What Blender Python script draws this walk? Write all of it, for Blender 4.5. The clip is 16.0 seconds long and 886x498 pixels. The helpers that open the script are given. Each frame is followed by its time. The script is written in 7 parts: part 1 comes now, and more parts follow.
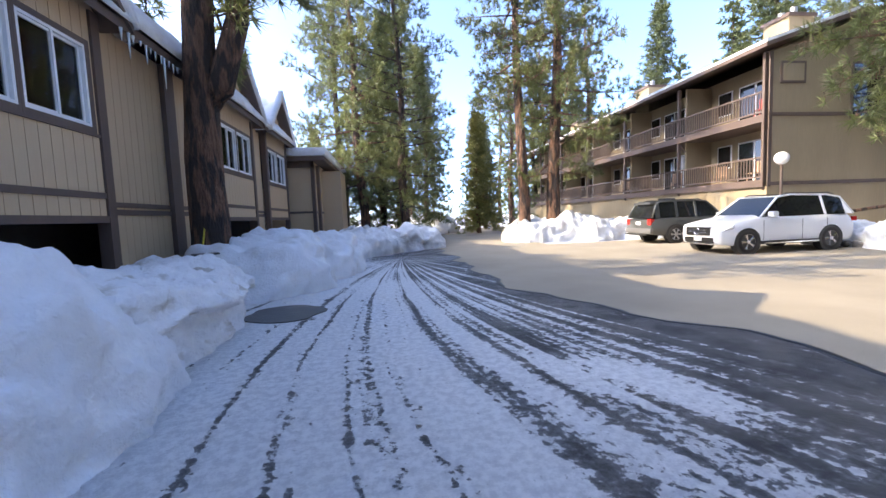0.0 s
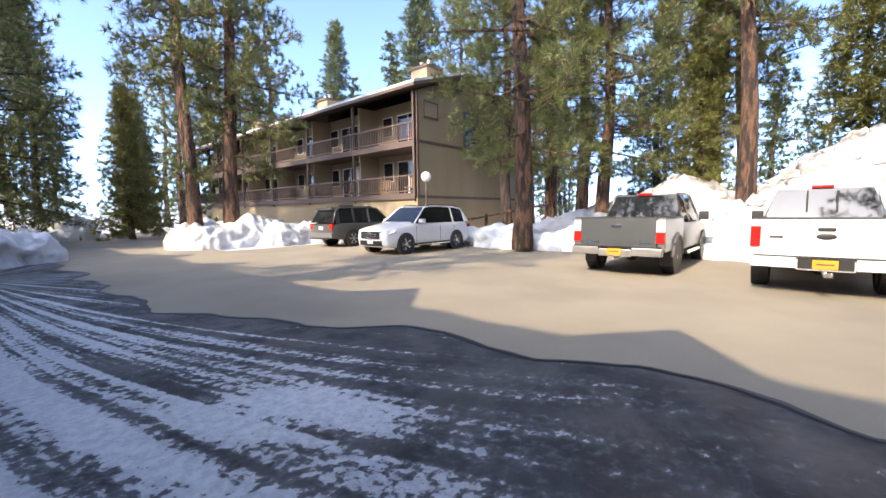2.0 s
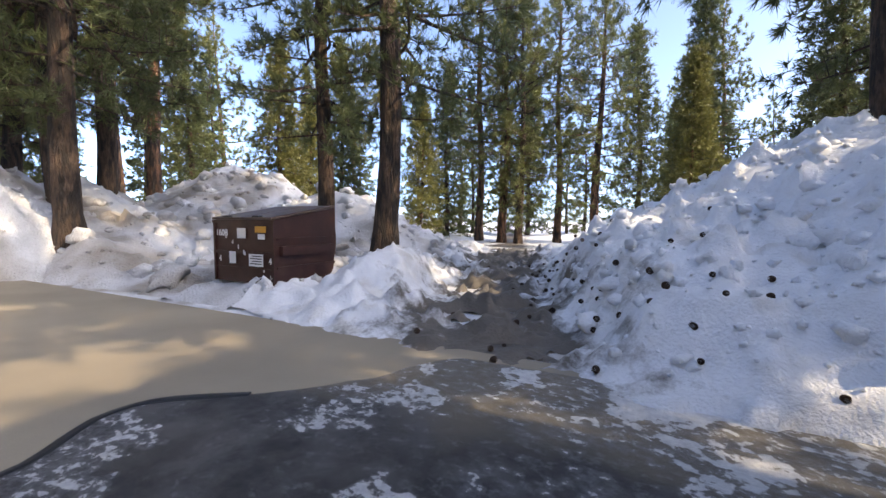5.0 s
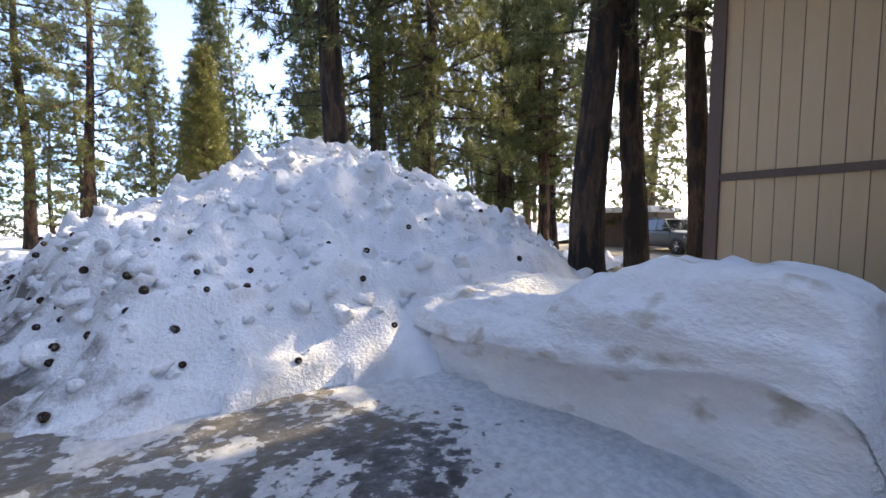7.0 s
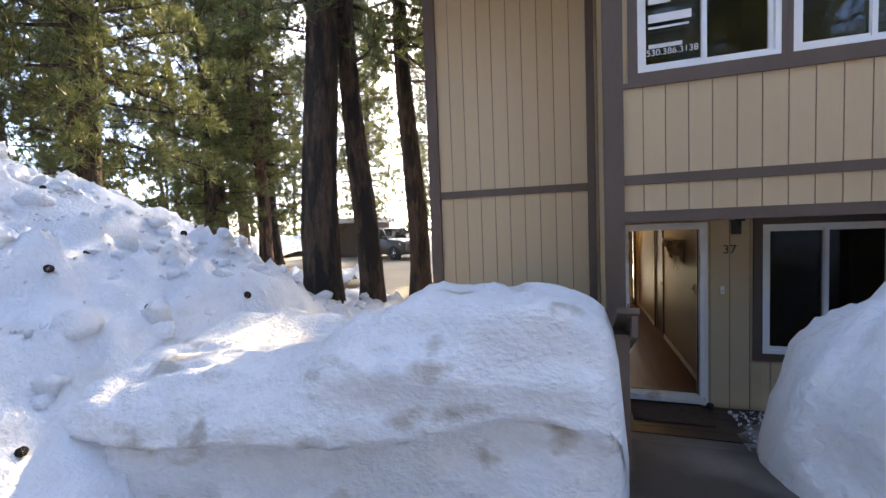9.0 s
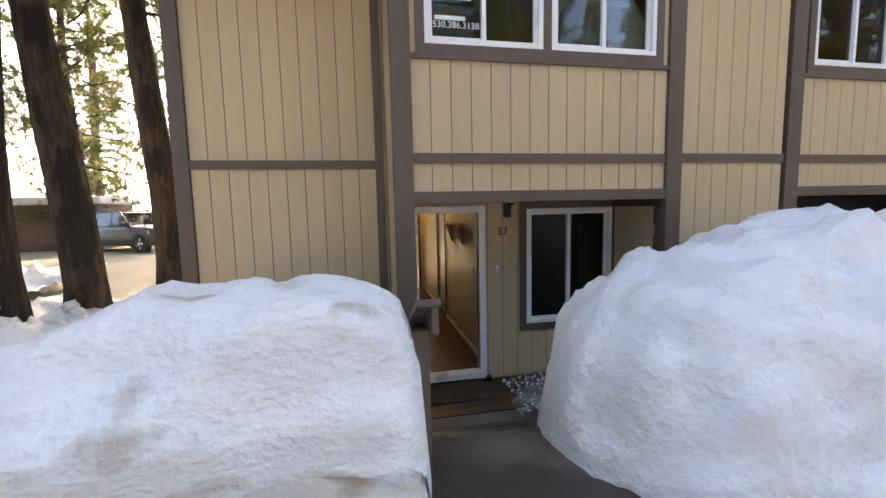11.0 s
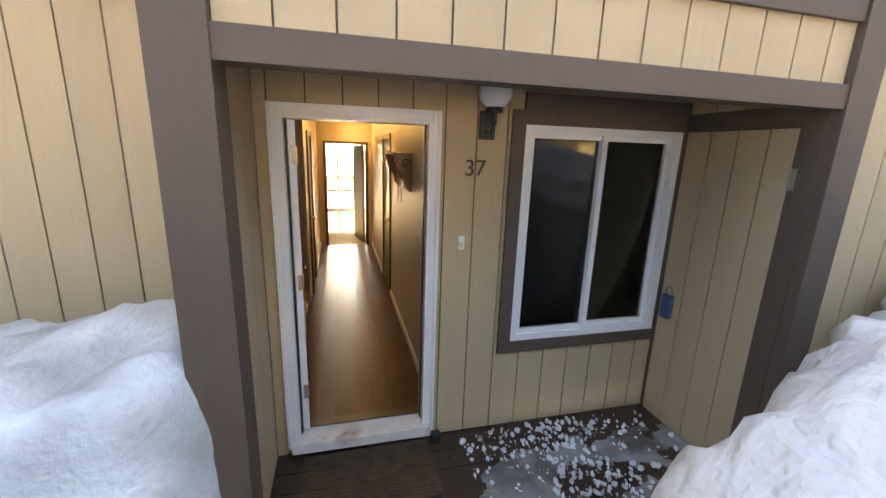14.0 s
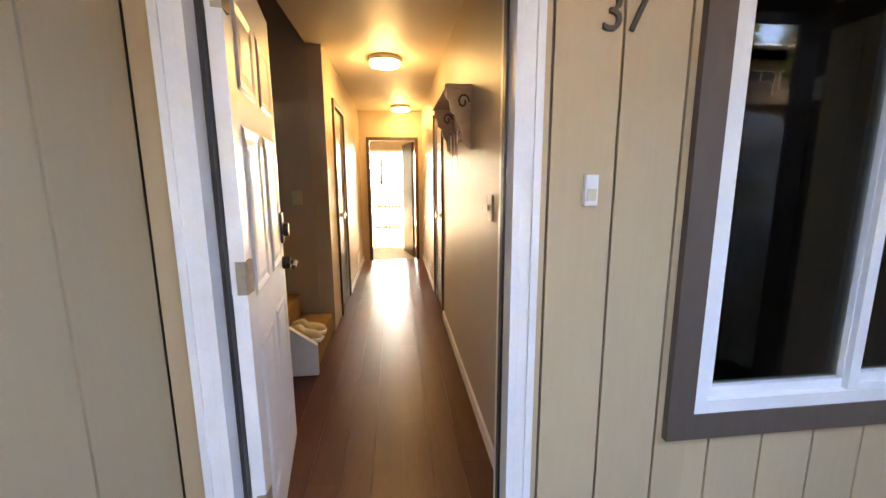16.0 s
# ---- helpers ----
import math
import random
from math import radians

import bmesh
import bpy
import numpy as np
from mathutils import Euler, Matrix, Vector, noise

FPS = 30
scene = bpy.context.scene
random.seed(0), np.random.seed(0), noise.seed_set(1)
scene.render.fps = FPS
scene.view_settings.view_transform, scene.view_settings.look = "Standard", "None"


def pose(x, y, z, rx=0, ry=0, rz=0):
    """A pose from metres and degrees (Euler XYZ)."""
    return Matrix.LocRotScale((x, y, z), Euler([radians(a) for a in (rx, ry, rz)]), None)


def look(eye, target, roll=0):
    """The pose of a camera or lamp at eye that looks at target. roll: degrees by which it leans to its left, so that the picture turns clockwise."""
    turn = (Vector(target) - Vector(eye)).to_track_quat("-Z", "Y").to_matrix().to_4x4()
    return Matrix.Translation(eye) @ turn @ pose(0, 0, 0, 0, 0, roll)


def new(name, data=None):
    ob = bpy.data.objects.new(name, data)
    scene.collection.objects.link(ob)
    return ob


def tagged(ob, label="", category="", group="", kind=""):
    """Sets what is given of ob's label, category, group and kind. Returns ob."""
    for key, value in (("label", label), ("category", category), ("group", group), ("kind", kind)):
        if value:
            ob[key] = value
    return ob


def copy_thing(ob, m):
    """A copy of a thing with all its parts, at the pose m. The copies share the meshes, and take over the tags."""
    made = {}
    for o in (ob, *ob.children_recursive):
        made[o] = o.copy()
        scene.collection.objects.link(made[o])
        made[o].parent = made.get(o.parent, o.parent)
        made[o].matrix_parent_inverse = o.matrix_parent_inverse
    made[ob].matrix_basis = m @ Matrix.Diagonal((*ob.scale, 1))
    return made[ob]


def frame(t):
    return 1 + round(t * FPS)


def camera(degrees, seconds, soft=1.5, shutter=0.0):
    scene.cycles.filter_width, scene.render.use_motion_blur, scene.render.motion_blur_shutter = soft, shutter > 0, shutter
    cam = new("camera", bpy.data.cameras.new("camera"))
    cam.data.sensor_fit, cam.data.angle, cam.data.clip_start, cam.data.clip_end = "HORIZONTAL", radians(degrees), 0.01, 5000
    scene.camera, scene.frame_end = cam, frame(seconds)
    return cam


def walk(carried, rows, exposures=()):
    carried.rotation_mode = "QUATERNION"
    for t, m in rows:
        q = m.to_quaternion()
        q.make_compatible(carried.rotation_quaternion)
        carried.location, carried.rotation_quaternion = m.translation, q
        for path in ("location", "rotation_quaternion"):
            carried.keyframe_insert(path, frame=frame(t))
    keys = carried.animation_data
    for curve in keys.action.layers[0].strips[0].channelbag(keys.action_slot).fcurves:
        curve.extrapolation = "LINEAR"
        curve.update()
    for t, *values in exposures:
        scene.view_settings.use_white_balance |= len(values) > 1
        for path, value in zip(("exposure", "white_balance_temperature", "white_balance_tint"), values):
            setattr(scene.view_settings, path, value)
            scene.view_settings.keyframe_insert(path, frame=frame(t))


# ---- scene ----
cam = camera(95.2, 16.0)
PATH = [
    (0, (5.538, -0.507, 2.063), (5.79, 1.47, 1.902), -2.2),
    (0.5, (5.669, -0.405, 2.063), (6.253, 1.5, 1.894), -1.6),
    (1, (5.807, -0.295, 2.062), (6.699, 1.488, 1.894), -1.4),
    (1.5, (5.947, -0.175, 2.058), (7.154, 1.41, 1.883), -0.8),
    (2, (6.083, -0.078, 2.053), (7.591, 1.223, 1.874), -0.7),
    (2.5, (6.221, -0.024, 2.051), (7.999, 0.873, 1.87), -0.4),
    (3, (6.357, -0.042, 2.052), (8.316, 0.317, 1.869), 0.1),
    (3.5, (6.485, -0.099, 2.056), (8.455, -0.39, 1.879), 0.5),
    (4, (6.551, -0.15, 2.064), (8.311, -1.086, 1.899), 0.6),
    (4.5, (6.54, -0.2, 2.065), (7.924, -1.636, 1.916), 0.4),
    (5, (6.5, -0.27, 2.062), (7.387, -2.057, 1.926), 0.3),
    (7.5, (5.968, -0.561, 2.042), (4.55, -1.964, 1.899), -0.6),
    (8, (5.882, -0.771, 2.161), (4.247, -1.913, 2.009), -1.6),
    (8.5, (5.757, -0.916, 2.169), (3.967, -1.798, 2.037), -1.8),
    (9, (5.577, -1.041, 2.197), (3.679, -1.662, 2.088), -2.2),
    (9.5, (5.426, -1.149, 2.199), (3.458, -1.491, 2.096), -2.6),
    (10, (5.283, -1.24, 2.21), (3.287, -1.279, 2.088), -2.7),
    (10.2, (5.234, -1.233, 2.207), (3.24, -1.155, 2.073), -2.6),
    (12.3, (3.912, -0.532, 1.968), (2.02, 0.039, 1.655), 0.8),
    (12.5, (3.71, -0.472, 1.972), (1.822, 0.082, 1.611), 1.1),
    (13, (3.222, -0.346, 1.946), (1.339, 0.185, 1.532), 1.7),
    (13.5, (2.824, -0.229, 1.942), (0.94, 0.28, 1.505), 1.9),
    (14, (2.493, -0.16, 1.907), (0.615, 0.335, 1.433), 1.9),
    (14.5, (2.198, -0.135, 1.86), (0.321, 0.355, 1.373), 1.6),
    (15, (1.87, -0.02, 1.705), (-0.035, 0.435, 1.301), 1.3),
    (15.5, (1.533, 0.014, 1.535), (-0.386, 0.428, 1.155), 0.9),
    (16, (1.146, 0.052, 1.357), (-0.811, 0.275, 1.012), -0.3),
]
walk(cam, [(t, look(eye, target, roll)) for t, eye, target, roll in PATH],
     exposures=[(0, 3.75, 8600, 9), (2.5, 3.25, 8700, 9), (5, 3.2, 10500, 10), (7.3, 3.8, 10700, 9), (10, 4.4, 13500, 9), (12.3, 5.05, 24000, 11), (13.5, 5.45, 24500, 12), (14.5, 6.0, 19500, 13), (16, 6.65, 16000, 14)])

# ---- world, sun ----
SUN_EL, SUN_DIR = radians(33.5), Vector((-1.0, -0.01, 0))
world = bpy.data.worlds.new("sky")
scene.world = world
world.use_nodes = True
wn = world.node_tree.nodes
sky = wn.new("ShaderNodeTexSky")
sky.sky_type, sky.sun_disc = "NISHITA", False
sky.sun_elevation = SUN_EL
sky.sun_rotation = math.atan2(SUN_DIR.x, SUN_DIR.y)
sky.altitude, sky.air_density, sky.dust_density, sky.ozone_density = 2500, 0.4, 10.0, 8.0
wn["Background"].inputs["Strength"].default_value = 0.15
world.node_tree.links.new(sky.outputs[0], wn["Background"].inputs[0])
to_sun = Vector((SUN_DIR.x * math.cos(SUN_EL), SUN_DIR.y * math.cos(SUN_EL), math.sin(SUN_EL)))
sun = new("sun", bpy.data.lights.new("sun", "SUN"))
sun.data.energy, sun.data.angle, sun.data.color = 0.72, radians(0.55), (1.0, 0.94, 0.85)
sun.matrix_world = look(to_sun * 60, (0, 0, 0))


# ---- materials ----
def material(name, color, rough=0.7, metal=0.0, vary=0.25, scale=6.0, fine=60.0, bump=0.15, second=None, mix=(0.45, 0.6), stretch=(1, 1, 1), island=0.0, rand=0.0, coat=0.0, spec=0.5, relief=0.02):
    """Colour with variation at two scales and a fine relief; second: a stain colour in patches."""
    m = bpy.data.materials.new(name)
    m.use_nodes = True
    n, l = m.node_tree.nodes, m.node_tree.links
    p = n["Principled BSDF"]
    p.inputs["Roughness"].default_value, p.inputs["Metallic"].default_value = rough, metal
    p.inputs["Coat Weight"].default_value = coat
    p.inputs["Specular IOR Level"].default_value = spec
    geo = n.new("ShaderNodeNewGeometry")
    mp = n.new("ShaderNodeMapping")
    mp.inputs["Scale"].default_value = stretch
    l.new(geo.outputs["Position"], mp.inputs["Vector"])
    big, small = n.new("ShaderNodeTexNoise"), n.new("ShaderNodeTexNoise")
    for tex, s, d in ((big, scale, 6), (small, fine, 3)):
        tex.inputs["Scale"].default_value, tex.inputs["Detail"].default_value = s, d
        l.new(mp.outputs[0], tex.inputs["Vector"])
    add = n.new("ShaderNodeMath"); add.operation = "MULTIPLY_ADD"
    l.new(small.outputs[0], add.inputs[0]); add.inputs[1].default_value = 0.5
    l.new(big.outputs[0], add.inputs[2])
    rng = n.new("ShaderNodeMapRange")
    rng.inputs["From Min"].default_value, rng.inputs["From Max"].default_value = 0.45, 1.05
    rng.inputs["To Min"].default_value, rng.inputs["To Max"].default_value = 1 - vary, 1 + vary
    l.new(add.outputs[0], rng.inputs["Value"])
    val = rng.outputs[0]
    for amount, src in ((island, geo.outputs["Random Per Island"]), (rand, None)):
        if amount:
            if src is None:
                src = n.new("ShaderNodeObjectInfo").outputs["Random"]
            r2 = n.new("ShaderNodeMapRange")
            r2.inputs["To Min"].default_value, r2.inputs["To Max"].default_value = 1 - amount, 1 + amount
            l.new(src, r2.inputs["Value"])
            mu = n.new("ShaderNodeMath"); mu.operation = "MULTIPLY"
            l.new(val, mu.inputs[0]); l.new(r2.outputs[0], mu.inputs[1])
            val = mu.outputs[0]
    hsv = n.new("ShaderNodeHueSaturation")
    hsv.inputs["Color"].default_value = (*color, 1)
    l.new(val, hsv.inputs["Value"])
    out = hsv.outputs[0]
    if second:
        st = n.new("ShaderNodeTexNoise")
        st.inputs["Scale"].default_value, st.inputs["Detail"].default_value = scale * 0.35, 8
        l.new(mp.outputs[0], st.inputs["Vector"])
        sr = n.new("ShaderNodeMapRange")
        sr.inputs["From Min"].default_value, sr.inputs["From Max"].default_value = mix
        l.new(st.outputs[0], sr.inputs["Value"])
        mx = n.new("ShaderNodeMix"); mx.data_type = "RGBA"
        l.new(sr.outputs[0], mx.inputs["Factor"])
        l.new(out, mx.inputs["A"]); mx.inputs["B"].default_value = (*second, 1)
        out = mx.outputs["Result"]
    l.new(out, p.inputs["Base Color"])
    if bump:
        b = n.new("ShaderNodeBump")
        b.inputs["Strength"].default_value, b.inputs["Distance"].default_value = bump, relief
        l.new(add.outputs[0], b.inputs["Height"]); l.new(b.outputs[0], p.inputs["Normal"])
    return m


def glass(name, tint=(0.85, 0.9, 0.9), rough=0.0, dark=None):
    m = bpy.data.materials.new(name)
    m.use_nodes = True
    p = m.node_tree.nodes["Principled BSDF"]
    if dark is None:
        n, l = m.node_tree.nodes, m.node_tree.links
        tr, gl, mix = n.new("ShaderNodeBsdfTransparent"), n.new("ShaderNodeBsdfGlossy"), n.new("ShaderNodeMixShader")
        fr = n.new("ShaderNodeFresnel"); fr.inputs[0].default_value = 1.5
        tr.inputs[0].default_value = (*tint, 1)
        gl.inputs["Roughness"].default_value = rough
        l.new(fr.outputs[0], mix.inputs[0]); l.new(tr.outputs[0], mix.inputs[1]); l.new(gl.outputs[0], mix.inputs[2])
        l.new(mix.outputs[0], n["Material Output"].inputs[0])
    else:
        p.inputs["Base Color"].default_value = (*dark, 1)
        p.inputs["Roughness"].default_value = 0.03
        p.inputs["Specular IOR Level"].default_value = 0.6
    return m


def glow(name, color, strength):
    m = bpy.data.materials.new(name)
    m.use_nodes = True
    p = m.node_tree.nodes["Principled BSDF"]
    p.inputs["Base Color"].default_value = (*color, 1)
    p.inputs["Emission Color"].default_value = (*color, 1)
    p.inputs["Emission Strength"].default_value = strength
    return m


SIDING = material("siding_paint", (0.52, 0.38, 0.243), 0.72, vary=0.05, scale=1.2, fine=45, bump=0.13, stretch=(1, 1, 0.12), rand=0.04)
TRIM = material("trim_paint", (0.108, 0.073, 0.059), 0.6, vary=0.15, scale=2, fine=30, bump=0.12, stretch=(1, 1, 0.3))
FARSIDING = material("far_siding_paint", (0.30, 0.235, 0.15), 0.8, vary=0.12, scale=0.8, fine=12, bump=0.1, stretch=(1, 1, 0.15))
WHITE = material("white_vinyl", (0.78, 0.79, 0.80), 0.4, vary=0.05, scale=4, bump=0.03)
PAINTWHITE = material("white_door_paint", (0.76, 0.76, 0.77), 0.35, vary=0.06, scale=5, fine=90, bump=0.06)
WORNWHITE = material("worn_white_sill", (0.70, 0.67, 0.62), 0.6, vary=0.2, scale=9, second=(0.35, 0.17, 0.10), mix=(0.56, 0.7))
SNOW = material("snow", (0.74, 0.765, 0.80), 0.6, vary=0.07, scale=4, fine=30, bump=0.65, second=(0.55, 0.53, 0.50), mix=(0.55, 0.75), spec=0.3, relief=0.06)
MELT = material("melting_snow", (0.75, 0.77, 0.80), 0.5, vary=0.06, scale=2.5, fine=16, bump=0.8, second=(0.60, 0.58, 0.55), mix=(0.56, 0.75), spec=0.3, relief=0.07)
DIRTYSNOW = material("dirty_snow", (0.74, 0.76, 0.79), 0.6, vary=0.14, scale=2.2, fine=40, bump=0.8, second=(0.33, 0.29, 0.25), mix=(0.5, 0.68), spec=0.3, relief=0.08)
LAYERED = material("layered_snow", (0.78, 0.79, 0.81), 0.5, vary=0.07, scale=7, fine=26, bump=0.8, second=(0.50, 0.465, 0.42), mix=(0.58, 0.68), stretch=(1.0, 1.0, 1.6), spec=0.3, relief=0.05)
PILESNOW = material("old_ploughed_snow", (0.62, 0.63, 0.65), 0.6, vary=0.18, scale=1.4, fine=22, bump=1.0, second=(0.33, 0.295, 0.26), mix=(0.47, 0.66), spec=0.25, relief=0.10)
SLUSH = material("grey_slush", (0.27, 0.27, 0.275), 0.3, vary=0.3, scale=8, fine=60, bump=0.5, second=(0.12, 0.11, 0.10), mix=(0.45, 0.6), relief=0.02)
ICE = material("icy_snow", (0.70, 0.76, 0.80), 0.3, vary=0.10, scale=5, fine=35, bump=0.5, second=(0.40, 0.42, 0.42), mix=(0.5, 0.7), relief=0.04)
LOT = material("old_asphalt", (0.30, 0.255, 0.195), 0.85, vary=0.14, scale=0.7, fine=120, bump=0.15, second=(0.21, 0.18, 0.145), mix=(0.5, 0.75))
BARK = material("bark", (0.165, 0.088, 0.057), 0.95, vary=0.6, scale=16, fine=50, bump=1.0, relief=0.16, stretch=(1, 1, 0.22), second=(0.045, 0.031, 0.026), mix=(0.47, 0.56))
BARKDARK = material("dark_bark", (0.085, 0.055, 0.042), 0.95, vary=0.6, scale=16, fine=50, bump=1.0, relief=0.16, stretch=(1, 1, 0.22), second=(0.03, 0.023, 0.020), mix=(0.47, 0.56))
NEEDLE = material("pine_needles", (0.148, 0.166, 0.062), 0.55, vary=0.3, scale=0.8, fine=3, bump=0, island=0.35, rand=0.2)
NEEDLE2 = material("fir_needles", (0.112, 0.135, 0.056), 0.55, vary=0.3, scale=0.8, fine=3, bump=0, island=0.35, rand=0.2)
NEEDLE3 = material("sunny_fir_needles", (0.175, 0.178, 0.06), 0.55, vary=0.3, scale=0.8, fine=3, bump=0, island=0.3, rand=0.2)
for needle in (NEEDLE, NEEDLE2, NEEDLE3):
    nn, nl = needle.node_tree.nodes, needle.node_tree.links
    back, blend = nn.new("ShaderNodeBsdfTranslucent"), nn.new("ShaderNodeMixShader")
    nl.new(nn["Principled BSDF"].inputs["Base Color"].links[0].from_socket, back.inputs["Color"])
    blend.inputs[0].default_value = 0.35
    nl.new(nn["Principled BSDF"].outputs[0], blend.inputs[1]); nl.new(back.outputs[0], blend.inputs[2])
    nl.new(blend.outputs[0], nn["Material Output"].inputs[0])
DARKWET = material("wet_dark_asphalt", (0.035, 0.034, 0.034), 0.4, vary=0.5, scale=4, fine=50, bump=0.4, second=(0.10, 0.09, 0.075), mix=(0.55, 0.65), stretch=(1, 3, 1))
CONCRETE = material("wet_concrete", (0.14, 0.125, 0.11), 0.45, vary=0.3, scale=3, fine=60, bump=0.2, second=(0.05, 0.042, 0.038), mix=(0.45, 0.6))
DECK = material("wet_deck_wood", (0.052, 0.027, 0.019), 0.35, vary=0.35, scale=3, fine=40, bump=0.25, stretch=(3, 0.4, 1), second=(0.075, 0.066, 0.060), mix=(0.58, 0.7))
MAT = material("coir_mat", (0.085, 0.048, 0.028), 0.95, vary=0.4, scale=12, fine=140, bump=1.0)
BLACK = material("black_plastic", (0.015, 0.015, 0.016), 0.45, vary=0.2)
RUBBER = material("tyre_rubber", (0.022, 0.021, 0.021), 0.85, vary=0.3, scale=8, bump=0.2)
METAL = material("dull_metal", (0.45, 0.44, 0.42), 0.35, 0.9, vary=0.15)
CHROME = material("chrome", (0.75, 0.75, 0.76), 0.12, 1.0, vary=0.05)
# Near-black; stands by colour for the shade in rooms, porches and entries
SHADEBLACK = material("shade_black", (0.03, 0.03, 0.032), 0.9, vary=0.2)
PANE = glass("window_glass", (0.55, 0.6, 0.6))
CLEAR = glass("clear_glass", (0.93, 0.96, 0.95))
CARGLASS = glass("car_glass", dark=(0.012, 0.014, 0.016))


def road_material():
    """Dark wet asphalt under a thin broken sheet of packed snow with tyre tracks."""
    m = bpy.data.materials.new("snowy_asphalt")
    m.use_nodes = True
    n, l = m.node_tree.nodes, m.node_tree.links
    p = n["Principled BSDF"]

    def math_(op, a, b=None, c=None, clamp=False):
        k = n.new("ShaderNodeMath"); k.operation = op; k.use_clamp = clamp
        for i, v in enumerate((a, b, c)):
            if v is None:
                continue
            if isinstance(v, (int, float)):
                k.inputs[i].default_value = v
            else:
                l.new(v, k.inputs[i])
        return k.outputs[0]

    def ramp(v, a, b):
        k = n.new("ShaderNodeMapRange")
        k.interpolation_type = "SMOOTHSTEP"
        k.inputs["From Min"].default_value, k.inputs["From Max"].default_value = a, b
        l.new(v, k.inputs["Value"])
        return k.outputs[0]

    def tex(x, y, scale, detail=4, rough=0.55):
        c = n.new("ShaderNodeCombineXYZ")
        l.new(x, c.inputs[0]); l.new(y, c.inputs[1])
        k = n.new("ShaderNodeTexNoise")
        k.inputs["Scale"].default_value, k.inputs["Detail"].default_value, k.inputs["Roughness"].default_value = scale, detail, rough
        l.new(c.outputs[0], k.inputs["Vector"])
        return k.outputs[0]

    geo = n.new("ShaderNodeNewGeometry")
    sep = n.new("ShaderNodeSeparateXYZ")
    l.new(geo.outputs["Position"], sep.inputs[0])
    x, y = sep.outputs[0], sep.outputs[1]
    # the lanes fan out from (5.9, 12): the angle round that point runs across the tracks
    dx, dy = math_("SUBTRACT", x, 5.9), math_("SUBTRACT", 15.0, y)
    ang = math_("ARCTAN2", dx, dy)
    rad = math_("SQRT", math_("ADD", math_("MULTIPLY", dx, dx), math_("MULTIPLY", dy, dy)))
    bend = math_("ADD", ang, math_("MULTIPLY", math_("MULTIPLY", rad, rad), -0.0006))
    wander = math_("MULTIPLY", math_("SUBTRACT", tex(x, y, 0.4, 2), 0.5), 0.02)
    turn = math_("ADD", bend, wander)
    lane = tex(math_("MULTIPLY", turn, 50.0), math_("MULTIPLY", rad, 0.07), 1.0, 2, 0.5)
    tread = tex(math_("MULTIPLY", turn, 150.0), math_("MULTIPLY", rad, 11.0), 1.0, 2)
    patch = tex(x, y, 0.55, 6, 0.6)
    crumb = tex(x, y, 16.0, 9, 0.78)
    # snow fades towards the old asphalt and where the lane ends
    cover = ramp(math_("ADD", x, math_("MULTIPLY", y, 0.10)), 11.2, 4.0)
    far = ramp(y, 26.0, 9.0)
    near = math_("MAXIMUM", ramp(y, -5.0, 0.6), ramp(x, 5.3, 3.9))
    cover = math_("MULTIPLY", math_("MULTIPLY", cover, far), near)
    # a drift left lying across the lane
    px, py = math_("SUBTRACT", x, 7.6), math_("SUBTRACT", y, 2.65)
    along = math_("SUBTRACT", math_("MULTIPLY", px, 0.57), math_("MULTIPLY", py, 0.82))
    across = math_("ADD", math_("MULTIPLY", px, 0.82), math_("MULTIPLY", py, 0.57))
    drift = ramp(math_("ADD", math_("MULTIPLY", math_("MULTIPLY", along, along), 0.9), math_("MULTIPLY", math_("MULTIPLY", across, across), 5.0)), 1.4, 0.0)
    # footprints in the trodden strip beside the bank
    vc, foot = n.new("ShaderNodeCombineXYZ"), n.new("ShaderNodeTexVoronoi")
    l.new(x, vc.inputs[0]); l.new(math_("MULTIPLY", y, 0.7), vc.inputs[1])
    foot.inputs["Scale"].default_value = 4.2
    l.new(vc.outputs[0], foot.inputs["Vector"])
    prints = math_("MULTIPLY", ramp(foot.outputs["Distance"], 0.34, 0.16), ramp(tex(x, y, 1.7, 3), 0.42, 0.58))
    lanes = math_("MULTIPLY", math_("SUBTRACT", lane, 0.5), math_("ADD", math_("MULTIPLY", ramp(y, -0.8, 1.6), 2.1), 0.15))
    s = math_("ADD", lanes, math_("MULTIPLY", math_("SUBTRACT", patch, 0.5), 0.8))
    s = math_("ADD", s, math_("MULTIPLY", math_("SUBTRACT", crumb, 0.5), 0.85))
    s = math_("ADD", s, math_("MULTIPLY", math_("SUBTRACT", tread, 0.5), 0.85))
    s = math_("ADD", s, math_("MULTIPLY", math_("SUBTRACT", cover, 0.50), 0.80))
    s = math_("ADD", s, math_("MULTIPLY", drift, 0.34))
    # scuffed icy remains where cars turn
    scuff = math_("MULTIPLY", ramp(tex(x, y, 0.9, 5, 0.6), 0.53, 0.57), ramp(y, 0.8, -1.0))
    s = math_("ADD", s, math_("MULTIPLY", scuff, 0.30))
    s = math_("SUBTRACT", s, math_("MULTIPLY", math_("MULTIPLY", prints, ramp(x, 6.2, 4.6)), 0.30))
    s = math_("ADD", s, math_("MULTIPLY", ramp(y, -2.7, -4.0), 0.34))
    snow = ramp(s, 0.02, 0.10)
    slush = ramp(s, -0.20, 0.05)
    wet = ramp(tex(x, y, 1.3, 5), 0.42, 0.62)
    colA = n.new("ShaderNodeMix"); colA.data_type = "RGBA"
    l.new(ramp(tex(x, y, 2.2, 8, 0.7), 0.35, 0.7), colA.inputs["Factor"])
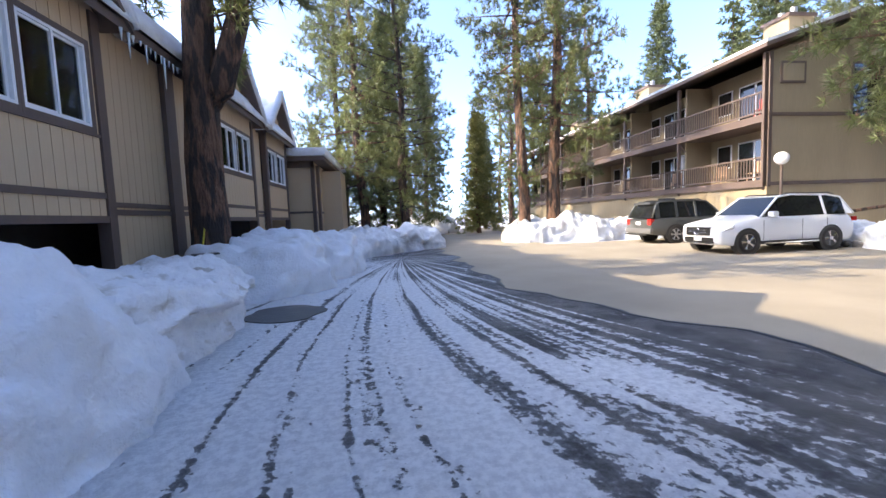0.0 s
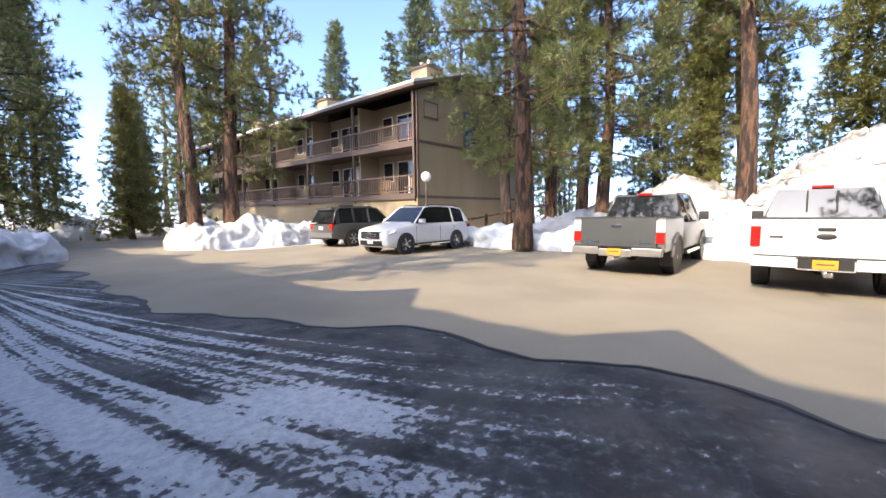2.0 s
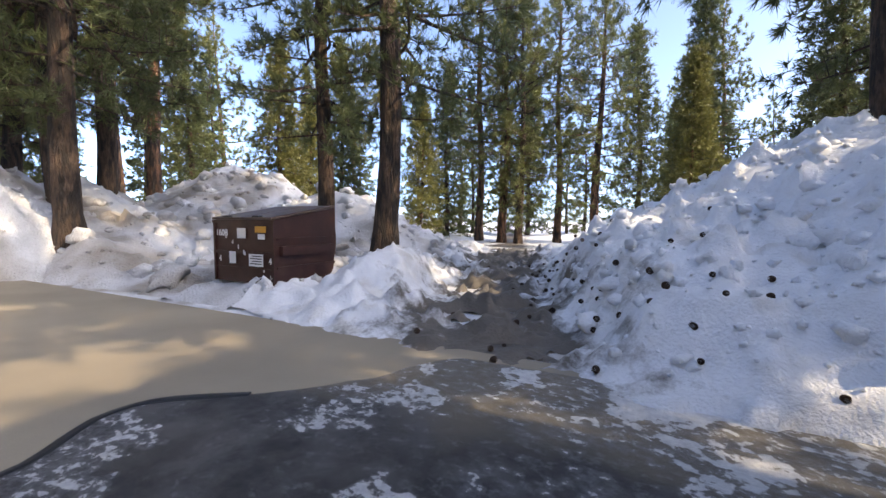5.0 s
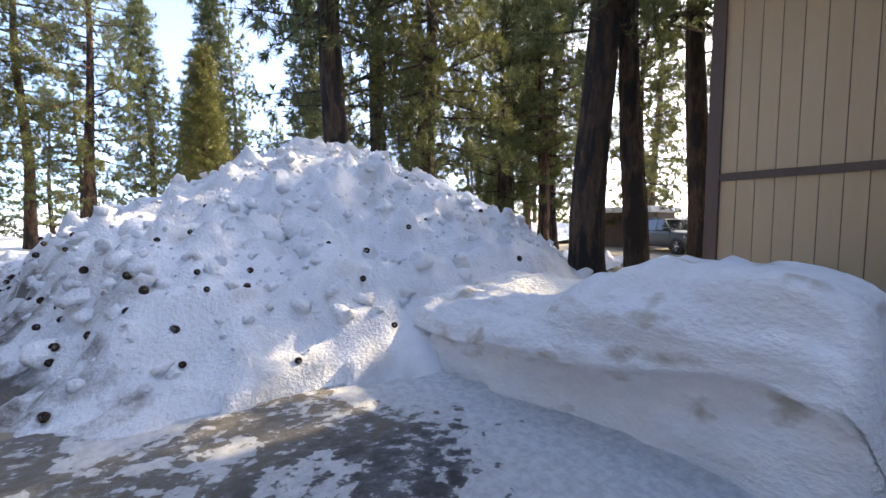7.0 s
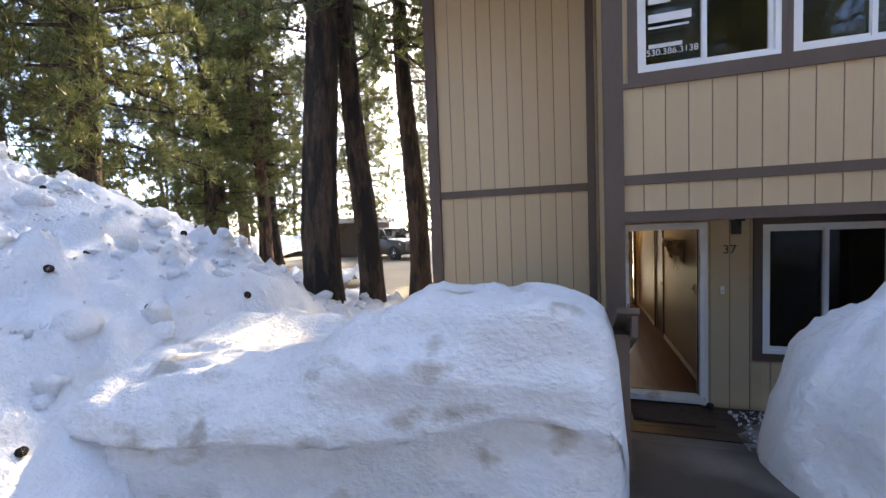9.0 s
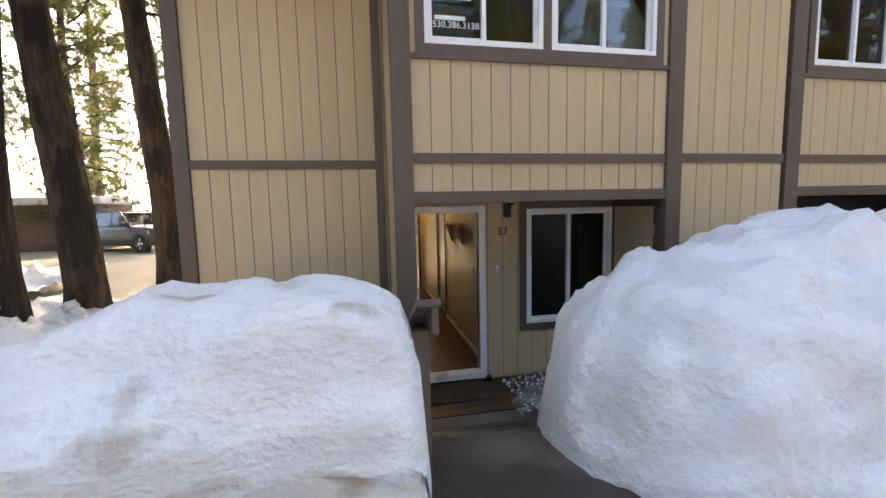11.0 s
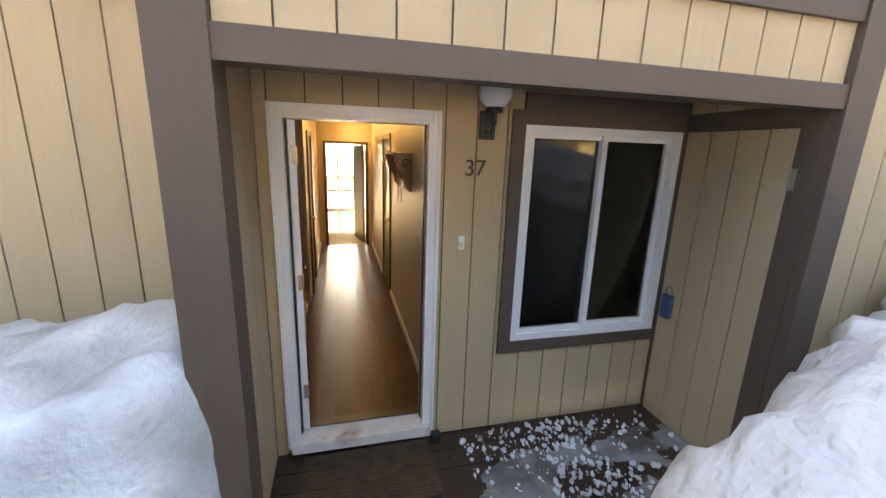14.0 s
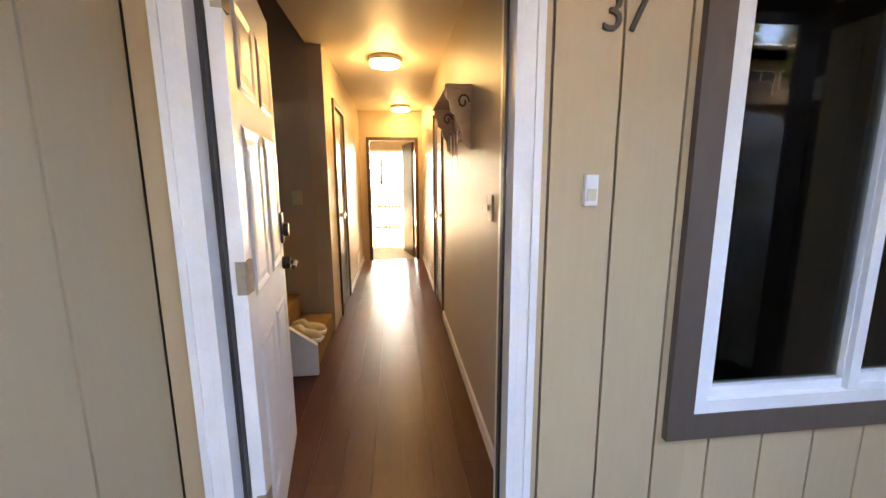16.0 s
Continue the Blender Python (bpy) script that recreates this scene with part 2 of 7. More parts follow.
    colA.inputs["A"].default_value, colA.inputs["B"].default_value = (0.040, 0.042, 0.046, 1), (0.125, 0.125, 0.128, 1)
    colB = n.new("ShaderNodeMix"); colB.data_type = "RGBA"
    l.new(math_("MULTIPLY", slush, 0.36), colB.inputs["Factor"])
    worn = n.new("ShaderNodeMix"); worn.data_type = "RGBA"
    l.new(ramp(math_("ADD", y, math_("MULTIPLY", math_("SUBTRACT", tex(x, y, 1.1, 6), 0.5), 1.6)), -2.7, -3.2), worn.inputs["Factor"])
    l.new(colA.outputs["Result"], worn.inputs["A"]); worn.inputs["B"].default_value = (0.20, 0.172, 0.138, 1)
    l.new(worn.outputs["Result"], colB.inputs["A"]); colB.inputs["B"].default_value = (0.36, 0.38, 0.41, 1)
    colC = n.new("ShaderNodeMix"); colC.data_type = "RGBA"
    l.new(snow, colC.inputs["Factor"])
    l.new(colB.outputs["Result"], colC.inputs["A"]); tone = n.new("ShaderNodeMix"); tone.data_type = "RGBA"
    l.new(ramp(tex(x, y, 13.0, 6, 0.7), 0.36, 0.62), tone.inputs["Factor"])
    tone.inputs["A"].default_value, tone.inputs["B"].default_value = (0.66, 0.68, 0.71, 1), (0.86, 0.88, 0.90, 1)
    l.new(tone.outputs["Result"], colC.inputs["B"])
    l.new(colC.outputs["Result"], p.inputs["Base Color"])
    r = math_("ADD", math_("MULTIPLY", wet, 0.3), 0.42)
    l.new(math_("MAXIMUM", r, math_("MULTIPLY", snow, 0.6)), p.inputs["Roughness"])
    b = n.new("ShaderNodeBump")
    b.inputs["Strength"].default_value, b.inputs["Distance"].default_value = 0.8, 0.05
    l.new(math_("ADD", math_("MULTIPLY", snow, 0.7), math_("MULTIPLY", crumb, 1.6)), b.inputs["Height"])
    l.new(b.outputs[0], p.inputs["Normal"])
    return m


ROAD = road_material()


# ---- mesh helpers ----
def box(bm, x0, y0, z0, x1, y1, z1, bevel=0.0):
    r = bmesh.ops.create_cube(bm, size=1.0)
    vs = r["verts"]
    for v in vs:
        v.co = Vector((x0 + (v.co.x + 0.5) * (x1 - x0), y0 + (v.co.y + 0.5) * (y1 - y0), z0 + (v.co.z + 0.5) * (z1 - z0)))
    if bevel:
        es = list({e for v in vs for e in v.link_edges})
        bmesh.ops.bevel(bm, geom=es, offset=bevel, segments=2, affect="EDGES", profile=0.7)
    return vs


def cyl(bm, c, r, h, axis="z", seg=20, r2=None):
    rot = {"z": Matrix(), "x": Matrix.Rotation(radians(90), 4, "Y"), "y": Matrix.Rotation(radians(-90), 4, "X")}[axis]
    bmesh.ops.create_cone(bm, cap_ends=True, segments=seg, radius1=r, radius2=r if r2 is None else r2, depth=h, matrix=Matrix.Translation(c) @ rot)


def tube(bm, pts, r, seg=8):
    """A round bar along the points; r: a radius, or one for each point."""
    pts = [Vector(q) for q in pts]
    rs = [r] * len(pts) if isinstance(r, (int, float)) else r
    rings = []
    for i, q in enumerate(pts):
        d = (pts[min(i + 1, len(pts) - 1)] - pts[max(i - 1, 0)]).normalized()
        u = d.cross(Vector((0, 0, 1)) if abs(d.z) < 0.9 else Vector((1, 0, 0))).normalized()
        w = d.cross(u)
        rings.append([bm.verts.new(q + rs[i] * (u * math.cos(2 * math.pi * k / seg) + w * math.sin(2 * math.pi * k / seg))) for k in range(seg)])
    for a, b in zip(rings, rings[1:]):
        for k in range(seg):
            bm.faces.new((a[k], a[(k + 1) % seg], b[(k + 1) % seg], b[k]))
    bm.faces.new(rings[0]); bm.faces.new(rings[-1])


def mesh_of(name, bm, mat, smooth=False):
    bmesh.ops.recalc_face_normals(bm, faces=bm.faces)
    me = bpy.data.meshes.new(name)
    bm.to_mesh(me); bm.free()
    me.materials.append(mat)
    if smooth:
        me.polygons.foreach_set("use_smooth", [True] * len(me.polygons))
    return me


def part(name, bm, mat, parent=None, label="", smooth=False):
    ob = new(name, mesh_of(name, bm, mat, smooth))
    if parent is not None:
        ob.parent = parent
    if label:
        ob["label"] = label
    return ob


def boxes(name, mat, parent, *bs, bevel=0.0, label=""):
    bm = bmesh.new()
    for b in bs:
        box(bm, *b, bevel=bevel)
    return part(name, bm, mat, parent, label)


def thing(name, at, label, category, group="", kind="", rz=0.0):
    e = new(name)
    e.empty_display_size = 0.2
    e.matrix_world = pose(*at, 0, 0, rz)
    return tagged(e, label, category, group, kind)


def fbm(x, y, z=0.0, f=1.0, octaves=4):
    return sum(noise.noise(Vector((x, y, z)) * f * 2 ** k) / 2 ** k for k in range(octaves))


# ---- ground, lot, road ----
G = 0.55


def strip_sheet(name, mat, z, rects, label, category="ground"):
    bm = bmesh.new()
    for x0, y0, x1, y1 in rects:
        bm.faces.new([bm.verts.new(q) for q in ((x0, y0, z), (x1, y0, z), (x1, y1, z), (x0, y1, z))])
    return tagged(part(name, bm, mat), label, category, "", "structure")


def grid_sheet(name, mat, x0, y0, x1, y1, step, height, label, category, kind="structure", keep=lambda x, y, h: True, smooth=True, skirt=0.0):
    """A height field over a stretch of the plan; height(x, y) gives z."""
    nx, ny = max(2, int((x1 - x0) / step) + 1), max(2, int((y1 - y0) / step) + 1)
    xs, ys = np.linspace(x0, x1, nx), np.linspace(y0, y1, ny)
    zs = np.array([[height(x, y) for x in xs] for y in ys])
    verts = [(x, y, zs[j][i]) for j, y in enumerate(ys) for i, x in enumerate(xs)]
    faces = []
    for j in range(ny - 1):
        for i in range(nx - 1):
            if keep((xs[i] + xs[i + 1]) / 2, (ys[j] + ys[j + 1]) / 2, max(zs[j][i], zs[j + 1][i], zs[j][i + 1], zs[j + 1][i + 1])):
                a = j * nx + i
                faces.append((a, a + 1, a + nx + 1, a + nx))
    me = bpy.data.meshes.new(name)
    me.from_pydata(verts, [], faces)
    me.materials.append(mat)
    me.polygons.foreach_set("use_smooth", [smooth] * len(me.polygons))
    ob = new(name, me)
    return tagged(ob, label, category, "", kind)


strip_sheet("ground", DIRTYSNOW, G - 0.06, ((-900, -900, -11, 900), (-11, -900, 2.36, -3.0), (-11, 70, 2.36, 900), (2.36, -900, 900, 900)), "snow-covered ground reaching out under the woods")
EARTH = material("bare_earth", (0.10, 0.08, 0.06), 0.95, vary=0.4, scale=3, bump=0.5)
strip_sheet("ground_under_homes", EARTH, -0.47, ((-11, -3.0, 2.36, 70),), "bare earth under the row of homes")
strip_sheet("pavement", LOT, G - 0.004, ((2.36, -4.6, 21.2, 18.0), (5.0, 18.0, 13.0, 60.0), (13.0, 24.5, 21.2, 46.0)), "dry sandy-grey asphalt of the parking lot", "parking lot")
strip_sheet("pavement_back", LOT, G - 0.004, ((-60, -60, -2.2, -4.6), (-60, -4.6, -11.2, 70)), "sunlit asphalt street behind the row of homes", "street")


def road_edge(y):
    """x of the ragged rim between the new dark asphalt and the old lot."""
    s = 1 / (1 + math.exp((y - 5.2) * 0.9))
    end = max(0.0, -2.2 - y)
    return 7.75 + 2.25 * s - 0.9 * end + 0.16 * math.sin(y * 2.3) + 0.22 * fbm(y, 3.1, 0, 0.9, 3)


def build_road():
    bm = bmesh.new()
    rows = []
    for k in range(230):
        y = -4.3 + k * 0.18 if k < 150 else 22.7 + (k - 150) * 0.45
        e = max(2.6, road_edge(y))
        rows.append([bm.verts.new((2.37 + (e - 2.37) * u, y, G + (0.006 if u < 0.999 else -0.002))) for u in (0, 0.2, 0.4, 0.6, 0.8, 0.985, 1.0)])
    for a, b in zip(rows, rows[1:]):
        for i in range(6):
            bm.faces.new((a[i], a[i + 1], b[i + 1], b[i]))
    tagged(part("road", bm, ROAD), "dark wet asphalt lane streaked with packed snow and tyre tracks", "road", "", "structure")
    bm = bmesh.new()
    seam = [(road_edge(-2.6 + k * 0.12), -2.6 + k * 0.12, G + 0.004 + 0.004 * noise.noise(Vector((k * 0.3, 0, 0)))) for k in range(190)]
    tube(bm, seam, [0.045 + 0.03 * noise.noise(Vector((k * 0.21, 5, 0))) for k in range(190)], 6)
    for v in bm.verts:
        v.co.z = G + (v.co.z - G) * 0.25 + 0.003
    tagged(part("tar_seam", bm, BLACK), "thin black tar seam along the rim of the lane", "tar seam", "", "structure")


build_road()
bm = bmesh.new()
cyl(bm, (3.75, 6.35, G + 0.012), 0.62, 0.02, seg=28)
for v in bm.verts:
    v.co.x += 0.06 * math.sin(v.co.y * 9)
tagged(part("bare_patch", bm, DARKWET), "bare wet asphalt patch melted free in the snow", "bare patch", "", "structure")


# ---- snow ----
def sstep(v, a, b):
    u = min(1, max(0, (v - a) / (b - a)))
    return u * u * (3 - 2 * u)


MOUNDS = ((2.7, -10.6, 3.7, 6.3, 7.7), (26.5, -2.8, 4.5, 8.5, 7.0), (25.5, -7.8, 3.0, 6.5, 5.0), (24.5, 3.2, 3.0, 5.5, 4.2), (24.5, -13.5, 4.3, 7.0, 6.5), (18.8, -14.6, 3.1, 5.6, 4.8), (11.5, -7.6, 1.0, 1.6, 2.3), (30, 7, 2.2, 9, 6))


def track(x, y):
    """How far a place lies from the middle of the muddy track, in metres."""
    mid = 8.0 + (-3.8 - y) * 0.29
    return abs(x - mid) if y < -3 else 99


def snow_height(x, y):
    lot = max(-4.35 - 0.7 * sstep(x, 9.5, 14) - y - 0.35 * fbm(x, 0, 0, 0.7, 2) + 0.5 * sstep(x, 8.5, 4.0), x - 20.6 - 0.3 * fbm(0, y, 0, 0.6, 2))
    if y > 18.5:
        lot = -1
    edge = sstep(lot, -0.1, 1.1)
    h = 0.30 * edge + 0.16 * fbm(x, y, 0, 0.35) * edge
    for cx, cy, peak, rx, ry in MOUNDS:
        side = 0.72 if cx < 5 and x < cx else 1.0
        d = math.hypot((x - cx) / (rx * side), (y - cy) / ry) + 0.10 * fbm(x, y, cx, 0.3, 3)
        if d < 1.05:
            h = max(h, peak * max(0, 1.12 - math.sqrt(d * d + 0.035)) * min(1, 0.25 + edge)) if lot > -0.3 else h
    h -= 0.9 * h * sstep(track(x, y), 2.0, 1.0)
    rough = 0.16 * fbm(x, y, 2, 1.1, 4) + 0.42 * max(0, fbm(x, y, 7, 2.2, 3) - 0.12) - 0.22 * max(0, fbm(x, y, 5, 3.1, 2) - 0.15) + 0.06 * fbm(x, y, 9, 6, 2)
    h += rough * sstep(lot, -0.2, 0.8)
    if lot < -0.1:
        h = -0.1
    return G - 0.02 + h


def trail_material(name, color):
    """Snow with a strip of mud, slush and needles trodden into it."""
    m = SNOW.copy()
    m.name = name
    n, l = m.node_tree.nodes, m.node_tree.links
    p = n["Principled BSDF"]
    geo, sep = n.new("ShaderNodeNewGeometry"), n.new("ShaderNodeSeparateXYZ")
    l.new(geo.outputs["Position"], sep.inputs[0])
    def op(kind, a, b):
        k = n.new("ShaderNodeMath"); k.operation = kind
        for i, v in enumerate((a, b)):
            if isinstance(v, (int, float)): k.inputs[i].default_value = v
            else: l.new(v, k.inputs[i])
        return k.outputs[0]
    k = n.new("ShaderNodeMath"); k.operation = "MULTIPLY_ADD"
    l.new(sep.outputs[1], k.inputs[0]); k.inputs[1].default_value, k.inputs[2].default_value = 0.29, -6.9
    dist = op("ABSOLUTE", op("ADD", sep.outputs[0], k.outputs[0]), 0)
    nz = n.new("ShaderNodeTexNoise")
    nz.inputs["Scale"].default_value, nz.inputs["Detail"].default_value, nz.inputs["Roughness"].default_value = 0.9, 9, 0.68
    l.new(geo.outputs["Position"], nz.inputs["Vector"])
    soft = op("ADD", op("MULTIPLY", dist, 0.30), op("MULTIPLY", op("SUBTRACT", nz.outputs[0], 0.5), 2.1))
    r = n.new("ShaderNodeMapRange")
    r.inputs["From Min"].default_value, r.inputs["From Max"].default_value = 0.52, 0.26
    l.new(soft, r.inputs["Value"])
    mx = n.new("ShaderNodeMix"); mx.data_type = "RGBA"
    old = p.inputs["Base Color"].links[0].from_socket
    l.new(r.outputs[0], mx.inputs["Factor"]); l.new(old, mx.inputs["A"]); mx.inputs["B"].default_value = (*color, 1)
    l.new(mx.outputs["Result"], p.inputs["Base Color"])
    return m


FIELD = trail_material("trodden_snow", (0.13, 0.115, 0.10))
grid_sheet("snow_field", FIELD, -6.0, -19.0, 13.0, -2.9, 0.085, snow_height, "trampled snow mound and field beside the lot", "snow", keep=lambda x, y, h: h > G - 0.01 and not (x < 2.3 and y > -3.3) and not (x < -2.1 and y > -7))
grid_sheet("snow_field_far", PILESNOW, 13.0, -22.0, 36.0, 18.5, 0.24, snow_height, "heaped ploughed snow piles with dirty crusts beside the lot", "snow", keep=lambda x, y, h: h > G - 0.01)


def snow_clods(label, mat, x0, y0, x1, y1, count, small, large, seed, keep):
    """Broken lumps of frozen snow lying on the heaps, each one rough and half sunk."""
    rng = random.Random(seed)
    bm = bmesh.new()
    bmesh.ops.create_icosphere(bm, subdivisions=2, radius=1.0)
    bm.verts.index_update()
    shape = np.array([tuple(v.co) for v in bm.verts])
    tris = np.array([[v.index for v in f.verts] for f in bm.faces])
    bm.free()
    verts, faces = [], []
    for k in range(count):
        x, y = rng.uniform(x0, x1), rng.uniform(y0, y1)
        if not keep(x, y):
            continue
        r = small + (large - small) * rng.random() ** 5
        q = shape * np.array((rng.uniform(0.7, 1.4), rng.uniform(0.7, 1.4), rng.uniform(0.65, 1.0)))
        q = np.array([v * (1 + 0.75 * noise.noise(Vector(v) * 1.9 + Vector((k * 3.1, 0, 0)))) for v in q])
        turn = np.array(Euler((rng.uniform(-0.4, 0.4), rng.uniform(-0.4, 0.4), rng.uniform(0, 6.28))).to_matrix())
        faces.append(tris + len(shape) * len(verts))
        verts.append(q @ turn.T * r + np.array((x, y, snow_height(x, y) + r * 0.02)))
    me = bpy.data.meshes.new("snow_clods")
    me.from_pydata(np.concatenate(verts).tolist(), [], np.concatenate(faces).tolist())
    me.materials.append(mat)
    me.polygons.foreach_set("use_smooth", [True] * len(me.polygons))
    return tagged(new("snow_clods", me), label, "snow clods", "", "stuff")


snow_clods("frozen snow clods strewn over the tall mound", SNOW, -1.0, -14.0, 8.0, -4.2, 2600, 0.018, 0.13, 5, lambda x, y: snow_height(x, y) > G + 0.12 and track(x, y) > 1.4 and not (x < 2.3 and y > -4.6))
snow_clods("dirty frozen clods strewn over the ploughed piles", PILESNOW, 12.5, -17.0, 30.0, 6.0, 1700, 0.05, 0.34, 6, lambda x, y: snow_height(x, y) > G + 0.2 and track(x, y) > 1.4)
grid_sheet("snow_field_back", FIELD, -40.0, -70.0, 60.0, -18.9, 1.2, lambda x, y: G + 0.05 + 0.5 * fbm(x, y, 0, 0.12) * sstep(track(x, y), 1.5, 3.5), "snow on the clearing under the pines", "snow")


def snow_bank(name, line, label, mat=SNOW, lump=0.16, seed=0.0, seg=48, steep=0.55, fine=0.085, shelf=0.0, crown=0.62, ends=0.22):
    """A ploughed bank along (x, y, half_width, height, base z): a rounded steep section with lumps."""
    pts = []
    for a, b in zip(line, line[1:]):
        n_ = max(2, int(math.dist(a[:2], b[:2]) / 0.06))
        pts += [tuple(a[k] + (b[k] - a[k]) * i / n_ for k in range(5)) for i in range(n_)]
    pts.append(line[-1])
    for _ in range(14):
        pts = [pts[0]] + [tuple((pts[i - 1][k] + 2 * pts[i][k] + pts[i + 1][k]) / 4 for k in range(5)) for i in range(1, len(pts) - 1)] + [pts[-1]]
    n_, verts, faces = len(pts), [], []
    for i, (x, y, w, h, z) in enumerate(pts):
        q0, q1 = pts[max(0, i - 1)], pts[min(n_ - 1, i + 1)]
        d = Vector((q1[0] - q0[0], q1[1] - q0[1])).normalized()
        side = Vector((d.y, -d.x))
        e = min(i, n_ - 1 - i) / max(1, n_ - 1) * 2
        cap = math.sqrt(max(0.0, 1 - (1 - min(1, e / ends)) ** 2)) * 0.97 + 0.03
        for k in range(seg + 1):
            a = math.pi * k / seg
            cx, sz = math.cos(a), math.sin(a)
            px = math.copysign(abs(cx) ** steep, cx) * w * cap
            pz = abs(sz) ** crown * h * (0.3 + 0.7 * cap)
            if shelf:
                crease = 0.56 + 0.12 * noise.noise(Vector((x * 0.9, y * 0.9, seed)))
                px *= 1 + shelf * sstep(h, 0.85, 1.2) * (sstep(pz / h, crease - 0.012, crease + 0.018) - 0.45)
            p = Vector((x + side.x * px, y + side.y * px, z + pz))
            s = sstep(pz, 0.0, 0.15)
            nrm = Vector((side.x * cx, side.y * cx, sz))
            rel = lump * fbm(p.x, p.y, p.z * 1.4 + seed, 0.9, 3) + fine * fbm(p.x, p.y, p.z + seed, 3.6, 4) + 0.05 * max(0, fbm(p.x, p.y, p.z + seed, 5.5, 2) - 0.25) + 0.03 * noise.noise(Vector((seed, 0, p.z * 6 + 0.6 * noise.noise(p * 0.8)))) * abs(cx)
            p += nrm * rel * (0.35 + 0.65 * s)
            verts.append(p)
    for i in range(n_ - 1):
        for k in range(seg):
            a = i * (seg + 1) + k
            faces.append((a, a + 1, a + seg + 2, a + seg + 1))
    me = bpy.data.meshes.new(name)
    me.from_pydata(verts, [], faces)
    me.materials.append(mat)
    me.polygons.foreach_set("use_smooth", [True] * len(me.polygons))
    return tagged(new(name, me), label, "snow bank")


snow_bank("snow_bank", ((2.45, 0.06, 0.66, 1.25, 0.0), (2.50, 0.40, 0.84, 1.42, 0.0), (2.55, 0.80, 1.0, 1.66, 0.0), (2.6, 1.4, 1.12, 1.90, 0.0), (2.55, 2.2, 1.2, 1.98, 0.05), (2.4, 3.0, 1.25, 1.85, 0.05), (2.2, 3.9, 1.2, 1.35, 0.1)), "tall cut snow bank with melted smooth face beside the steps", seed=1.0, lump=0.15, mat=MELT, steep=0.8, crown=0.95, seg=80, ends=0.36, fine=0.125)
snow_bank("snow_bank", ((2.25, 2.7, 1.0, 1.45, 0.2), (2.2, 3.6, 1.25, 1.38, G - 0.25), (2.15, 5.0, 1.3, 1.22, G - 0.2), (1.95, 6.5, 1.25, 1.12, G - 0.2)), "cut snow bank with dirty crumbled face along the lane", seed=2.0, lump=0.17, mat=LAYERED, seg=90, shelf=0.2, fine=0.12, ends=0.16)
snow_bank("snow_bank", ((3.02, -0.76, 0.44, 1.22, G - 0.2), (3.0, -1.25, 0.50, 1.48, G - 0.2), (2.9, -1.95, 0.72, 1.34, G - 0.2), (2.8, -2.75, 0.95, 1.05, G - 0.2), (2.75, -3.6, 1.1, 0.98, G - 0.2), (2.5, -4.8, 1.3, 1.0, G - 0.2)), "layered snow bank with a bulging cut face beside the steps", seed=4.0, lump=0.13, mat=LAYERED, seg=110, shelf=0.34, fine=0.075, ends=0.07)
snow_bank("snow_heap", ((0.60, -0.60, 0.45, 1.1, -0.1), (0.68, -1.0, 0.58, 1.32, -0.1), (0.7, -1.5, 0.65, 1.28, -0.1), (0.7, -2.2, 0.7, 1.05, -0.05), (0.7, -3.1, 0.7, 1.05, 0.0)), "icy melting snow heap against the siding", mat=ICE, seed=8.0, lump=0.14)
snow_bank("snow_heap", ((1.7, 2.55, 0.5, 1.45, 0.0), (1.5, 3.3, 0.6, 1.7, 0.0), (1.5, 4.6, 0.6, 1.3, 0.0)), "icy snow heap slid off the roof", mat=ICE, seed=9.0, lump=0.16)
snow_bank("snow_bank", ((2.5, 7.3, 0.8, 1.1, G - 0.2), (2.6, 8.6, 1.35, 1.45, G - 0.25), (2.9, 10.5, 1.5, 1.5, G - 0.3), (3.2, 12.6, 1.5, 1.35, G - 0.3), (3.6, 14.4, 1.2, 1.0, G - 0.2)), "ploughed snow bank with crumbled dirty toe along the lane", seed=12.0, lump=0.34)
snow_bank("snow_bank", ((3.4, 15.0, 1.0, 1.1, G - 0.2), (4.6, 17.6, 1.4, 1.4, G - 0.3), (6.6, 19.2, 1.2, 1.25, G - 0.3), (8.2, 19.4, 0.8, 0.9, G - 0.2)), "ploughed grey snow bank narrowing the lane", mat=DIRTYSNOW, seed=15.0, lump=0.34)
snow_bank("snow_bank", ((11.6, 21.0, 1.2, 1.2, G - 0.2), (14.0, 21.0, 1.6, 1.5, G - 0.2), (17.5, 20.5, 1.5, 1.3, G - 0.2), (20.4, 19.6, 1.0, 0.9, G - 0.2)), "dirty snow bank round the pine trunks", mat=DIRTYSNOW, seed=18.0, lump=0.4)
snow_bank("snow_bank", ((10.5, 34.0, 1.5, 1.4, G - 0.2), (8.0, 42.0, 2.2, 1.8, G - 0.2), (12.0, 50.0, 2.5, 1.8, G - 0.2)), "far snow bank at the end of the lane", seed=21.0, lump=0.4)
snow_bank("snow_bank", ((21.4, 12.6, 0.8, 0.9, G - 0.2), (21.2, 9.0, 1.0, 1.0, G - 0.2), (21.3, 5.4, 0.9, 0.95, G - 0.2), (21.4, 3.6, 0.7, 0.8, G - 0.2)), "low snow bank with rocks along the lot", seed=24.0, lump=0.3)
snow_bank("snow_strip", ((1.2, 7.2, 1.1, 0.8, 0.0), (1.2, 12, 1.2, 1.0, 0.0), (1.6, 19, 1.3, 1.0, 0.0)), "snow lying between lane and siding", seed=27.0)
snow_bank("snow_strip", ((4.0, 19.6, 1.2, 1.0, 0.2), (4.2, 30, 1.4, 1.2, 0.2), (4.2, 60, 1.4, 1.2, 0.2)), "snow lying along the farther homes", seed=29.0)
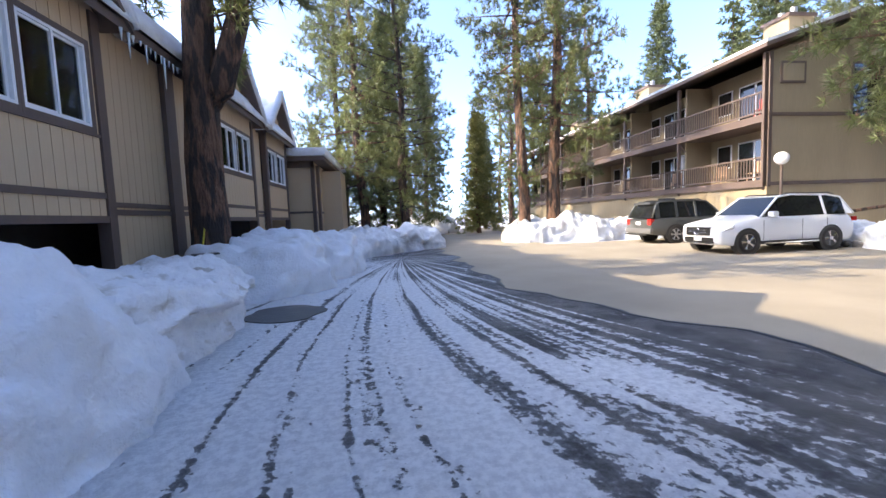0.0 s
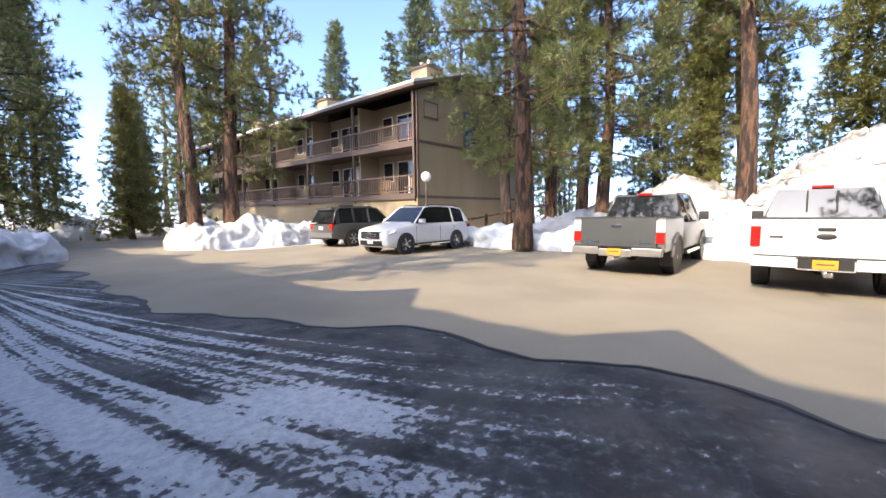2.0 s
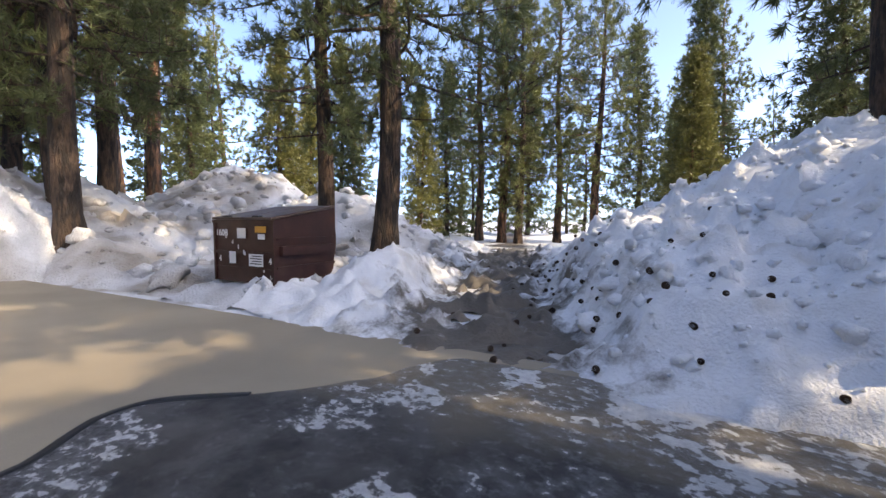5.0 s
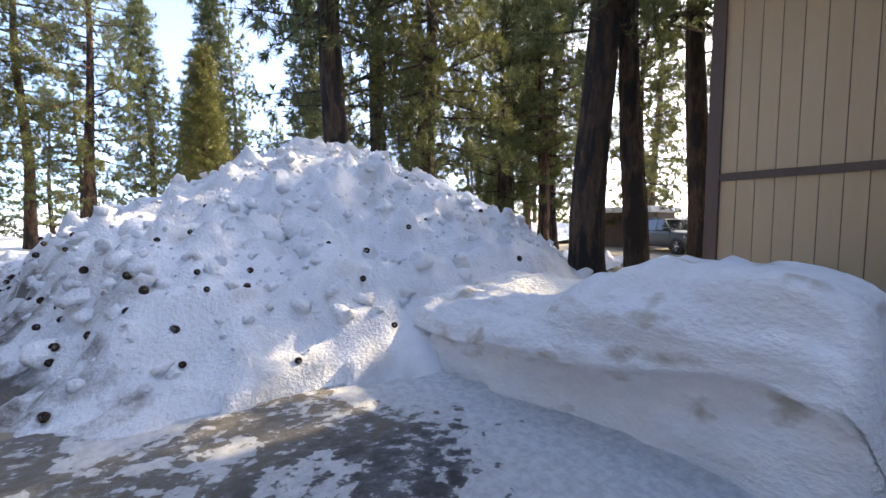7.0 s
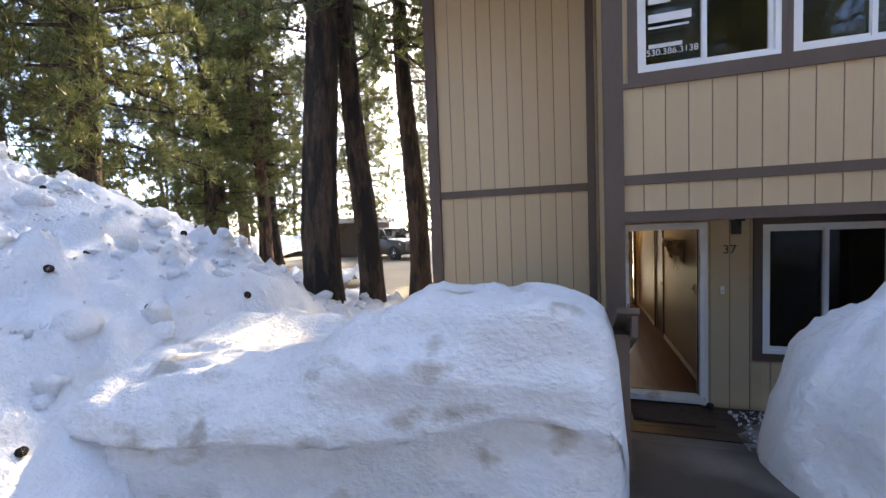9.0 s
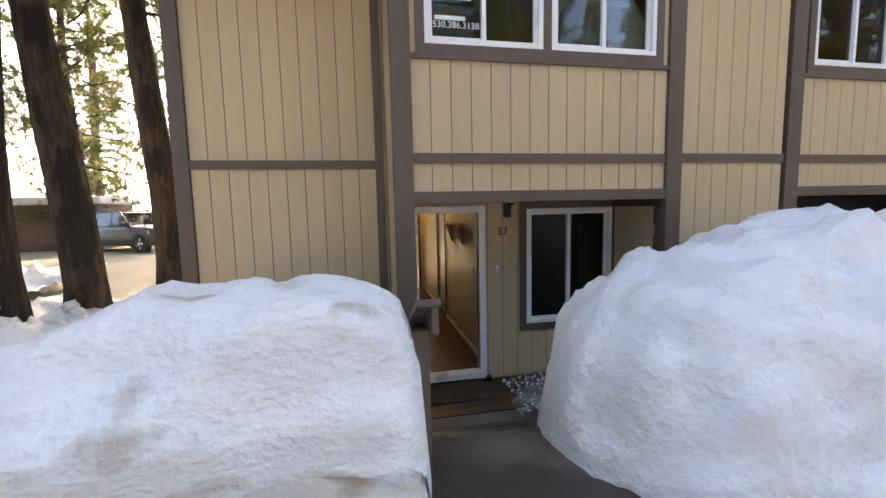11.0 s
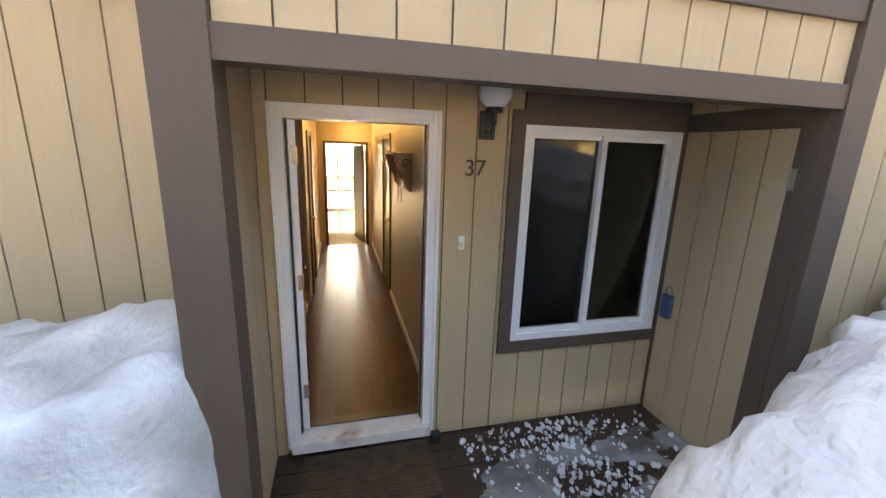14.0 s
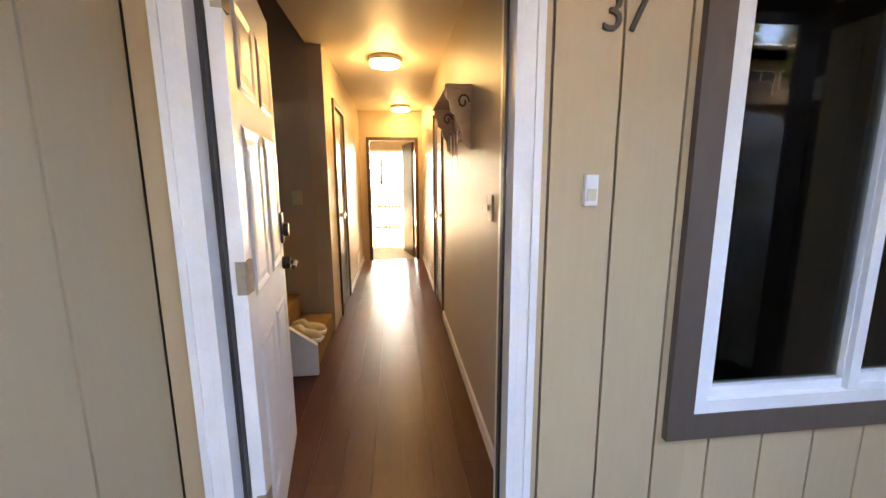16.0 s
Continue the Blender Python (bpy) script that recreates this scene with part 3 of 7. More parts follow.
snow_bank("snow_bank", ((-4.0, -18.0, 1.6, 1.3, G - 0.2), (-12, -22, 2, 1.5, G - 0.2), (-26, -24, 2, 1.5, G - 0.2)), "snow bank across the back street", seed=33.0, lump=0.3)


# ---- homes ----
def plank_wall(name, plane, u0, u1, z0, z1, face, label, axis="x", pitch=0.205, mat=SIDING, back=0.12, holes=(), offset=0.0, sep=True):
    """A grooved plywood wall on x (or y) = plane: dark backing with openings, and proud planks. face: +1 or -1, the outer side."""
    def to(a, b, z):
        return (a, b, z) if axis == "x" else (b, a, z)
    wall = thing(name, (0, 0, 0), label, "wall", "", "structure")
    first = u0 + (offset - u0) % pitch
    joints = [u0] + [q for q in (first + k * pitch for k in range(int((u1 - u0) / pitch) + 2)) if u0 + 0.02 < q < u1 - 0.02] + [u1]
    rects = [(u0, u1, z0, z1)]
    for a0, a1, b0, b1 in holes:
        out = []
        for r0, r1, s0, s1 in rects:
            if a1 <= r0 or a0 >= r1 or b1 <= s0 or b0 >= s1:
                out.append((r0, r1, s0, s1)); continue
            if a0 > r0: out.append((r0, a0, s0, s1))
            if a1 < r1: out.append((a1, r1, s0, s1))
            m0, m1 = max(r0, a0), min(r1, a1)
            if b0 > s0: out.append((m0, m1, s0, b0))
            if b1 < s1: out.append((m0, m1, b1, s1))
        rects = out
    bm = bmesh.new()
    for r0, r1, s0, s1 in rects:
        p0, p1 = sorted((plane - face * 0.012, plane - face * back))
        q0, q1 = to(p0, r0, s0), to(p1, r1, s1)
        box(bm, min(q0[0], q1[0]), min(q0[1], q1[1]), s0, max(q0[0], q1[0]), max(q0[1], q1[1]), s1)
    part("backing", bm, TRIM, wall)
    joined = bmesh.new()
    for a, b in zip(joints, joints[1:]):
        a, b = a + 0.0045, b - 0.0045
        cuts = sorted({a, b, *(q for h_ in holes for q in h_[:2] if a < q < b)})
        for aa, bb in zip(cuts, cuts[1:]):
            spans = [(z0, z1)]
            for a0, a1, b0, b1 in holes:
                if a0 <= (aa + bb) / 2 <= a1:
                    mid = []
                    for s0, s1 in spans:
                        if b1 <= s0 or b0 >= s1:
                            mid.append((s0, s1))
                            continue
                        if b0 > s0: mid.append((s0, b0))
                        if b1 < s1: mid.append((b1, s1))
                    spans = mid
            for s0, s1 in spans:
                if bb - aa < 0.01 or s1 - s0 < 0.02: continue
                p0, p1 = sorted((plane, plane - face * 0.0125))
                q0, q1 = to(p0, aa, s0), to(p1, bb, s1)
                bm = bmesh.new() if sep else joined
                box(bm, min(q0[0], q1[0]), min(q0[1], q1[1]), s0, max(q0[0], q1[0]), max(q0[1], q1[1]), s1)
                if sep:
                    part("plank", bm, mat, wall)
    if sep: joined.free()
    else:
        tagged(part("planks", joined, mat, wall), kind="stuff")
    return wall


def window(name, plane, y0, y1, z0, z1, label, face=1, blinds=False, room=True, sign=False, depth=0.09, screen=True, sides=(0.09, 0.09)):
    """A white vinyl slider with two sashes; dark trim boards round it."""
    w = thing(name, (plane, (y0 + y1) / 2, z0), label, "window", "", "structure")
    w.matrix_world = Matrix()
    f = face
    def bx(nm, mat, *bs, label=""):
        return boxes(nm, mat, w, *[(min(b[0], b[3]), b[1], b[2], max(b[0], b[3]), b[4], b[5]) for b in bs], label=label)
    X = lambda d: plane + f * d
    fr = 0.045
    bx("window_frame", WHITE, (X(-depth), y0, z0, X(0.02), y0 + fr, z1), (X(-depth), y1 - fr, z0, X(0.02), y1, z1), (X(-depth), y0 + fr, z0, X(0.02), y1 - fr, z0 + fr), (X(-depth), y0 + fr, z1 - fr, X(0.02), y1 - fr, z1))
    ym = (y0 + y1) / 2 - 0.02
    s = 0.035
    for a, b, d in ((y0 + fr, ym + 0.02, -0.025), (ym - 0.0, y1 - fr, -0.055)):
        bx("sash", WHITE, (X(d - 0.02), a, z0 + fr, X(d + 0.02), a + s, z1 - fr), (X(d - 0.02), b - s, z0 + fr, X(d + 0.02), b, z1 - fr), (X(d - 0.02), a + s, z0 + fr, X(d + 0.02), b - s, z0 + fr + s), (X(d - 0.02), a + s, z1 - fr - s, X(d + 0.02), b - s, z1 - fr))
        g = bx("pane", PANE, (X(d - 0.004), a + s, z0 + fr + s, X(d), b - s, z1 - fr - s))
        g.visible_shadow = False
    bx("mullion", WHITE, (X(-depth), ym - 0.012, z0 + fr, X(0.015), ym + 0.028, z1 - fr))
    if screen:
        bx("insect_screen", SCREEN, (X(-0.075), y0 + fr, z0 + fr, X(-0.072), ym - 0.012, z1 - fr), label="dark grey mesh insect screen").visible_shadow = False
    if blinds:
        bm = bmesh.new()
        k = 0
        while z0 + fr + 0.03 + k * 0.03 < z1 - fr:
            zz = z0 + fr + 0.03 + k * 0.03
            box(bm, min(X(-0.15), X(-0.13)), y0 + fr, zz, max(X(-0.15), X(-0.13)), y1 - fr, zz + 0.022)
            k += 1
        part("blind", bm, WHITE, w, "closed white slatted blind")
    # Added near-black box behind the panes; its colour stands for the unlit room
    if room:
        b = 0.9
        bx("dark_room", SHADEBLACK, (X(-b), y0 - 0.1, z0 - 0.1, X(-b - 0.02), y1 + 0.1, z1 + 0.1), (X(-b), y0 - 0.1, z0 - 0.1, X(-depth - 0.05), y0 - 0.08, z1 + 0.1), (X(-b), y1 + 0.08, z0 - 0.1, X(-depth - 0.05), y1 + 0.1, z1 + 0.1), (X(-b), y0 - 0.08, z0 - 0.1, X(-depth - 0.05), y1 + 0.08, z0 - 0.08), (X(-b), y0 - 0.08, z1 + 0.08, X(-depth - 0.05), y1 + 0.08, z1 + 0.1))
    t = 0.09
    bx("casing", TRIM, (X(0), y0 - sides[0], z0 - t, X(0.025), y0, z1 + t), (X(0), y1, z0 - t, X(0.025), y1 + sides[1], z1 + t), (X(0), y0, z0 - t, X(0.025), y1, z0), (X(0), y0, z1, X(0.025), y1, z1 + t))
    return w


SCREEN = material("insect_screen", (0.022, 0.024, 0.027), 0.6, vary=0.15, scale=3, bump=0.05)
FRONT = 0.92
TOP = 5.55


def board(name, label, *bs, mat=TRIM):
    return tagged(boxes(name, mat, None, *bs, bevel=0.004), label, "trim", "", "structure")


def bay(y0, near=False, number=1):
    """The jutting upper storey of one home over its porch: posts, bands, siding, pair of windows, gable."""
    y1 = y0 + 2.80
    c = (y0 + y1) / 2
    xf = FRONT
    holes = [(y0 + 0.14, y0 + 1.35, 3.68, 4.94), (y0 + 1.44, y0 + 2.64, 3.68, 4.94)]
    plank_wall("wall_bay", xf, y0, y1, 2.17, TOP, 1, "tan grooved plywood siding of the jutting storey", holes=holes, sep=near, offset=y0 + 0.188)
    board("trim_fascia", "brown trim board over the porch", (xf, y0, 2.165, xf + 0.03, y1, 2.28))
    board("trim_band", "brown trim band across the siding", (xf, y0, 2.555, xf + 0.025, y1, 2.655))
    board("trim_sill", "brown trim board under the windows", (xf, y0, 3.54, xf + 0.03, y1, 3.59))
    board("trim_post", "brown corner post of the jutting storey", (xf - 0.15, y0 - 0.19, -0.1, xf + 0.04, y0, TOP))
    board("trim_post", "brown corner post of the jutting storey", (xf - 0.15, y1, -0.1, xf + 0.04, y1 + 0.19, TOP))
    for (a, b, s, e), bl, sd in zip(holes, (False, True), ((0.09, 0.044), (0.044, 0.09))):
        window("window_%d" % number, xf, a, b, s, e, "white two-pane sliding window of the upper storey", blinds=bl, sides=sd)
    # gable
    bm = bmesh.new()
    vs = [(y0 - 0.2, TOP), (y1 + 0.2, TOP), (c, 7.0)]
    fa = [bm.verts.new((xf, y, z)) for y, z in vs]
    fb_ = [bm.verts.new((xf - 0.12, y, z)) for y, z in vs]
    bm.faces.new(fa); bm.faces.new(fb_)
    for i in range(3):
        bm.faces.new((fa[i], fa[(i + 1) % 3], fb_[(i + 1) % 3], fb_[i]))
    tagged(part("wall_gable", bm, SIDING), "tan siding gable over the jutting storey", "wall", "", "structure")
    for s in (-1, 1):
        e = c + s * 1.95
        def slab(name, mat, lift, thick, x0, x1, label, cat, grow=0.0, rough=0.0):
            bm = bmesh.new()
            n_ = 16
            grid = []
            for lay in (0, 1):
                for i in range(n_ + 1):
                    u = i / n_
                    for j in range(n_ + 1):
                        v = j / n_
                        x = x0 + (x1 - x0) * v
                        y = c + (e + s * grow - c) * u
                        z = 7.1 - (7.1 - 5.42) * u * (abs(e + s * grow - c) / 1.95) + lift + lay * thick
                        if rough and lay:
                            z += rough * fbm(x, y, y0, 1.1, 3) - 0.6 * thick * (max(0, u - 0.85) / 0.15) ** 2 - 0.6 * thick * (max(0, v - 0.9) / 0.1) ** 2
                        grid.append(bm.verts.new((x, y, z)))
            N = (n_ + 1) ** 2
            ix = lambda lay, i, j: grid[lay * N + i * (n_ + 1) + j]
            for i in range(n_):
                for j in range(n_):
                    bm.faces.new((ix(0, i, j), ix(0, i + 1, j), ix(0, i + 1, j + 1), ix(0, i, j + 1)))
                    bm.faces.new((ix(1, i, j), ix(1, i, j + 1), ix(1, i + 1, j + 1), ix(1, i + 1, j)))
            for i in range(n_):
                for j in (0, n_):
                    bm.faces.new((ix(0, i, j), ix(1, i, j), ix(1, i + 1, j), ix(0, i + 1, j)))
                    bm.faces.new((ix(0, j, i), ix(0, j, i + 1), ix(1, j, i + 1), ix(1, j, i)))
            return tagged(part(name, bm, mat, None, "", rough > 0), label, cat, "", "structure")
        slab("roof_gable", TRIM, 0, 0.12, xf + 0.38, -4.2, "dark brown gable roof with rake board", "roof")
        slab("roof_snow", SNOW, 0.125, 0.3, xf + 0.44, -4.2, "thick snow load on the gable roof", "snow", grow=0.05, rough=0.10)


bay(-0.54, True, 1)
bay(4.05, False, 2)
bay(11.55, False, 3)
bay(16.1, False, 4)
plank_wall("wall_wing", -0.1, -2.9, -0.73, -0.1, 6.25, 1, "tan grooved plywood siding of the set-back end", offset=-1.07)
board("trim_corner", "brown corner board beside the jutting storey", (-0.1, -0.864, -0.1, -0.055, -0.77, 6.2))
board("trim_band", "brown trim band across the set-back siding", (-0.1, -2.9, 2.60, -0.07, -0.866, 2.70))
board("trim_corner", "brown corner board at the end of the row", (-0.25, -3.06, -0.1, -0.06, -2.9, 6.2))
plank_wall("wall_bay_side", -0.73, -0.1, FRONT - 0.15, -0.1, TOP, -1, "siding on the side of the jutting storey", axis="y", sep=False, back=0.1)
plank_wall("wall_panel", 0.93, 2.45, 3.825, -0.1, TOP, 1, "tan grooved siding panel between two homes")
board("trim_band", "brown trim band across the panel", (0.93, 2.45, 2.56, 0.955, 3.825, 2.66))
plank_wall("wall_panel", 0.75, 7.04, 9.15, -0.1, TOP, 1, "tan grooved siding panel between two homes", sep=False)
board("trim_band", "brown trim band across the panel", (0.75, 7.04, 2.44, 0.78, 9.15, 2.53))
board("trim_post", "dark brown post between two homes", (0.4, 9.15, -0.1, 0.85, 9.55, TOP))
plank_wall("wall_panel", 0.75, 9.55, 11.325, -0.1, TOP, 1, "tan grooved siding panel between two homes", sep=False)
board("trim_band", "brown trim band across the panel", (0.75, 9.55, 2.44, 0.78, 11.325, 2.53))
plank_wall("wall_panel", 0.75, 14.54, 15.875, -0.1, TOP, 1, "tan grooved siding panel between two homes", sep=False)
board("trim_band", "brown trim band across the panel", (0.75, 14.54, 2.44, 0.78, 15.875, 2.53))
plank_wall("wall_end", -3.0, -10.0, -0.25, -0.1, 7.0, -1, "tan siding of the end wall", axis="y", sep=False)
tagged(boxes("wall_back", SIDING, None, (-10.12, -3.0, -0.1, -10.0, -2.3, 5.5), (-10.12, 2.3, -0.1, -10.0, 19.2, 5.5), (-10.12, -2.3, 2.45, -10.0, 2.3, 5.5)), "tan siding of the rear wall", "wall", "", "structure")
# Added wall closing the gap under the bays; shade is in its near-black colour
tagged(boxes("wall_under", SHADEBLACK, None, (-0.3, 2.46, -0.1, -0.2, 19.2, 5.5)), "near-black back wall of the neighbouring porches, shade in its colour", "wall", "", "structure")
tagged(boxes("ceiling_porch", TRIM, None, (-0.1, -0.60, 2.42, FRONT - 0.02, 2.45, 2.52), (-0.1, 4.05, 2.3, FRONT - 0.14, 19.0, 2.4)), "brown soffit over the porches", "ceiling", "", "structure")


def main_roof():
    """The long roof: eave at the front, ridge towards the back; snow on top, cornice at the eave."""
    def sheet(name, mat, lift, thick, label, cat, over, rough):
        bm = bmesh.new()
        prof = [(FRONT + 0.32 + over, 5.40), (-2.5, 8.75), (-10.6, 5.4)]
        ys = np.linspace(-3.35, 19.4, 92)
        rows = []
        for y in ys:
            row = []
            xs = [(prof[0][0] + (prof[1][0] - prof[0][0]) * k / 14, prof[0][1] + (prof[1][1] - prof[0][1]) * k / 14) for k in range(15)] + [prof[2]]
            for k, (x, z) in enumerate(xs):
                b = rough * fbm(x, y, 4, 0.8, 3) if rough else 0
                d = -0.55 * thick * (1 - min(1, k / 1.5)) ** 2 if rough else 0
                row.append((bm.verts.new((x, y, z + lift)), bm.verts.new((x + (0.08 * fbm(0, y, 0, 1.2, 3) if rough and k == 0 else 0), y, z + lift + thick + b + d))))
            rows.append(row)
        for a, b in zip(rows, rows[1:]):
            for k in range(len(a) - 1):
                bm.faces.new((a[k][0], a[k + 1][0], b[k + 1][0], b[k][0]))
                bm.faces.new((a[k][1], b[k][1], b[k + 1][1], a[k + 1][1]))
            bm.faces.new((a[0][0], b[0][0], b[0][1], a[0][1]))
            bm.faces.new((a[-1][0], a[-1][1], b[-1][1], b[-1][0]))
        for r in (rows[0], rows[-1]):
            for k in range(len(r) - 1):
                bm.faces.new((r[k][0], r[k][1], r[k + 1][1], r[k + 1][0]))
        return tagged(part(name, bm, mat, None, "", bool(rough)), label, cat, "", "structure")
    sheet("roof", TRIM, 0, 0.16, "dark brown roof with deep eave over the homes", "roof", 0, 0)
    sheet("roof_snow", SNOW, 0.165, 0.34, "thick snow lying on the long roof", "snow", 0.07, 0.10)


main_roof()
bm = bmesh.new()
for y in (-3.0, -2.9):
    bm.faces.new([bm.verts.new((x, y, z)) for x, z in ((-10.0, 5.5), (-0.25, 5.5), (-0.25, 6.2), (-2.5, 8.5), (-10.0, 5.55))])
tagged(part("wall_gable_end", bm, SIDING), "tan siding gable at the end of the row", "wall", "", "structure")
rnd = random.Random(5)
for k in range(26):
    y = 7.1 + k * 0.17 + rnd.uniform(-0.05, 0.05)
    L = rnd.choice((0.1, 0.15, 0.2, 0.35, 0.6)) * rnd.uniform(0.7, 1.2)
    bm = bmesh.new()
    cyl(bm, (FRONT + 0.33, y, 5.40 - L / 2), 0.006, L, seg=6, r2=0.028)
    tagged(part("icicle", bm, ICE, None, "", True), "clear hanging icicle under the snowy eave", "icicle", "icicles at the eave")


# ---- trees ----
def blades(verts, faces, c, d, rng, count, length, width, spread):
    """A tuft of thin needle blades round the direction d."""
    for _ in range(count):
        v = (d + Vector((rng.gauss(0, 1), rng.gauss(0, 1), rng.gauss(0, 1))) * spread).normalized()
        u = v.cross(Vector((rng.random() - 0.5, rng.random() - 0.5, rng.random() - 0.5))).normalized() * width
        b = len(verts)
        ln = length * rng.uniform(0.7, 1.2)
        verts += [c - u * 0.5, c + u * 0.5, c + v * ln]
        faces.append((b, b + 1, b + 2))


def tree(name, seed, height, radius, bare, kind, needles, bark, label, tuft=17, limbs=60, reach=3.0, fork=False, blade=1.0):
    """A conifer: tapered crooked trunk, limbs, and a crown of needle tufts."""
    rng = random.Random(seed)
    root = thing(name, (0, 0, 0), label, "tree", "trees round the lot")
    lean = (rng.uniform(-0.25, 0.25), rng.uniform(-0.25, 0.25))
    def axis(z):
        u = z / height
        return Vector((lean[0] * u * 2 + 0.12 * math.sin(z * 0.5 + seed), lean[1] * u * 2 + 0.12 * math.cos(z * 0.4 + seed), z))
    bm = bmesh.new()
    zs = [-0.4, 0, 0.15, 0.4, 0.9, 1.6] + [2.6 + (height - 2.6) * k / 14 for k in range(15)]
    rr = lambda z: radius * (1.18 - 0.18 * min(1, max(0, z) / 0.7)) * (1 - 0.93 * max(0, z) / height) + 0.01
    tube(bm, [axis(z) for z in zs], [rr(z) for z in zs], 14)
    for v in bm.verts:
        k = 1 + 0.13 * noise.noise(Vector((v.co.x * 6, v.co.y * 6, v.co.z * 1.3)))
        a = axis(v.co.z)
        v.co.x, v.co.y = a.x + (v.co.x - a.x) * k, a.y + (v.co.y - a.y) * k
    if fork:
        tube(bm, [axis(3.4), axis(3.4) + Vector((0.25, 0.35, 0.7)), axis(3.4) + Vector((0.45, 0.75, 2.2)), axis(3.4) + Vector((0.5, 0.9, 6)), axis(3.4) + Vector((0.6, 1.1, 12))], [radius * 0.75, radius * 0.68, radius * 0.6, radius * 0.45, 0.05], 12)
    part("trunk", bm, bark, root, "", True)
    verts, faces = [], []
    lb = bmesh.new()
    for i in range(limbs):
        u = (i + rng.random()) / limbs
        z = bare + (height - bare) * u ** 0.9
        a = axis(z)
        az = i * 2.4 + rng.uniform(-0.5, 0.5)
        if kind == "fir":
            L = reach * (1 - (z - bare) / (height - bare)) ** 0.85 * rng.uniform(0.75, 1.1) + 0.25
            rise = -0.25 + 0.5 * u
        else:
            L = reach * (0.45 + 0.75 * math.sin(math.pi * min(1, 0.18 + 0.8 * u))) * (1 - 0.75 * u ** 3) * rng.uniform(0.55, 1.15)
            rise = rng.uniform(-0.35, 0.15) + 0.6 * u
        out = Vector((math.cos(az), math.sin(az), rise)).normalized()
        sag = rng.uniform(0.05, 0.22)
        pts = []
        for k in range(6):
            s = k / 5
            pts.append(a + out * L * s + Vector((0.10 * L * math.sin(3 * s + i), 0.1 * L * math.cos(2.5 * s + i), -sag * L * s * (1 - 0.8 * s))))
        tube(lb, pts, [max(0.008, (0.055 if kind != "fir" else 0.03) * L / reach * (1.1 - k / 5)) for k in range(6)], 5)
        n_ = int(tuft * (0.4 + L / reach))
        for k in range(n_):
            s = (0.30 if kind != "fir" else 0.12) + (0.70 if kind != "fir" else 0.88) * (k + rng.random()) / n_
            j = min(4, int(s * 5)); f = s * 5 - j
            base = pts[j].lerp(pts[j + 1], f)
            w = (0.36 if kind != "fir" else 0.42) * L * (1.15 - s) * (0.6 if kind != "fir" else 0.8)
            side = Vector((-out.y, out.x, 0)) * rng.uniform(-1, 1) * w + Vector((0, 0, rng.uniform(-0.35, 0.55) if kind != "fir" else rng.uniform(-0.18, 0.08)))
            c = base + side
            d = (out * 0.9 + side.normalized() * 0.8 + Vector((0, 0, 0.35))).normalized()
            if kind == "fir":
                for q in range(2):
                    blades(verts, faces, c + Vector((rng.gauss(0, 0.12), rng.gauss(0, 0.12), rng.gauss(0, 0.08))), d, rng, 9, 0.30, 0.055 * blade, 0.75)
            else:
                tube(lb, [base, base.lerp(c, 0.5) + Vector((0, 0, 0.03)), c], [0.014, 0.010, 0.006], 3)
                blades(verts, faces, c, d, rng, 16, 0.36, 0.036 * blade, 0.75)
                blades(verts, faces, base.lerp(c, 0.6), d, rng, 7, 0.30, 0.036 * blade, 0.9)
    part("branchwork", lb, bark, root)
    me = bpy.data.meshes.new("crown")
    me.from_pydata(verts, [], faces)
    me.materials.append(needles)
    crown = new("crown", me)
    crown.parent = root
    return root


P1 = tree("pine_tree", 1, 21, 0.36, 3.0, "pine", NEEDLE, BARK, "tall pine with reddish scaly bark and loose tufted crown", limbs=95, reach=3.4)
P2 = tree("pine_tree", 2, 24, 0.33, 6.5, "pine", NEEDLE, BARK, "tall pine with bare lower trunk and airy crown", limbs=80, reach=3.0)
P3 = tree("pine_tree", 3, 19, 0.30, 2.2, "pine", NEEDLE, BARKDARK, "dark-barked pine with low hanging limbs", limbs=95, reach=3.3)
P4 = tree("pine_tree", 6, 22, 0.34, 3.6, "pine", NEEDLE2, BARKDARK, "shaded dark green pine with long limbs", limbs=96, reach=4.0)
P5 = tree("pine_tree", 7, 22, 0.33, 6.5, "pine", NEEDLE2, BARKDARK, "pine with bare dark trunk and high loose crown", limbs=74, reach=3.5)
F1 = tree("fir_tree", 4, 15, 0.22, 0.8, "fir", NEEDLE2, BARKDARK, "dense conical green fir", limbs=150, reach=2.6, tuft=13)
F2 = tree("fir_tree", 5, 11, 0.18, 0.5, "fir", NEEDLE3, BARK, "sunlit yellow-green conical young fir", limbs=120, reach=2.2, tuft=13)
PB = tree("pine_tree", 9, 20, 0.40, 5.6, "pine", NEEDLE, BARK, "big forked pine rising from the snow beside the homes", limbs=75, reach=3.9, tuft=22, fork=True)
PB.matrix_world = pose(1.75, 9.0, 0.9, 0, 0, -54)
F9 = tree("fir_tree", 14, 16, 0.22, 0.6, "fir", NEEDLE2, BARKDARK, "far dense green fir of the woods", limbs=70, reach=2.9, tuft=9, blade=2.0)
P9 = tree("pine_tree", 15, 20, 0.30, 2.0, "pine", NEEDLE, BARK, "far pine of the woods with loose crown", limbs=60, reach=3.6, tuft=10, blade=2.0)

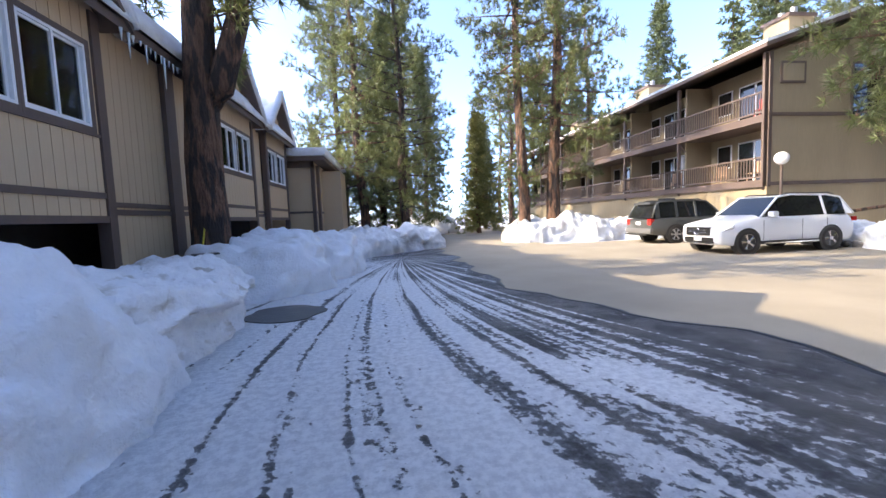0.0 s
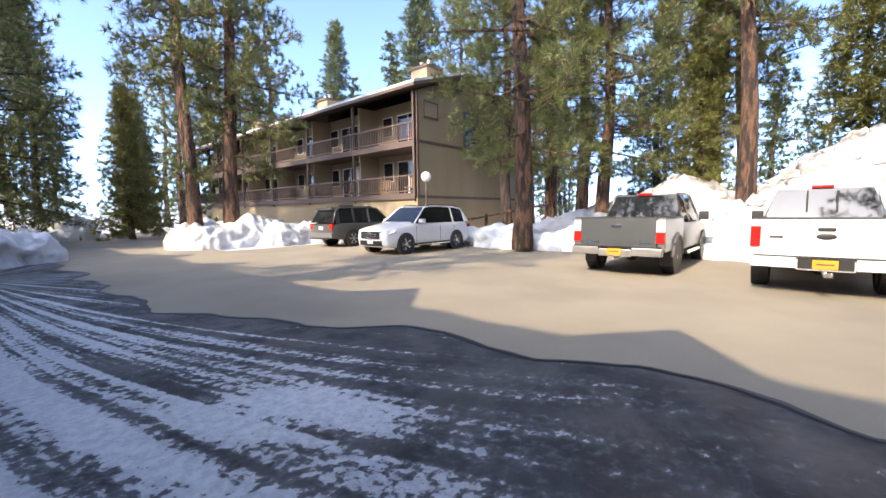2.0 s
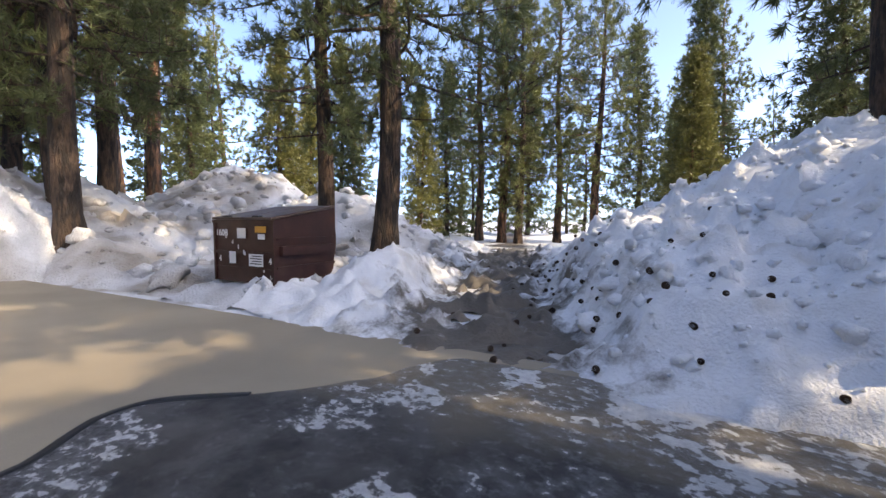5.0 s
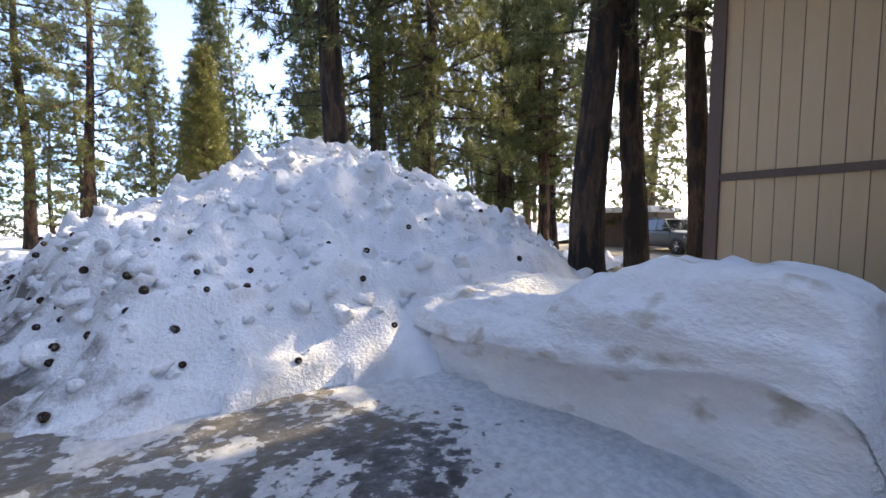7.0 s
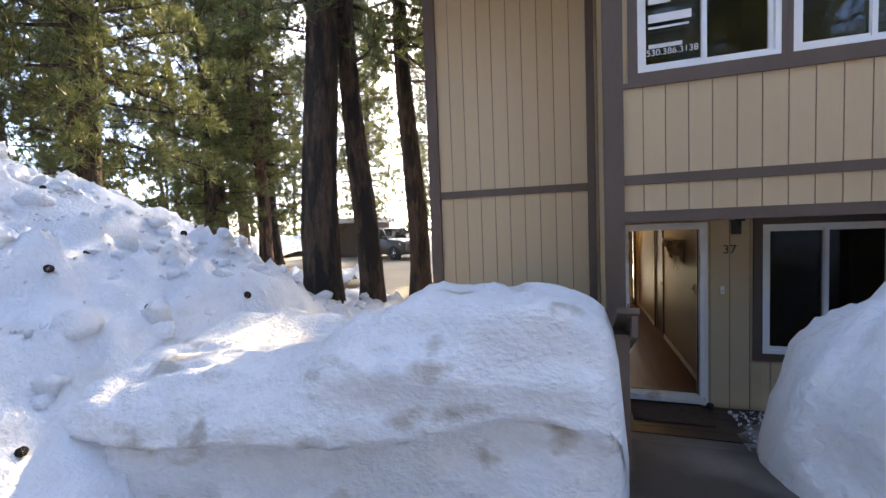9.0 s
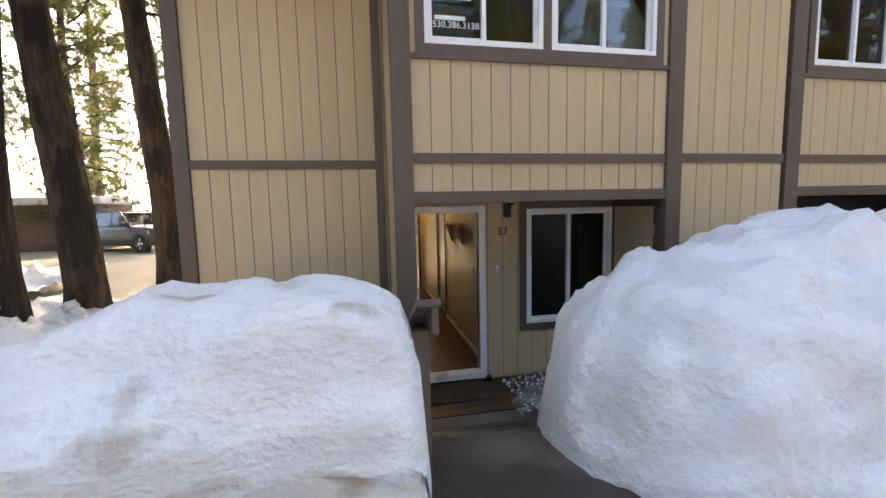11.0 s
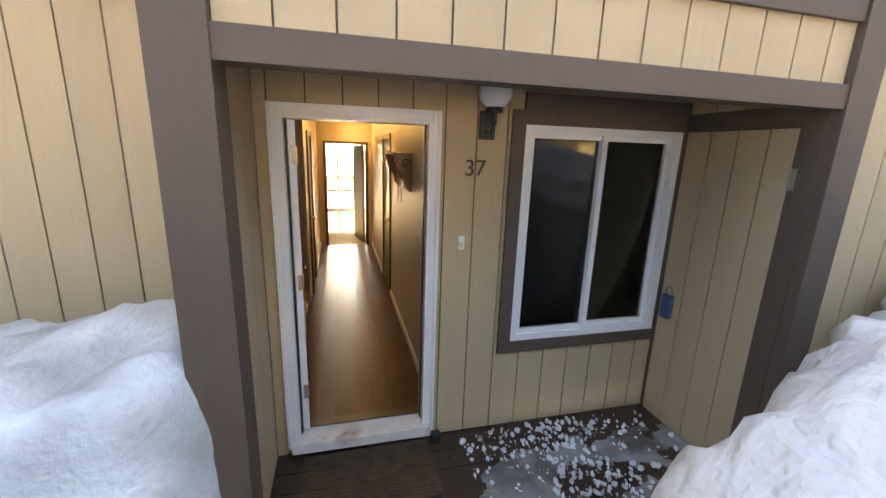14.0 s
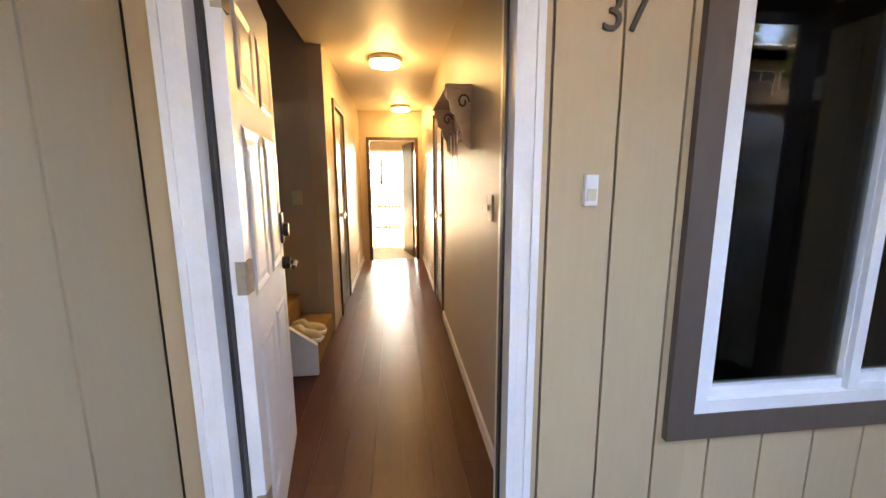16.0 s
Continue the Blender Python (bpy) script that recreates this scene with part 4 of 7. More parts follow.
# x, y, base z, turn, scale
STANDS = (
    (P1, ((19.6, 7.6, 1.0, 0, 0.95), (15.5, -28, 0.6, 10, 0.9), (9.5, -29, 0.6, 80, 0.85), (23.6, 6.0, 1.2, 80, 0.8), (26.8, 8.2, 1.3, 30, 0.9), (14.4, 20.6, 1.0, 200, 1.0), (3.9, 26.0, 0.6, 20, 0.9), (29.5, 1.8, 2.4, 290, 0.9), (-8.5, -16.0, 0.6, 40, 0.95), (-9.5, -14.5, 0.6, 200, 0.85), (31, 12, 1, 10, 1.1))),
    (P2, ((12.7, 20.8, 1.0, 50, 0.95), (23.2, 1.2, 2.0, 10, 0.85), (27.0, 2.6, 1.8, 240, 0.9), (29, -12.5, 3, 120, 1.0), (30, -11, 3, 20, 1.0), (-14.0, -7.4, 0.4, 10, 1.05), (-16.5, -6.2, 0.4, 130, 1.0), (24, -26, 0.8, 0, 0.9), (12.2, -31, 0.6, 20, 0.85), (18, -30, 0.8, 40, 0.95), (-14, -20, 0.6, 80, 0.9), (8, 46, 0.6, 120, 1.0), (33, 4, 2, 200, 1.0), (36, -14, 1, 300, 1.1))),
    (P3, ((6.6, 25.5, 0.6, 0, 1.0), (27.6, -6.8, 2.6, 130, 1.0), (-0.9, -11.6, 1.2, 60, 0.9), (-7, -15, 0.6, 10, 0.7), (-3.5, -16.5, 0.6, 80, 0.85), (-12, -16, 0.6, 140, 0.9), (-17, -14, 0.6, 300, 0.9), (-22, -10, 0.6, 30, 0.9), (2, 30, 0.6, 210, 1.0), (14, -27, 0.6, 100, 0.9), (32, 20, 1, 0, 1.0))),
    (P4, ((20.9, -5.9, 1.3, 0, 1.0), (23.0, -6.4, 1.9, 70, 0.95), (14.9, -9.3, 1.4, 150, 0.72), (12.9, -9.6, 1.2, 220, 1.0), (2.0, -12.2, 3.4, 20, 1.05), (25.2, -8.5, 2.2, 200, 1.0), (-0.5, -14.5, 1.4, 33, 1.0), (26.5, 12.5, 1.2, 80, 0.9))),
    (P5, ((-0.5, -5.15, 0.55, 290, 1.0), (-1.35, -4.85, 0.55, 70, 0.72), (-3.3, -4.6, 0.55, 100, 0.75))),
    (F1, ((9.0, 36.0, 0.6, 0, 1.05), (-3.0, -30, 0.6, 130, 1.3), (3.5, -32, 0.6, 220, 1.1), (22, -32, 0.6, 40, 1.0), (5.0, 31, 0.6, 99, 1.1), (33, 26, 1, 10, 1.5), (30, 35, 1, 70, 1.3), (44, -8, 1, 20, 1.2), (-12, -32, 0.6, 12, 1.2), (30, -28, 0.6, 250, 1.1), (38, -20, 0.6, 170, 1.2), (7, -42, 0.6, 100, 1.3), (18, -44, 0.6, 40, 1.2), (40, 8, 1, 60, 1.2))),
    (F2, ((11.5, 42, 0.6, 0, 0.8), (26, 3, 1.8, 150, 0.8), (37, -3, 1, 40, 1.5), (20, -24, 0.6, 200, 0.9), (13, 33, 0.6, 70, 0.9), (-7, -22, 0.6, 140, 0.7), (26, -18, 1.5, 20, 1.0), (4.5, -24, 0.6, 33, 0.9), (33, -8.5, 1.8, 90, 1.2), (28, -22, 0.8, 210, 0.9), (-2, 44, 0.6, 10, 1.0), (16, 44, 0.6, 180, 1.1))),
)
for model, places in STANDS:
    first = True
    for x, y, z, turn, size in places:
        m = pose(x, y, z, 0, 0, turn) @ Matrix.Scale(size, 4)
        if first:
            model.matrix_world = m
            first = False
        else:
            c = copy_thing(model, pose(0, 0, 0))
            c.matrix_world = m
rnd = random.Random(11)
for k in range(125):
    a = rnd.uniform(0, 2 * math.pi)
    r = rnd.uniform(42, 75)
    x, y = 8 + r * math.cos(a), -2 + r * math.sin(a)
    c = copy_thing(F9 if k % 3 else P9, pose(0, 0, 0)) if k > 2 else (F9, P9, F2)[k]
    c.matrix_world = pose(x, y, G, 0, 0, rnd.uniform(0, 360)) @ Matrix.Scale(rnd.uniform(0.9, 1.25), 4)


# ---- apartment building across the lot ----
def apartment():
    X0, Y0, Y1, DEP = 21.5, 15.0, 49.0, 10.5
    b = thing("apartment_building", (X0, Y0, G), "three-storey brown apartment building with long timber balconies", "building")
    b.matrix_world = Matrix()
    wall = X0 + 1.9
    for q in ((wall, Y0 + 0.2, 2.85, wall + 0.2, Y1, 8.6), (X0 + 0.05, Y0, G - 0.3, X0 + DEP, Y0 + 0.2, 2.84), (X0 + DEP - 0.2, Y0 + 0.2, G - 0.3, X0 + DEP, Y1, 8.6), (wall, Y1 - 0.2, G - 0.3, X0 + DEP, Y1, 8.6), (X0 + 0.05, Y0 + 0.2, G - 0.3, wall, Y1, 2.84)):
        boxes("wall", FARSIDING, b, q)
    bm = bmesh.new()
    for k in range(2):
        vs = [bm.verts.new((x, Y0 + 0.004 + 0.19 * k, z)) for x, z in ((X0 + 0.05, 2.85), (X0 + 0.05, 8.35), (X0 + 4.2, 9.75), (X0 + DEP, 8.3), (X0 + DEP, 2.85))]
        bm.faces.new(vs)
    part("end_wall", bm, FARSIDING, b)
    boxes("trim_band", TRIM, b, (X0 + 0.05, Y0 - 0.03, 5.75, X0 + DEP, Y0, 5.9), (X0 + 0.05, Y0 - 0.03, 2.85, X0 + DEP, Y0, 3.0), (X0 + 0.05, Y0 - 0.035, 2.8, X0 + 0.2, Y0 + 0.02, 8.4))
    # roof, front slope towards the lot
    for nm, mat, lift, th in (("roof", TRIM, 0, 0.16), ("roof_snow", SNOW, 0.165, 0.12)):
        bm = bmesh.new()
        pr = [(X0 - 0.5, 8.45), (X0 + 4.2, 9.95), (X0 + DEP + 0.5, 8.2)]
        ring = []
        for y in (Y0 - 0.4, Y1 + 0.4):
            ring.append([bm.verts.new((x, y, z + lift)) for x, z in pr] + [bm.verts.new((x, y, z + lift + th)) for x, z in reversed(pr)])
        for i in range(6):
            bm.faces.new((ring[0][i], ring[0][(i + 1) % 6], ring[1][(i + 1) % 6], ring[1][i]))
        bm.faces.new(ring[0]); bm.faces.new(ring[1])
        part(nm, bm, mat, b, "snow on the roof" if mat is SNOW else "")
    for y, w in ((17.2, 1.3), (27.5, 1.5), (38.5, 1.5)):
        ch = boxes("chimney", FARSIDING, b, (X0 + 2.6, y - w / 2, 8.8, X0 + 3.9, y + w / 2, 10.6), label="boxed chimney with metal cap")
        boxes("cap", TRIM, ch, (X0 + 2.5, y - w / 2 - 0.08, 10.6, X0 + 4.0, y + w / 2 + 0.08, 10.75))
        for k in (-0.3, 0.3):
            bm = bmesh.new()
            cyl(bm, (X0 + 3.2, y + k, 10.95), 0.14, 0.4, seg=12)
            part("flue", bm, METAL, ch)
    ends = [Y0 + 0.1 + 5.15 * k for k in range(7)] 
    for z in (3.1, 5.85):
        boxes("balcony_floor", TRIM, b, (X0 - 0.05, Y0 + 0.21, z - 0.28, wall, Y1, z), (X0 - 0.1, Y0 + 0.05, z - 0.3, X0 - 0.05, Y1, z + 0.02), label="brown timber balcony floor")
        for k, y in enumerate(ends[:-1]):
            y2 = ends[k + 1]
            top = z + 1.0
            boxes("rail", TRIM, b, (X0 - 0.06, y + 0.1, top - 0.07, X0 + 0.03, y2, top), (X0 - 0.04, y + 0.1, z + 0.1, X0 + 0.01, y2, z + 0.17))
            bm = bmesh.new()
            box(bm, X0 - 0.035, 0, z + 0.17, X0 + 0.005, 0.035, top - 0.07)
            bal_mesh = mesh_of("baluster", bm, TRIM)
            q = y + 0.2
            while q < y2 - 0.1 and k < 4:
                o = new("baluster", bal_mesh)
                o.location.y = q
                o.parent = b
                q += 0.15
            if k >= 4:
                bm = bmesh.new()
                while q < y2 - 0.1:
                    box(bm, X0 - 0.035, q, z + 0.17, X0 + 0.005, q + 0.035, top - 0.07)
                    q += 0.15
                tagged(part("baluster_row", bm, TRIM, b), kind="stuff")
            # glazed door and window
            dm = y + 1.4 if k % 2 == 0 else y + 1.9
            w1 = boxes("window", WHITE, b, (wall - 0.04, dm, z + 0.05, wall + 0.01, dm + 1.9, z + 2.1), label="white framed sliding balcony door")
            for a in (0.07, 1.0):
                boxes("pane", CARGLASS, w1, (wall - 0.05, dm + a, z + 0.13, wall - 0.041, dm + a + 0.83, z + 2.02))
            if z < 4 and k < 3:
                boxes("curtain", WHITE, w1, (wall - 0.056, dm + 0.1, z + 0.15, wall - 0.051, dm + 0.55, z + 2.0), label="drawn pale curtain")
            w2 = boxes("window", WHITE, b, (wall - 0.04, dm + 2.3, z + 0.9, wall + 0.01, dm + 3.2, z + 2.1))
            boxes("pane", CARGLASS, w2, (wall - 0.05, dm + 2.36, z + 0.96, wall - 0.041, dm + 3.14, z + 2.04))
            boxes("outdoor_lamp", WHITE, b, (wall - 0.12, y + 0.9, z + 2.0, wall, y + 1.0, z + 2.15))
            boxes("post", TRIM, b, (X0 - 0.05, y, z - 0.2, X0 + 0.1, y + 0.12, z + 2.55))
            boxes("party_wall", FARSIDING, b, (X0 + 0.4 if k else X0 + 0.9, y - 0.06, z, wall, y + 0.06, z + 2.6))
            bm = bmesh.new()
            tube(bm, [(X0, y + 0.05, z + 0.0), (X0 + 0.02, y + 0.05, z - 0.35), (X0 + 0.9, y + 0.05, z - 1.3), (X0 + 0.95, y + 0.05, z - 2.4)], 0.06, 8)
            part("downpipe", bm, TRIM, b)
    w = boxes("window", TRIM, b, (X0 + 0.55, Y0 - 0.05, 7.1, X0 + 1.75, Y0 + 0.05, 8.0), label="square opening in the end wall")
    boxes("pane", FARSIDING, w, (X0 + 0.65, Y0 - 0.056, 7.2, X0 + 1.65, Y0 - 0.051, 7.9))
    w = boxes("window", TRIM, b, (X0 + 4.0, Y0 - 0.05, 5.6, X0 + 5.6, Y0 + 0.05, 8.0), label="tall end window")
    boxes("pane", CARGLASS, w, (X0 + 4.1, Y0 - 0.06, 5.7, X0 + 5.5, Y0 - 0.051, 7.9))
    # Flat near-black panel; the shade of the entry is put into its colour
    boxes("door", SHADEBLACK, b, (X0 + 0.0, 20.6, G, X0 + 0.06, 22.0, 2.6), label="near-black panel in place of the dark entry under the balcony")
    return b


apartment()


# ---- porch and hall of the home ----
HALLWALL = material("hall_paint", (0.46, 0.37, 0.28), 0.45, spec=0.3, vary=0.06, scale=2, fine=80, bump=0.12)
CEILING = material("ceiling_paint", (0.62, 0.55, 0.45), 0.5, vary=0.05, scale=2, fine=80, bump=0.12)
FLOORWOOD = material("floor_laminate", (0.085, 0.029, 0.017), 0.34, spec=0.2, vary=0.35, scale=2.5, fine=30, bump=0.06, stretch=(0.35, 4, 1), rand=0.25)
DARKWOOD = material("dark_door_wood", (0.055, 0.030, 0.020), 0.4, vary=0.3, scale=3, fine=30, bump=0.06, stretch=(4, 4, 0.4))
CARPET = material("golden_carpet", (0.33, 0.20, 0.085), 0.95, vary=0.2, scale=9, fine=160, bump=0.7)
BEIGECARPET = material("beige_carpet", (0.36, 0.30, 0.23), 0.95, vary=0.12, scale=9, fine=160, bump=0.5)
BRASS = material("aged_hinge", (0.42, 0.36, 0.28), 0.4, 0.8, vary=0.2)
OLDWOOD = material("carved_wood", (0.46, 0.29, 0.18), 0.55, vary=0.25, scale=9, fine=60, bump=0.15)
IVORY = material("ivory_plastic", (0.62, 0.55, 0.42), 0.4, vary=0.05)
LAMPGLOW = glow("lamp_glow", (1.0, 0.80, 0.5), 0.6)
GLOBE = material("milky_globe", (0.78, 0.77, 0.76), 0.25, vary=0.04, bump=0)
BLUE = material("blue_lock_box", (0.03, 0.09, 0.19), 0.5, vary=0.2)
NUMBER = material("number_metal", (0.07, 0.06, 0.05), 0.5, 0.5, vary=0.15)

DOOR_L, DOOR_R, DOOR_T = -0.468, 0.400, 2.075
plank_wall("wall_entry", 0.0, -0.60, 2.30, -0.12, 2.42, 1, "olive-tan grooved siding round the entry", holes=[(DOOR_L, DOOR_R, -0.12, DOOR_T), (1.012, 2.232, 0.58, 2.083)], mat=SIDING, pitch=0.203, offset=-0.322)
plank_wall("wall_porch_left", -0.60, 0.0, FRONT - 0.15, -0.12, 2.42, 1, "olive-tan siding on the side of the porch", axis="y", back=0.1, pitch=0.3)
window("window_5", 0.0, 1.012, 2.232, 0.58, 2.083, "white two-pane sliding window beside the front door", blinds=False)
board("trim_corner", "dark brown corner board of the porch", (0.70, -0.597, -0.12, 0.82, -0.57, 2.42))
board("trim_header", "brown board under the porch soffit", (0.0, 1.0, 2.17, 0.03, 2.30, 2.28))

# storage door on the side of the porch
cd = thing("storage_door", (0.0, 2.28, -0.1), "olive-tan plank storage door with a blue lock box", "door")
cd.matrix_world = Matrix()
for k in range(4):
    boxes("board", SIDING, cd, (0.032 + k * 0.195, 2.262, -0.119, 0.219 + k * 0.195, 2.276, 2.085))
boxes("backing", TRIM, cd, (0.03, 2.276, -0.119, 0.81, 2.30, 2.085))
plank_wall("wall_porch_right", 2.262, 0.0, FRONT - 0.02, 2.205, 2.42, -1, "siding over the storage door", axis="y", back=0.05, offset=0.227)
boxes("jamb", TRIM, cd, (0.812, 2.25, -0.1, 0.90, 2.30, 2.2), (0.0, 2.252, 2.09, 0.812, 2.30, 2.2), (0.004, 2.255, -0.1, 0.028, 2.30, 2.09))
boxes("hinge", METAL, cd, (0.77, 2.252, 1.75, 0.83, 2.262, 1.87), label="grey hinge")
lb = thing("lock_box", (0.12, 2.255, 0.80), "small blue key lock box hanging from the latch", "lock box")
lb.matrix_world = Matrix()
boxes("body", BLUE, lb, (0.09, 2.21, 0.72, 0.17, 2.252, 0.90), bevel=0.008)
bm = bmesh.new()
tube(bm, [(0.10, 2.235, 0.89), (0.10, 2.235, 0.95), (0.13, 2.235, 0.975), (0.16, 2.235, 0.95), (0.16, 2.235, 0.89)], 0.006, 8)
part("shackle", bm, CHROME, lb)

# porch floor and steps
porch = thing("porch_deck", (0, 0, 0), "dark wet plank porch below the doorstep", "porch", "", "structure")
for k in range(5):
    boxes("plank", DECK, porch, (0.02 + k * 0.163, -0.60, -0.16, 0.177 + k * 0.163, 2.28, -0.12 - 0.002 * (k % 3)))
tagged(boxes("slab", CONCRETE, None, (-0.1, -1.4, -0.45, 2.4, 3.2, -0.162)), "concrete base under porch and steps", "slab", "", "structure")
for k, (x0, x1, z) in enumerate(((0.835, 1.34, -0.13), (1.34, 1.68, 0.045), (1.68, 2.02, 0.22), (2.02, 2.335, 0.39))):
    tagged(boxes("step", CONCRETE, None, (x0, -0.74, -0.175, x1 + 0.02, 0.85, z), bevel=0.012), "wet concrete step leading down to the porch", "step", "steps to the porch", "structure")
tagged(boxes("walk_slab", CONCRETE, None, (2.352, -0.8, G - 0.3, 3.5, 0.9, G + 0.012), bevel=0.01), "wet gritty concrete slab at the head of the steps", "slab", "", "structure")
dm = thing("door_mat", (0.3, 0, -0.12), "worn ribbed brown coir door mat on the porch", "door mat")
dm.matrix_world = Matrix()
boxes("backing", BLACK, dm, (0.07, -0.43, -0.119, 0.56, 0.40, -0.112))
for k in range(18):
    x0 = 0.072 + k * 0.027
    boxes("rib", MAT, dm, (x0, -0.428, -0.112, x0 + 0.023, 0.398, -0.098 - 0.002 * (k % 2)), bevel=0.003)
rnd = random.Random(3)
bm = bmesh.new()
for k in range(800):
    x, y = rnd.uniform(0.06, 0.95), rnd.gauss(1.25, 0.38)
    if y < 0.62: continue
    r = 0.005 + 0.022 * rnd.random() ** 2
    m = Matrix.Translation((x, min(y, 2.2), -0.118 + r * 0.4)) @ Euler((rnd.random() * 3, rnd.random() * 3, 0)).to_matrix().to_4x4() @ Matrix.Diagonal((1, rnd.uniform(0.6, 1.3), 0.6, 1))
    bmesh.ops.create_icosphere(bm, subdivisions=1, radius=r, matrix=m)
tagged(part("ice_crumbs", bm, ICE), "crumbled melting ice lying on the porch", "ice", "", "stuff")
grid_sheet("ice_patch", SLUSH, 0.25, 0.55, 0.98, 2.25, 0.03, lambda x, y: -0.125 + 0.055 * max(0, fbm(x, y, 0, 2.5, 4) + 0.25) - 0.03 * sstep(abs(x - 0.65), 0.2, 0.4), "sheet of grey melting ice on the porch planks", "ice", kind="", keep=lambda x, y, h: h > -0.121)
bm = bmesh.new()
box(bm, 0.045, 0.44, -0.12, 0.11, 0.50, -0.05, bevel=0.015)
tagged(part("door_stop", bm, BLACK), "small black rubber door stop beside the mat", "door stop")

# stair rail
rail = thing("hand_rail", (2.2, -0.76, 0.1), "brown painted timber hand rail beside the steps", "railing")
rail.matrix_world = Matrix()
for x, z0, z1 in ((2.88, 0.3, 1.50), (1.82, 0.0, 0.99)):
    boxes("post", TRIM, rail, (x - 0.05, -0.822, z0, x + 0.05, -0.737, z1), bevel=0.004)
def sloped(name, x0, z0, x1, z1, ya, yb, th):
    bm = bmesh.new()
    vs = [bm.verts.new((x, y, z)) for y in (ya, yb) for x, z in ((x0, z0 - th), (x1, z1 - th), (x1, z1), (x0, z0))]
    bm.faces.new(vs[:4]); bm.faces.new(vs[4:])
    for i in range(4):
        bm.faces.new((vs[i], vs[(i + 1) % 4], vs[4 + (i + 1) % 4], vs[4 + i]))
    part(name, bm, TRIM, rail)
sloped("side_board", 3.03, 1.640, 1.70, 0.985, -0.736, -0.703, 0.13)
sloped("top_board", 3.06, 1.692, 1.67, 1.005, -0.815, -0.695, 0.035)

# front door
door = thing("door_1", (0, 0, 0), "white entry door standing open inward in a worn white frame", "door", "", "structure")
t = 0.06
boxes("jamb", PAINTWHITE, door, (-0.13, DOOR_L - 0.0, 0.0, 0.03, DOOR_L + 0.022, DOOR_T), (-0.13, DOOR_R - 0.022, 0.0, 0.03, DOOR_R, DOOR_T), (-0.13, DOOR_L + 0.022, DOOR_T - 0.022, 0.03, DOOR_R - 0.022, DOOR_T))
boxes("casing", PAINTWHITE, door, (0.0, DOOR_L - t, -0.06, 0.028, DOOR_L, DOOR_T + t), (0.0, DOOR_R, -0.06, 0.028, DOOR_R + t, DOOR_T + t), (0.0, DOOR_L, DOOR_T, 0.028, DOOR_R, DOOR_T + t), bevel=0.004)
boxes("casing_bead", PAINTWHITE, door, (0.028, DOOR_L - t + 0.006, -0.06, 0.036, DOOR_L - t + 0.026, DOOR_T + t), (0.028, DOOR_R + t - 0.026, -0.06, 0.036, DOOR_R + t - 0.006, DOOR_T + t))
boxes("sill", WORNWHITE, door, (-0.13, DOOR_L - 0.03, -0.075, 0.075, DOOR_R + 0.03, 0.0), bevel=0.006, label="weathered white wooden threshold")
boxes("threshold_strip", DARKWOOD, door, (-0.16, DOOR_L, -0.02, -0.09, DOOR_R, 0.012))
boxes("weather_strip", BLACK, door, (-0.075, DOOR_L + 0.022, 0.0, -0.035, DOOR_L + 0.034, DOOR_T - 0.022), (-0.075, DOOR_R - 0.030, 0.0, -0.045, DOOR_R - 0.022, DOOR_T - 0.022), label="dark rubber weather strip")
ld, hy = 0.84, DOOR_L + 0.036
leaf = boxes("door_leaf", PAINTWHITE, door, (-0.06 - ld, hy, 0.012, -0.06, hy + 0.042, DOOR_T - 0.025), bevel=0.003, label="white six-panel door leaf")
for a, b, z0, z1 in ((0.11, 0.37, 1.62, 1.88), (0.47, 0.73, 1.62, 1.88), (0.11, 0.37, 0.98, 1.52), (0.47, 0.73, 0.98, 1.52), (0.11, 0.37, 0.22, 0.82), (0.47, 0.73, 0.22, 0.82)):
    bm = bmesh.new()
    y = hy + 0.042
    o = [(-0.06 - b, z0), (-0.06 - a, z0), (-0.06 - a, z1), (-0.06 - b, z1)]
    rings = []
    for ins, d in ((0.0, 0.0005), (0.012, 0.007), (0.035, 0.002), (0.06, 0.006)):
        c_ = [(x + (ins if i in (0, 3) else -ins), z + (ins if i in (0, 1) else -ins)) for i, (x, z) in enumerate(o)]
        rings.append([bm.verts.new((x, y + d, z)) for x, z in c_])
    for r0, r1 in zip(rings, rings[1:]):
        for i in range(4):
            bm.faces.new((r0[i], r0[(i + 1) % 4], r1[(i + 1) % 4], r1[i]))
    bm.faces.new(rings[-1])
    part("panel", bm, PAINTWHITE, leaf)
bm = bmesh.new()
cyl(bm, (-0.06 - ld + 0.06, hy + 0.055, 1.12), 0.032, 0.05, "y")
box(bm, -0.06 - ld + 0.025, hy + 0.042, 1.06, -0.06 - ld + 0.095, hy + 0.056, 1.2, bevel=0.005)
part("deadbolt", bm, BLACK, leaf, "black keypad deadbolt")
bm = bmesh.new()
cyl(bm, (-0.06 - ld + 0.06, hy + 0.06, 0.96), 0.03, 0.035, "y")
tube(bm, [(-0.06 - ld + 0.06, hy + 0.07, 0.96), (-0.06 - ld + 0.06, hy + 0.10, 0.96), (-0.06 - ld + 0.16, hy + 0.10, 0.955)], 0.011, 8)
part("handle", bm, BLACK, leaf, "black lever handle")
leaf.matrix_world = pose(-0.06, hy, 0, 0, 0, 8) @ pose(0.06, -hy, 0)
for z in (0.25, 1.02, 1.80):
    boxes("hinge", BRASS, door, (-0.115, hy - 0.002, z, -0.062, hy + 0.044, z + 0.1), label="tarnished steel hinge")

